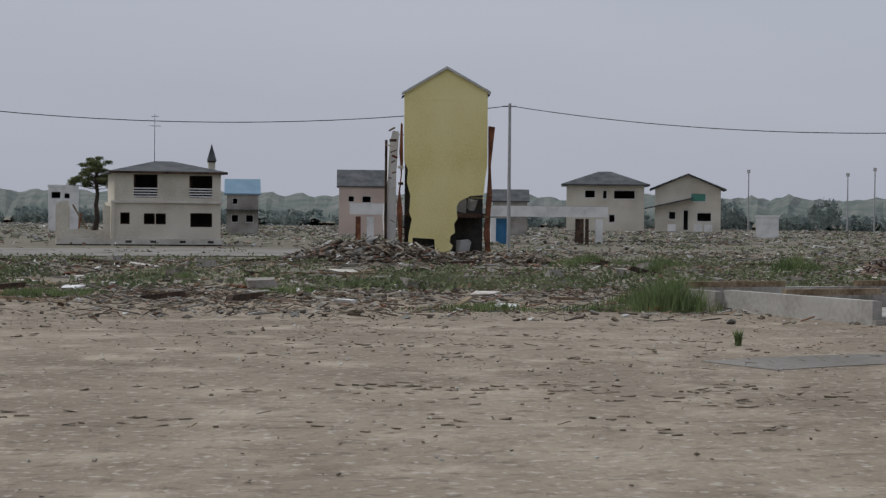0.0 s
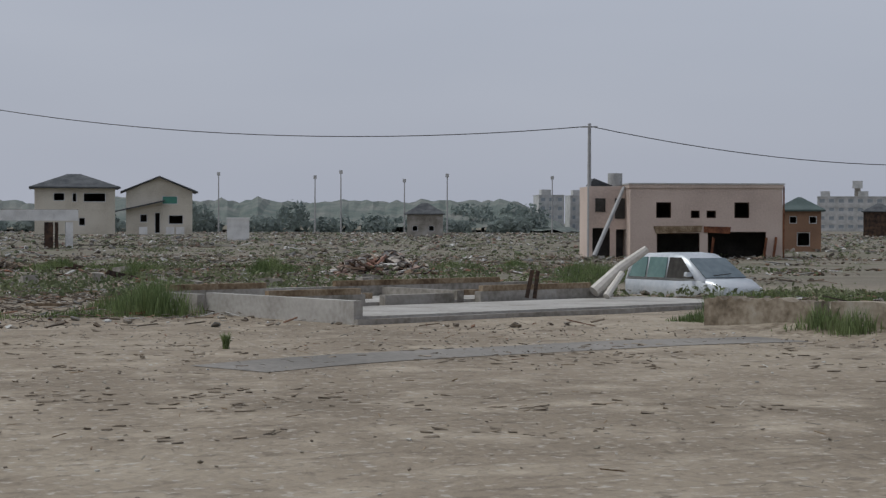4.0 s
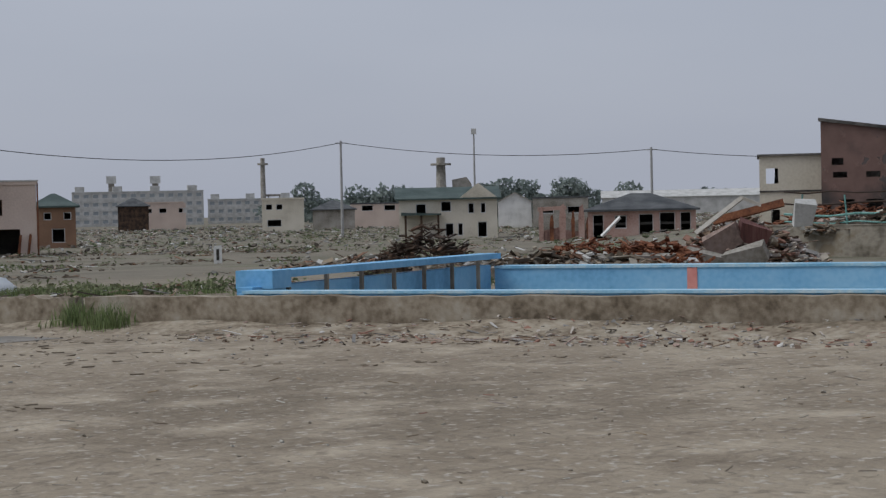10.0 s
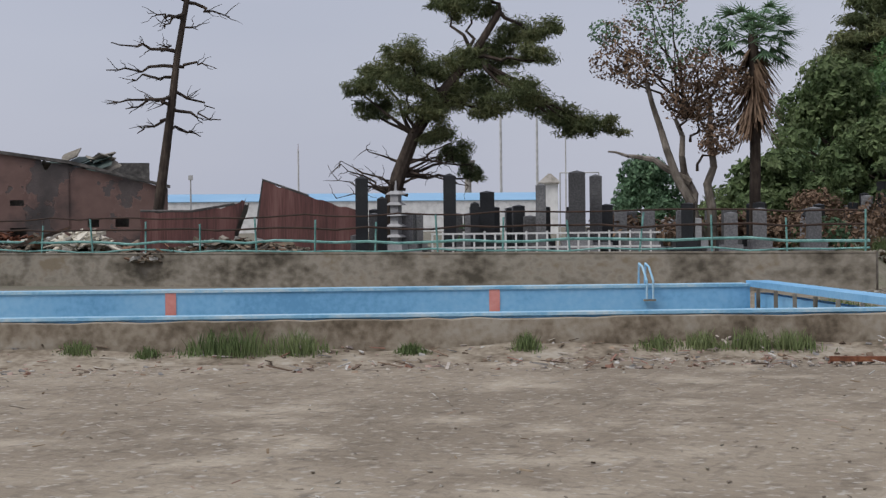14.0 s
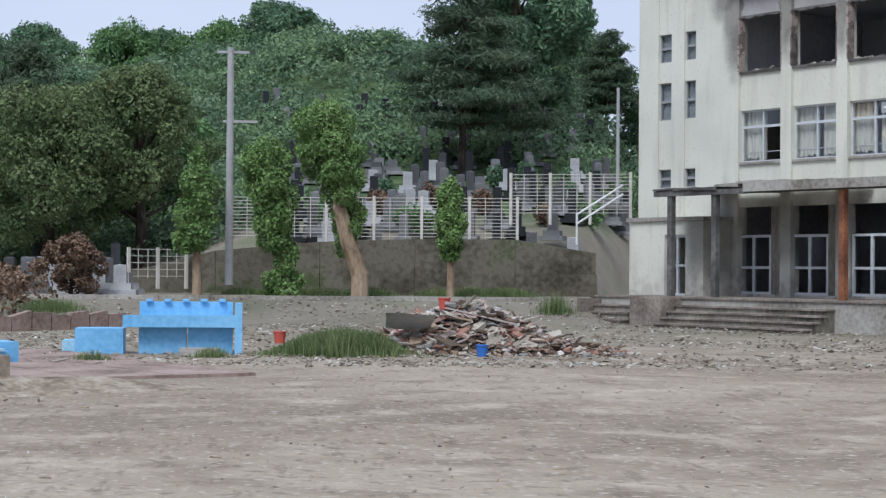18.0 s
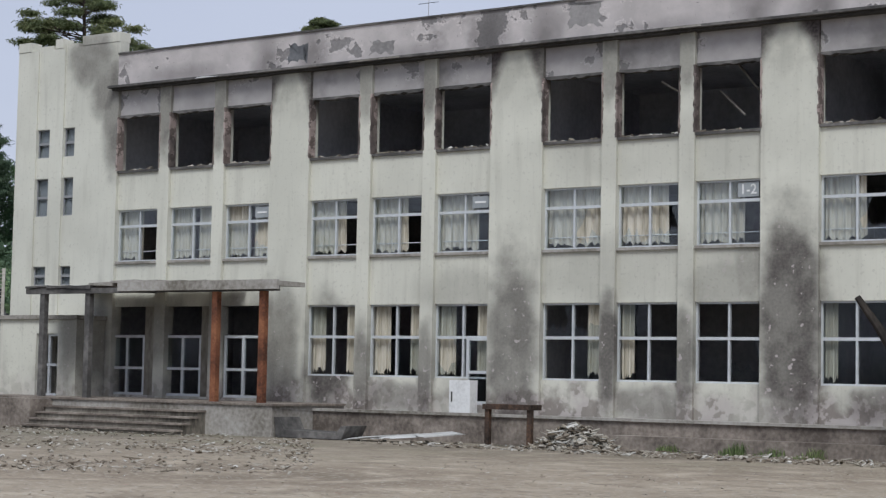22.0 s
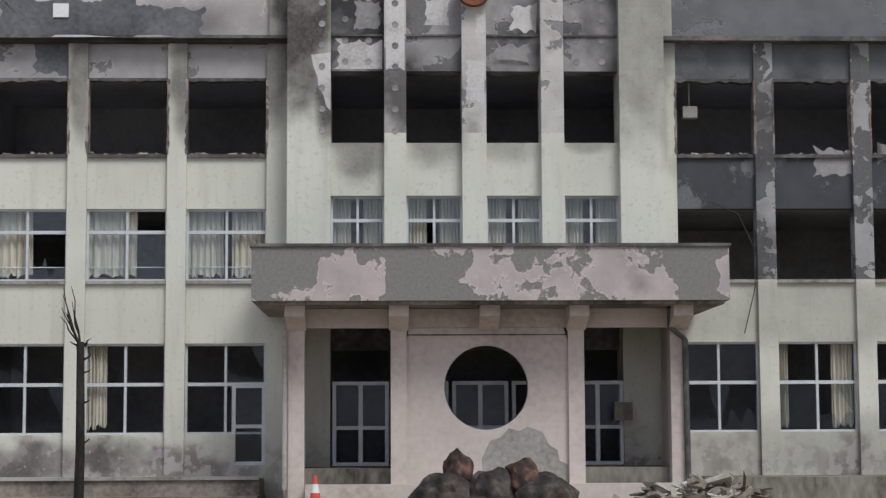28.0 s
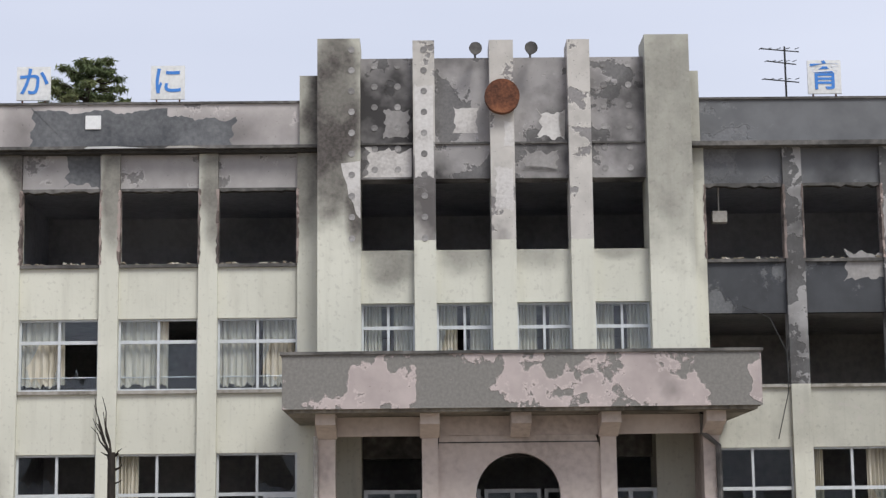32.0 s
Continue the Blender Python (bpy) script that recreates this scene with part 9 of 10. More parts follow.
def lettering(name, text, size, material, parent, at):
    """Raised writing as one mesh under its board."""
    curve = bpy.data.curves.new(name, "FONT")
    curve.body, curve.size, curve.align_x, curve.align_y, curve.extrude, curve.offset = text, size, "CENTER", "CENTER", 0.004, size * 0.012
    tmp = new(name, curve)
    bpy.context.view_layer.update()
    me = bpy.data.meshes.new_from_object(tmp.evaluated_get(bpy.context.evaluated_depsgraph_get()))
    bpy.data.objects.remove(tmp)
    bpy.data.curves.remove(curve)
    me.materials.clear()
    me.materials.append(material)
    ob = new(name, me)
    ob.parent = parent
    ob.matrix_basis = at
    return ob


for x, text in ((-10.13, "か"), (-6.62, "に"), (10.63, "育"), (-20.3, "う"), (-16.85, ""), (-13.35, "")):
    ob = thing("roof_sign", in_school(x, 0.1, TOP + 0.06), "square white roof sign with a blue character", "sign", "roof signs")
    part("board", Mesh().box(-0.44, 0.44, 0, 0.06, 0.12, 1.02), M_WHITE, ob)
    for u in (-0.3, 0.3):
        part("stay", Mesh().box(u - 0.02, u + 0.02, 0.06, 0.1, 0, 0.9), M_RUST, ob)
    if text:
        lettering("character", text, 0.82, M_SIGNBLUE, ob, pose(0, -0.008, 0.56, 90, 0, 0))
    else:
        part("bar", Mesh().box(-0.25, 0.25, -0.012, -0.002, 0.3, 0.4), M_SIGNBLUE, ob)
        part("bar", Mesh().box(-0.25, 0.25, -0.012, -0.002, 0.6, 0.7), M_SIGNBLUE, ob)
M_PLAQUE = surface("grey_plaque", [(0.26, 0.28, 0.29), (0.34, 0.36, 0.37)], 0.6, 2, 9, 0)
for bay, text in ((-19.35, "1-1"), (-28.2, "1-2")):
    x = bay + 2 * STEP + WIN * 0.78
    pl = part("room_plaque", Mesh().box(x - 0.32, x + 0.32, 0.2, 0.215, SILLS[1] + H2 - 0.5, SILLS[1] + H2 - 0.1), M_PLAQUE, school, "grey room-number plaque")
    lettering("room_number", text, 0.4, M_WHITE, pl, pose(x, 0.19, SILLS[1] + H2 - 0.3, 90, 0, 0))
for bay in (-37.2, -46.0):
    x = bay + 2 * STEP + WIN * 0.78
    pl = part("room_plaque", Mesh().box(x - 0.3, x + 0.3, 0.2, 0.215, SILLS[1] + H2 - 0.48, SILLS[1] + H2 - 0.12), M_PLAQUE, school, "grey room plaque")
    part("mark", Mesh().box(x - 0.2, x + 0.2, 0.19, 0.198, SILLS[1] + H2 - 0.33, SILLS[1] + H2 - 0.27), M_WHITE, pl)

# ---- debris, grit and grass ----
def scatter(name, seed, count, az, dist, size, mat, label, category, lift=0.0, planks=0.3, flat=0.5, clump=0.0, power=1.0, shape=None, level=None):
    rng = random.Random(seed)
    k = Mesh()
    done = 0
    while done < count:
        a = rng.uniform(*az)
        d = dist[0] + (dist[1] - dist[0]) * rng.random() ** power
        p = polar(a, d)
        if clump and noise.noise((p.x * 0.13, p.y * 0.13, seed)) < clump * rng.uniform(-1, 1) - 0.1:
            continue
        if shape and not shape(p):
            continue
        done += 1
        s = rng.uniform(*size) * (1 + d / 320)
        z = ground_z(p.x, p.y) + lift * rng.random() + (level(p) if level else 0.0)
        if rng.random() < planks:
            k.chunk((p.x, p.y, z + 0.05), (s * rng.uniform(2.5, 6), s * rng.uniform(0.3, 0.7), s * rng.uniform(0.12, 0.3)), rng, (rng.uniform(-0.25, 0.25), rng.uniform(-0.25, 0.25), rng.uniform(0, 6.28)))
        else:
            k.chunk((p.x, p.y, z + s * 0.15), (s * rng.uniform(0.7, 1.8), s * rng.uniform(0.7, 1.6), s * rng.uniform(0.15, flat + 0.3)), rng)
    return tagged(part(name, k, mat), label, category, kind="stuff")


def clear_of_pool(p):
    q = P.inverted() @ p
    return not (PX0 - 1 < q.x < PX1 + 1 and PY0 - 0.1 < q.y < PY1 + 1) and not (7 < p.x < 19 and 30 < p.y < 44 and (p - Vector((11.6, 38, 0))).length < 6)


def open_field(p):
    az, d = heading(p.x, p.y), math.hypot(p.x, p.y)
    road = az < -2.5 and 92 < d < 145 and noise.noise((p.x, p.y, 1)) < 0.45
    bare = 24 < az < 40 and 50 < d < 128 and noise.noise((p.x * 0.2, p.y * 0.2, 2)) < 0.25
    return clear_of_pool(p) and not road and not bare


scatter("debris_field", 101, 13500, (-17, 36), (42, 140), (0.035, 0.16), M_DEBRIS, "wide field of mixed tsunami debris and broken timber", "debris", 0.05, 0.5, 0.4, 0.4, 0.8, open_field)
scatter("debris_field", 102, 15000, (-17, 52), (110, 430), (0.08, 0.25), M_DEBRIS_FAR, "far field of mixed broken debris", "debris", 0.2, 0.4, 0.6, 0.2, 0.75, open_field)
scatter("debris_edge", 103, 4200, (-17, 22), (33, 52), (0.03, 0.12), M_DEBRIS, "scattered broken timber and stones at the yard's edge", "debris", 0.02, 0.6, 0.25, 0.4, 0.7, clear_of_pool)
scatter("pool_rubble", 104, 1500, (32, 84), (24.0, 33.0), (0.02, 0.08), M_HEAP, "pale chips and broken laths on the soil bank", "rubble", 0.0, 0.3, 0.3, 0.5, 1.0, lambda p: -0.1 < (PY0 - 0.5) - (P.inverted() @ p).y < 2.6, lambda p: bank_height(P.inverted() @ p))
scatter("pale_rubble", 105, 7000, (80, 112), (35, 67), (0.02, 0.085), M_GRIT, "pale gravel and broken plaster on the ground", "rubble", 0.02, 0.2, 0.4, 0.4, 1.0)
scatter("school_rubble", 106, 1300, (104, 158), (38.5, 62), (0.025, 0.12), M_GRIT, "plaster crumbs along the school front", "rubble", 0.02, 0.2, 0.4, 0.3, 1.0, lambda p: -5.5 < (S.inverted() @ p).y < -1.7)
scatter("yard_grit", 107, 5200, (-17, 165), (12, 42), (0.01, 0.035), M_GRIT, "small stones and chips strewn over the yard", "grit", 0.0, 0.35, 0.4, 0.5, 0.9)
scatter("yard_clods", 110, 2000, (-17, 44), (22, 37), (0.012, 0.04), M_DEBRIS, "clods, chips and splinters where the yard ends", "debris", 0.0, 0.35, 0.3, 0.8, 0.6, clear_of_pool)
scatter("pale_splinters", 109, 260, (30, 120), (13, 36), (0.012, 0.04), M_HEAP, "pale splinters and chips lying on the yard", "debris", 0.0, 1.0, 0.3, 0.5, 0.9)
scatter("yard_sticks", 108, 260, (-17, 100), (13, 36), (0.012, 0.05), M_WOOD, "sticks and splinters on the yard", "debris", 0.0, 1.0, 0.4, 0.5, 0.9)

# ridges of dried mud thrown up along the wheel ruts
M_CRUST = surface("dried_mud_crust", [(0.15, 0.124, 0.094), (0.225, 0.186, 0.142), (0.31, 0.266, 0.208)], 0.95, 2.0, 14, 0.5, island=0.3)
rng = random.Random(162)
k = Mesh()
for lane in range(22):
    a0, a1 = rng.uniform(-17, 34), rng.uniform(10, 26)
    d0, slant = rng.uniform(13.5, 30) if lane < 12 else rng.uniform(24, 31), rng.uniform(-0.06, 0.06)
    for i in range(int(a1 * 1.7)):
        a = a0 + a1 * rng.random()
        if noise.noise((a * 0.5, lane, 3)) < -0.1:
            continue
        d = d0 + slant * (a - a0) + rng.gauss(0, 0.3)
        p = polar(a, d)
        if not clear_of_pool(p):
            continue
        k.chunk((p.x, p.y, hummock(p.x, p.y) + 0.008), (rng.uniform(0.04, 0.22), rng.uniform(0.03, 0.1), rng.uniform(0.008, 0.02)), rng, (rng.uniform(-0.2, 0.2), rng.uniform(-0.2, 0.2), radians(-a) + rng.gauss(0, 0.25)))
tagged(part("mud_ridges", k, M_CRUST), "broken ridges of dried mud along wheel ruts", "mud", kind="stuff")
# weeds all over the rubble field
g = np.random.default_rng(52)
blobs = []
while len(blobs) < 1500:
    az, d = g.uniform(-17, 46), 46 + 300 * g.random() ** 1.6
    p = polar(az, d)
    if open_field(p) and noise.noise((p.x * 0.05, p.y * 0.05, 6)) > g.uniform(-0.5, 0.3):
        blobs.append(((p.x, p.y, ground_z(p.x, p.y) + 0.06), (g.uniform(0.4, 1.5), g.uniform(0.4, 1.2), g.uniform(0.1, 0.38))))
tagged(part("field_weeds", leaves(blobs, 80000, 0.085, 53), M_WEED), "grey-green weeds grown over the debris field", "weeds", kind="stuff")


def heap(name, seed, m, size, count, bits, mat, label):
    """A mound of loose pieces, highest in the middle."""
    rng = random.Random(seed)
    k = Mesh()
    for i in range(count):
        a, r = rng.uniform(0, 6.28), math.sqrt(rng.random())
        x, y = size[0] * r * math.cos(a), size[1] * r * math.sin(a)
        z = size[2] * max(0.0, (1 - r ** 1.6)) * rng.uniform(0.5, 1.0)
        s = rng.uniform(*bits)
        long_ = 2.4 if rng.random() < 0.12 else 1.0
        k.chunk((x, y, z), (s * rng.uniform(0.8, 3.0) * long_, s * rng.uniform(0.4, 1.2) / long_, s * rng.uniform(0.12, 0.5) / long_), rng, (rng.uniform(-0.5, 0.5), rng.uniform(-0.5, 0.5), rng.uniform(0, 6.28)))
    ob = part(name, k, mat)
    ob.matrix_world = m
    return tagged(ob, label, "rubble", kind="stuff")


heap("rubble_heap", 111, facing(96.9, 41.2, 0), (2.5, 1.4, 1.2), 1700, (0.05, 0.3), M_HEAP, "heap of broken timber, plaster and sheet metal")
heap("rubble_heap", 112, facing(98.6, 41.0, 0), (2.6, 1.4, 0.4), 900, (0.04, 0.2), M_HEAP, "low spread of broken plaster")
heap("plaster_heap", 113, in_school(-25.1, -3.1, 0), (1.3, 0.8, 0.75), 800, (0.04, 0.22), M_GRIT, "white heap of broken plaster before the school")
heap("rubble_heap", 114, in_school(7.0, -5.0, 0), (2.2, 1.0, 0.9), 300, (0.12, 0.45), M_GRIT, "pale broken concrete heaped by the porch")
heap("rubble_heap", 115, facing(-2.2, 78, 0), (4.0, 2.5, 1.0), 1300, (0.07, 0.3), M_DEBRIS, "heap of wreckage beside the yellow house")
heap("rubble_heap", 116, facing(1.4, 79, 0), (3.5, 2.0, 0.4), 900, (0.06, 0.28), M_DEBRIS, "wreckage at the foot of the yellow house")
heap("board_tangle", 117, facing(14.8, 68, -0.1), (2.2, 1.5, 1.0), 420, (0.05, 0.34), M_HEAP, "pale tangle of broken boards")
heap("rubble_heap", 118, facing(43.6, 52, 0), (5.0, 2.0, 0.75), 1500, (0.06, 0.28), M_DEBRIS, "tangled wreckage behind the pool")
heap("rusty_tangle", 119, facing(45.3, 53, 0.2), (3.0, 1.2, 0.9), 900, (0.04, 0.2), M_RUST, "rusty tangle of twisted steel")
heap("rubble_heap", 120, facing(49.6, 58, 0.0), (2.6, 2.0, 1.6), 1500, (0.06, 0.32), M_HEAP, "heap of broken concrete and red roofing")
heap("rubble_heap", 121, facing(53.5, 71, 0.6), (5.0, 2.2, 0.9), 1400, (0.06, 0.36), M_HEAP, "wreckage before the burnt hall")
heap("rusty_tangle", 122, facing(53.0, 72, 0.8), (4.0, 1.5, 1.2), 800, (0.05, 0.3), M_RUST, "rusty wreckage before the burnt hall")
heap("rubble_heap", 123, facing(38.0, 62, -0.2), (5.0, 3.0, 0.7), 1200, (0.07, 0.32), M_DEBRIS, "low brown wreckage behind the pool")
heap("thorny_heap", 124, facing(39.6, 56, 0), (2.0, 1.2, 1.6), 900, (0.03, 0.2), M_DARKWOOD, "dark tangle of roots and branches")
heap("rubble_heap", 125, facing(57.0, 68, 0.6), (3.5, 1.5, 0.9), 400, (0.15, 0.5), M_DEBRIS, "wreckage by the wall")
for az, d, z, w, h, tilt, lab, mat in ((48.5, 55, 0.25, 1.5, 0.5, 0.25, "broken grey concrete fragment", M_CONC), (49.7, 55, 0.3, 1.7, 0.7, -0.3, "leaning grey concrete fragment", M_CONC), (49.0, 56, 0.8, 1.3, 0.8, -0.45, "pinkish broken wall slab", M_PINKCONC), (49.95, 56.2, 0.95, 1.1, 0.8, 0.3, "red tilted roof panel", M_REDROOF), (47.8, 53, 0.2, 1.0, 0.35, 0.1, "low pale concrete fragment", M_CONC_PALE),
                              (51.5, 66, 1.5, 1.0, 1.0, 0.05, "grey upright wall fragment", M_CONC_PALE), (46.7, 52.5, 0.3, 1.8, 0.45, 0.05, "pale fallen concrete block", M_CONC), (45.0, 52, 0.3, 0.9, 0.6, 0.2, "broken concrete block in the wreckage", M_CONC), (42.2, 50, 0.1, 1.2, 0.4, 0.1, "grey fallen concrete block", M_CONC)):
    ob = part("slab_fragment", Mesh().chunk((0, 0, 0), (w, 0.35, h), random.Random(int(az * 10)), (0.35, tilt, 0.2)), mat)
    ob.matrix_world = facing(az, d, z + 0.1)
    tagged(ob, lab, "concrete slab")
for az, el0, az1, el1, d, r, lab, mat in ((48.15, -0.86, 49.6, 0.22, 56.5, 0.09, "pale wooden beam leaning on the wreckage", M_CREAMPAINT), (49.55, 0.25, 50.2, -0.02, 56.6, 0.07, "short pale beam on the wreckage", M_CREAMPAINT), (48.7, -0.5, 50.9, 0.05, 57.2, 0.16, "rusty red fallen ridge beam", M_RUST), (53.4, -0.5, 55.2, 0.1, 66, 0.07, "dark roof beam leaning in the wreckage", M_DARKWOOD), (54.4, -0.35, 55.0, 0.0, 66.2, 0.06, "pale beam end in the wreckage", M_CREAMPAINT), (45.2, -0.9, 45.8, -0.3, 52, 0.05, "white bent pipe in the wreckage", M_WHITE)):
    a_, b_ = polar(az, d, EYE + d * math.tan(radians(el0))), polar(az1, d, EYE + d * math.tan(radians(el1)))
    tagged(part("fallen_beam", Mesh().tube(a_, b_, r, r, 4), mat), lab, "beam")
heap("rubble_heap", 128, facing(60.2, 63.0, 0.9), (3.6, 0.5, 0.75), 520, (0.08, 0.35), M_DEBRIS, "low wreckage before the fallen roofs")
heap("rubble_heap", 129, facing(54.5, 68.0, 0.9), (3.6, 0.6, 0.8), 600, (0.08, 0.4), M_DEBRIS, "brown wreckage behind the retaining wall")
heap("crumpled_sheet", 126, facing(55.6, 67, 1.3), (1.0, 0.6, 0.75), 110, (0.15, 0.5), M_CREAM, "crumpled cream sheeting on the wreckage")
heap("rusty_tangle", 127, facing(47.0, 53.5, 0.1), (1.6, 0.8, 1.0), 220, (0.07, 0.3), M_RUST, "rusty twisted wreckage behind the pool")
pn = part("loose_board", Mesh().chunk((0, 0, 0.75), (1.25, 0.9, 0.05), random.Random(5), (-0.5, 0.05, 0.1)), M_CONC_PALE)
pn.matrix_world = facing(95.0, 40.2, 0)
tagged(pn, "flat grey board lying on the rubble heap", "board")
M_REDPLASTIC = surface("red_plastic", [(0.45, 0.07, 0.05), (0.55, 0.12, 0.09)], 0.5, 2, 9, 0)
M_BLUEPLASTIC = surface("blue_plastic", [(0.03, 0.12, 0.4), (0.05, 0.17, 0.5)], 0.5, 2, 9, 0)
for az, d, z, mat, lab in ((90.95, 40.0, 0.25, M_REDPLASTIC, "red plastic tub in the grass"), (96.2, 41.0, 1.0, M_REDPLASTIC, "orange plastic tub on the rubble"), (97.4, 39.4, 0.0, M_BLUEPLASTIC, "blue plastic bucket by the rubble")):
    ob = thing("bucket", facing(az, d, z), lab, "bucket", "buckets")
    part("tub", Mesh().tube((0, 0, 0), (0, 0, 0.24), 0.11, 0.14, 14), mat, ob)
    part("rim", Mesh().tube((0, 0, 0.24), (0, 0, 0.265), 0.155, 0.155, 14), mat, ob)
for az, d, ln_, lab, mat in ((60.3, 28.6, 3.2, "long wooden lath lying by the pool wall", M_WOOD), (50.5, 27.8, 1.2, "brown plank on the ground", M_RUST), (79.6, 25.6, 0.8, "brown plank on the ground", M_RUST), (9.0, 50, 9, "long pale beam in the debris", M_CONC_PALE), (1.9, 56, 6, "fallen greenish beam in the debris", M_CONC), (-2.6, 58, 7, "long fallen beam in the debris", M_WOOD)):
    ob = part("plank", Mesh().box(-ln_ / 2, ln_ / 2, -0.07, 0.07, 0, 0.07), mat)
    p = polar(az, d)
    ob.matrix_world = facing(az, d, ground_z(p.x, p.y) + 0.03, 5)
    tagged(ob, lab, "plank")


def blades(name, seed, spots, per, mat, label, width=0.011):
    """Grass: bent two-piece blades in tufts: (heading, distance, spread x, spread y, height)."""
    rng = random.Random(seed)
    k = Mesh()
    for az, d, sx, sy, h in spots:
        m = facing(az, d)
        for i in range(int(per * max(0.3, sx * sy))):
            x, y = rng.gauss(0, sx * 0.45), rng.gauss(0, sy * 0.45)
            p = m @ Vector((x, y, 0))
            if not clear_of_pool(p):
                continue
            p.z = ground_z(p.x, p.y) + bank_height(P.inverted() @ p)
            t = rng.uniform(0, 6.28)
            hh = h * rng.uniform(0.25, 1.0) * math.exp(-(x / sx) ** 2)
            lean = Vector((rng.uniform(-0.4, 0.4), rng.uniform(-0.4, 0.4), 0)) * hh
            w = Vector((math.cos(t), math.sin(t), 0)) * width * rng.uniform(0.7, 1.6)
            mid = p + lean * 0.4 + Vector((0, 0, hh * 0.6))
            k.add([p - w, p + w, mid + w * 0.8, mid - w * 0.8, p + lean + Vector((0, 0, hh))], [(0, 1, 2, 3), (3, 2, 4)])
    return tagged(part(name, k, mat), label, "grass", kind="stuff")


blades("grass_clump", 131, [(92.9, 39.6, 1.4, 0.9, 0.68), (92.2, 39.8, 1.0, 0.8, 0.55), (93.7, 39.8, 0.9, 0.7, 0.6)], 5200, M_GRASS, "tall dense green grass clump")
g = random.Random(77)
tufts = [(59.2, 26.5, 0.55, 0.3, 0.42), (60.2, 26.4, 0.6, 0.3, 0.48), (61.9, 26.4, 0.5, 0.3, 0.45), (69.2, 26.5, 0.25, 0.2, 0.3), (55.0, 26.8, 0.3, 0.2, 0.22), (74.8, 26.9, 0.45, 0.25, 0.3), (76.3, 27.0, 0.5, 0.25, 0.35), (77.6, 27.1, 0.5, 0.25, 0.35), (73.4, 26.8, 0.4, 0.25, 0.22), (57.2, 26.5, 0.25, 0.2, 0.2), (65.5, 26.3, 0.3, 0.2, 0.2)]
tufts += [(24.6 + i * 0.9, 35.6 - 0.4 * i, 0.5, 0.3, g.uniform(0.12, 0.26)) for i in range(8)]
tufts += [(25.3, 37.3, 0.8, 0.5, 0.75), (24.6, 38.0, 0.7, 0.4, 0.5), (26.3, 36.4, 0.6, 0.4, 0.45), (28.9, 35.0, 0.6, 0.3, 0.5), (27.6, 35.4, 0.8, 0.3, 0.3), (23.2, 38.6, 0.8, 0.4, 0.35), (22.0, 38.0, 0.8, 0.4, 0.25), (27.0, 47.0, 2.0, 0.6, 0.3), (29.5, 46.0, 2.0, 0.5, 0.22), (25.4, 36.0, 0.6, 0.4, 0.6), (7.6, 37.5, 0.9, 0.7, 1.0), (7.2, 38.5, 0.8, 0.6, 0.7), (6.6, 40, 1.0, 0.7, 0.5), (28.6, 32.3, 0.6, 0.4, 0.5), (29.6, 31.6, 0.5, 0.4, 0.55)]
tufts += [(-12.8, 42, 1.6, 0.7, 0.28), (-11.2, 43, 0.8, 0.6, 0.2), (-5.0, 44, 1.0, 0.5, 0.25), (-4.1, 45.5, 0.7, 0.5, 0.2), (-2.4, 48, 1.5, 0.7, 0.28), (-1.2, 49, 1.0, 0.5, 0.22), (1.0, 36.6, 1.5, 0.4, 0.22), (1.9, 37, 1.0, 0.4, 0.25), (5.3, 37.2, 1.5, 0.4, 0.2), (11.0, 68, 0.8, 0.8, 0.8), (11.7, 71, 0.6, 0.8, 0.5), (-8.0, 52, 0.5, 0.4, 0.4), (-14.8, 56, 1.0, 0.6, 0.35)]
tufts += [(g.uniform(3, 22), g.uniform(54, 100), g.uniform(0.5, 1.3), g.uniform(0.4, 0.8), g.uniform(0.3, 0.9)) for i in range(14)]
tufts += [(g.uniform(27, 36), g.uniform(40, 60), g.uniform(0.6, 1.6), g.uniform(0.3, 0.6), g.uniform(0.12, 0.28)) for i in range(8)]
tufts += [(9.75, 27.6, 0.04, 0.04, 0.3), (79, 42, 1.2, 0.6, 0.3), (85, 36.6, 0.5, 0.4, 0.3), (88.8, 38.5, 0.5, 0.3, 0.3), (99.9, 64, 0.8, 0.6, 0.9), (81, 62, 1.4, 0.6, 0.6), (78, 63, 1.4, 0.6, 0.6), (84, 64, 1.5, 0.8, 0.5)]
tufts += [(g.uniform(88, 100), g.uniform(69.5, 74), 1.2, 0.6, 0.45) for i in range(16)]
blades("wild_grass", 132, tufts, 1000, M_GRASS, "scattered tufts of green weeds and grass", 0.0075)
sg_ = []
for x, h in ((-18.4, 0.35), (-19.6, 0.3), (-20.6, 0.45), (-22.6, 0.3), (-14.9, 0.3), (-9.6, 0.4), (-3.6, 0.35), (8.6, 0.4), (10.2, 0.35), (-35.5, 0.3), (-26.0, 0.25), (-11.5, 0.3)):
    p = in_school(x, -2.2, 0).translation
    sg_.append((heading(p.x, p.y), math.hypot(p.x, p.y), 0.55, 0.35, h))
blades("school_weeds", 133, sg_, 1500, M_GRASS, "green weeds along the school platform")

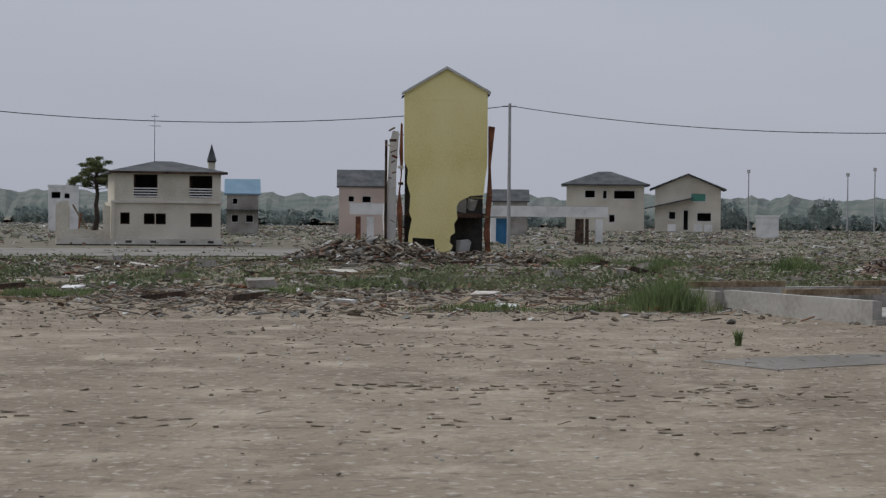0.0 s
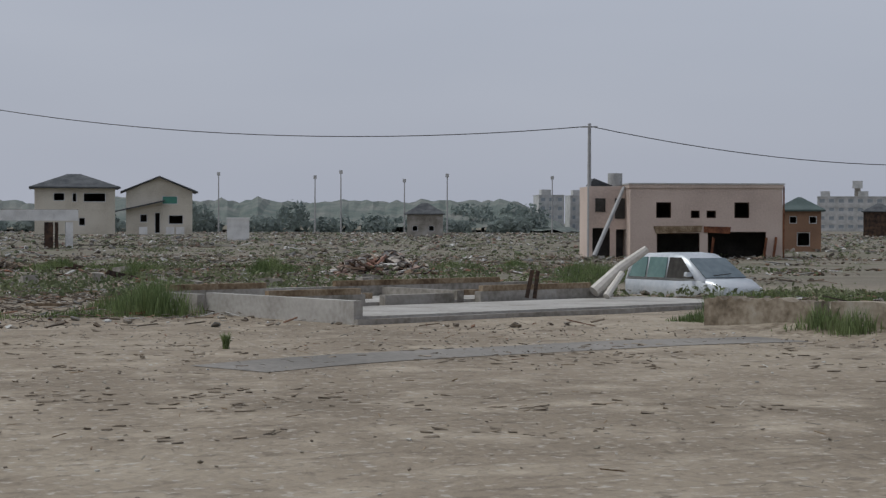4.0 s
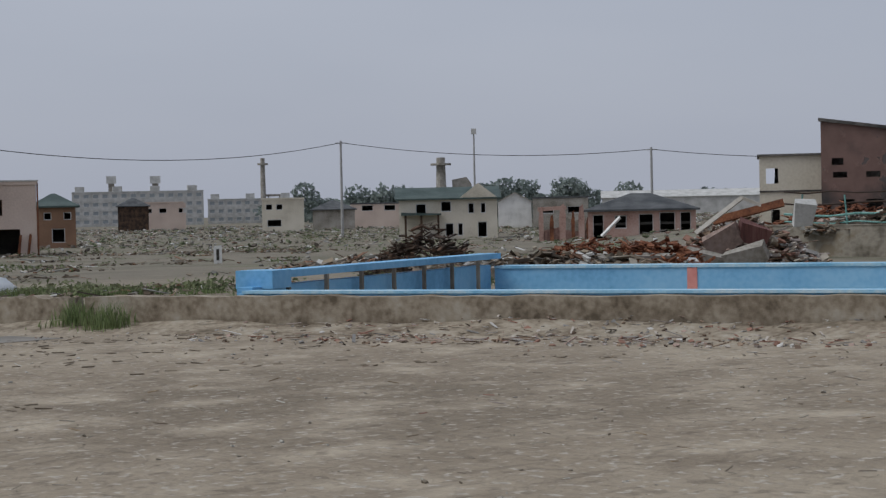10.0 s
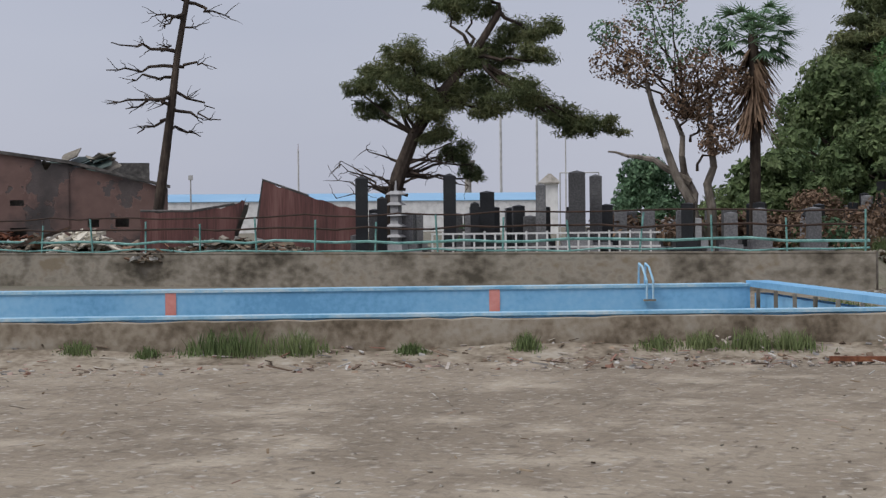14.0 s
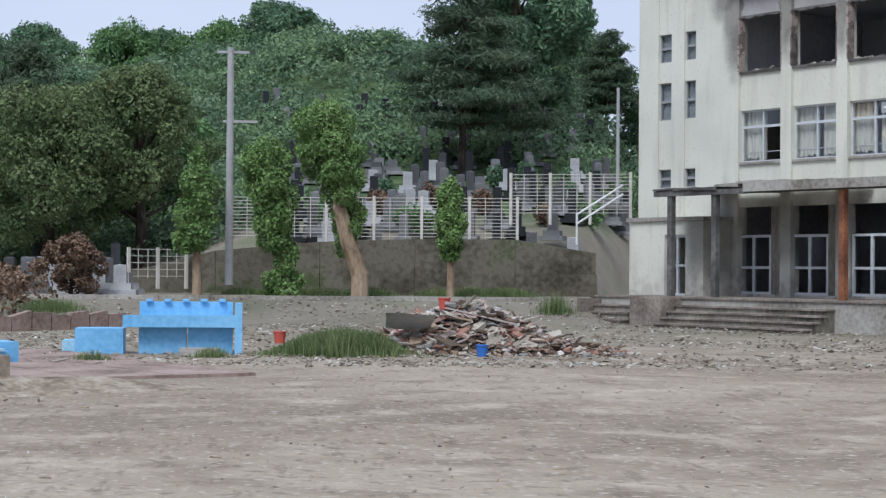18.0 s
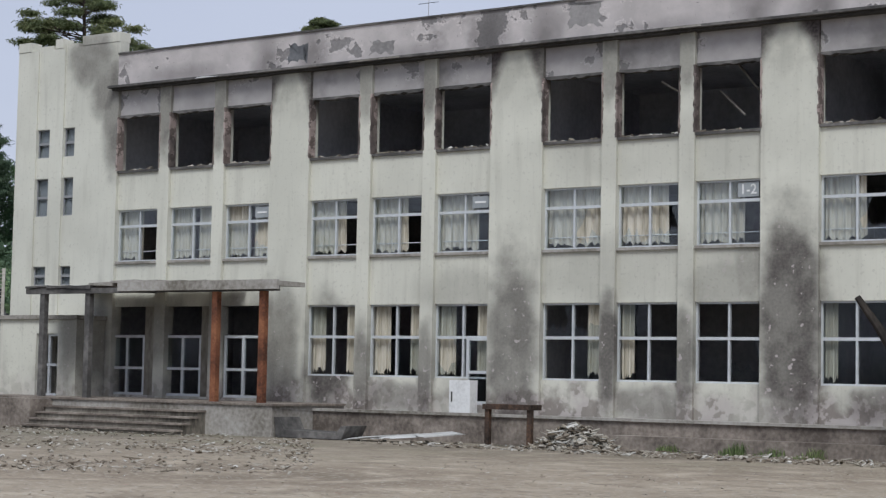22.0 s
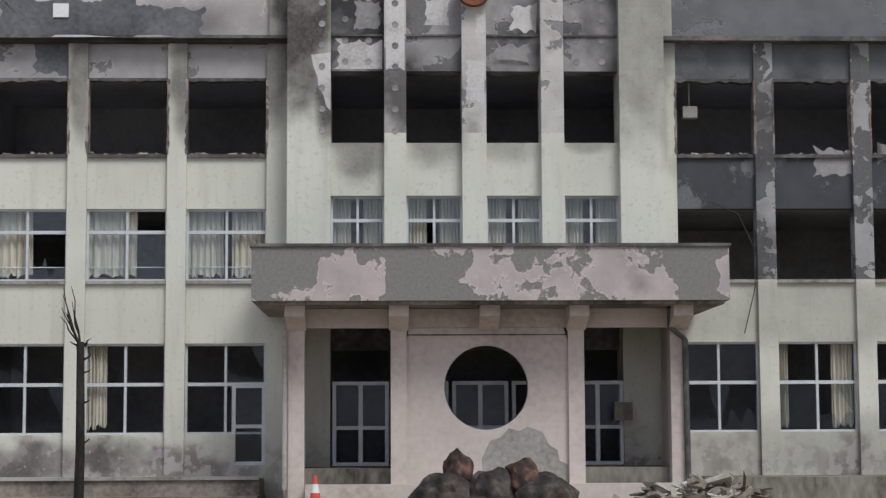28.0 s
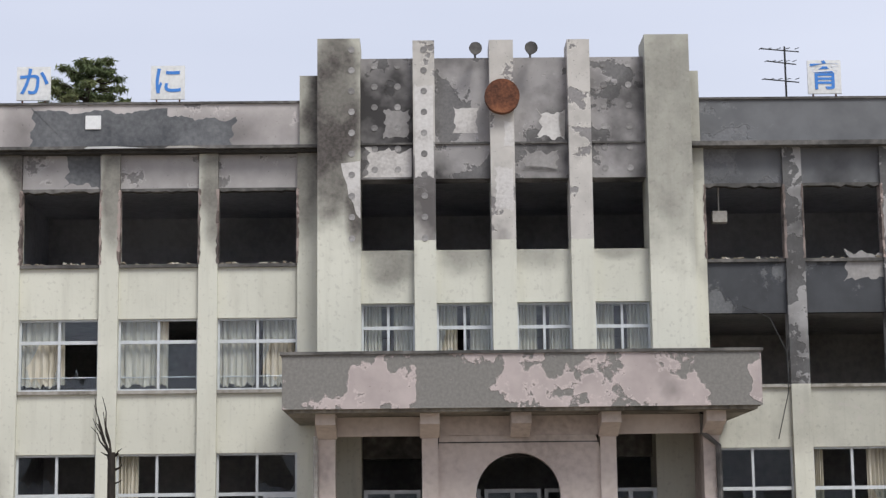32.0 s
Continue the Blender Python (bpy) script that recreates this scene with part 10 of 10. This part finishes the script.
# far mounds of debris and far woods
rng = random.Random(141)
k = Mesh()
ring_n, across = 220, 7
vs = []
for i in range(ring_n):
    az = -20 + 42 * i / (ring_n - 1)
    for j in range(across):
        t = j / (across - 1)
        d = 460 + 150 * t
        hgt = (9.2 + 2.2 * noise.noise((az * 0.35, 1, 0)) + 1.2 * noise.noise((az * 1.7, 5, 0))) * math.sin(math.pi * (0.04 + 0.92 * t)) ** 0.8 * smooth(21.5, 18.5, az)
        p = polar(az, d)
        vs.append((p.x, p.y, -0.9 + max(0, hgt) + rng.uniform(-0.5, 0.5)))
k.add(vs, [(i * across + j, (i + 1) * across + j, (i + 1) * across + j + 1, i * across + j + 1) for i in range(ring_n - 1) for j in range(across - 1)])
# Mound colour shifted to cool grey-green for the haze before it.
M_MOUND = surface("hazed_grey_green_debris_mound", [(0.085, 0.11, 0.1), (0.12, 0.145, 0.13), (0.15, 0.165, 0.15), (0.22, 0.215, 0.2)], 0.95, 0.12, 1.6, 0.5)
tagged(part("debris_mound", k, M_MOUND), "huge far-off mound of sorted debris with haze in its colour", "mound", kind="stuff")
blobs = []
g = np.random.default_rng(9)
for i in range(170):
    az, d = g.uniform(-20, 20), g.uniform(440, 470)
    p = polar(az, d)
    blobs.append(((p.x, p.y, 0.8), (g.uniform(2, 5), 3, g.uniform(1.2, 3.2))))
for i in range(90):
    az, d = g.uniform(34.5, 50), g.uniform(480, 640)
    p = polar(az, d)
    blobs.append(((p.x, p.y, g.uniform(1, 5)), (g.uniform(4, 9), 4, g.uniform(2.0, 3.6))))
for az, el in ((36.0, 0.95), (39.0, 0.7), (42.2, 0.95), (42.9, 0.9), (43.9, 0.95), (44.3, 0.85), (37.5, 0.75), (41.6, 0.8), (46.0, 0.7), (38.2, 0.75)):
    p = polar(az, 500)
    top = EYE + 500 * math.tan(radians(el))
    for j in range(4):
        blobs.append(((p.x + g.uniform(-2, 2), p.y + g.uniform(-2, 2), top * (0.15 + 0.22 * j)), (g.uniform(3, 5), 4, 2.6)))
for az, d in ((19.0, 480), (18.0, 470), (17.4, 480), (19.6, 470), (12.0, 430), (8.6, 430), (9.0, 440)):
    p = polar(az, d)
    blobs.append(((p.x, p.y, 3.5), (4, 4, 3.4)))
# Far woods get their haze from the leaf colour.
tagged(part("far_woods", leaves(blobs, 42000, 0.8, 10), M_LEAF_FAR), "line of far bushes and trees with haze in their colour", "woods", kind="stuff")
umbrella_pine(151, -10.95, 190, 8.0, 5.4, 3.0, "dark wind-bent tree behind the ruined house")

# ---- old asphalt strips ----
M_ASPHALT = surface("dusty_grey_asphalt", [(0.16, 0.15, 0.135), (0.22, 0.205, 0.185), (0.28, 0.262, 0.24)], 0.9, 0.3, 9, 0.2)


def strip(pts, w, name, label, lift=0.02):
    k = Mesh()
    vs = []
    for i, p in enumerate(pts):
        d = (pts[min(i + 1, len(pts) - 1)] - pts[max(i - 1, 0)]).normalized()
        s_ = Vector((-d.y, d.x, 0)) * w * 0.5
        for q in (p - s_, p + s_):
            vs.append((q.x, q.y, ground_z(q.x, q.y) + hummock(q.x, q.y) + lift))
    k.add(vs, [(2 * i, 2 * i + 1, 2 * i + 3, 2 * i + 2) for i in range(len(pts) - 1)])
    return tagged(part(name, k, M_ASPHALT), label, "road", kind="structure")


strip([polar(-20 + i * 1.2, 118 + 0.6 * i) for i in range(15)], 24, "road_1", "dusty grey asphalt road before the ruined house", 0.05)
strip([polar(5 + i * 0.4, 22 + 0.155 * i) for i in range(12, 57)], 1.5, "path_1", "worn grey asphalt path across the yard", 0.007)

# larger wreckage lying about the field, piece by piece
rng = random.Random(161)
KINDS = [(M_WOOD, "brown splintered board lying in the debris", "board", (0.9, 2.6), (0.1, 0.25), 0.05), (M_CREAMPAINT, "pale broken plasterboard lying in the debris", "plasterboard", (0.6, 1.5), (0.4, 0.8), 0.05), (M_CONC, "grey concrete fragment in the debris", "concrete", (0.4, 1.0), (0.3, 0.6), 0.25),
         (M_RUST, "rusty bent sheet in the debris", "sheet", (0.5, 1.4), (0.3, 0.7), 0.04), (M_WHITE, "white plastic sheet scrap in the debris", "sheet", (0.4, 0.9), (0.3, 0.6), 0.06), (M_DARKWOOD, "dark charred beam in the debris", "beam", (1.2, 3.2), (0.12, 0.2), 0.14)]
NAMES = ("broken_board", "plaster_scrap", "concrete_fragment", "rusty_sheet", "white_scrap", "charred_beam")
done = 0
while done < 130:
    az, d = rng.uniform(-17, 21), 37 + 60 * rng.random() ** 1.4
    p = polar(az, d)
    if not open_field(p):
        continue
    i = rng.choices(range(6), (6, 3, 3, 2, 2, 3))[0]
    mat, lab, cat, ln_, wd_, th_ = KINDS[i]
    ob = part(NAMES[i], Mesh().chunk((0, 0, 0), (rng.uniform(*ln_), rng.uniform(*wd_), th_ * rng.uniform(0.8, 1.6)), rng, (rng.uniform(-0.12, 0.12), rng.uniform(-0.15, 0.15), 0)), mat)
    ob.matrix_world = pose(p.x, p.y, ground_z(p.x, p.y) + hummock(p.x, p.y) + th_ * 0.5 + 0.04, 0, 0, rng.uniform(0, 180))
    tagged(ob, lab, cat, "loose wreckage")
    done += 1
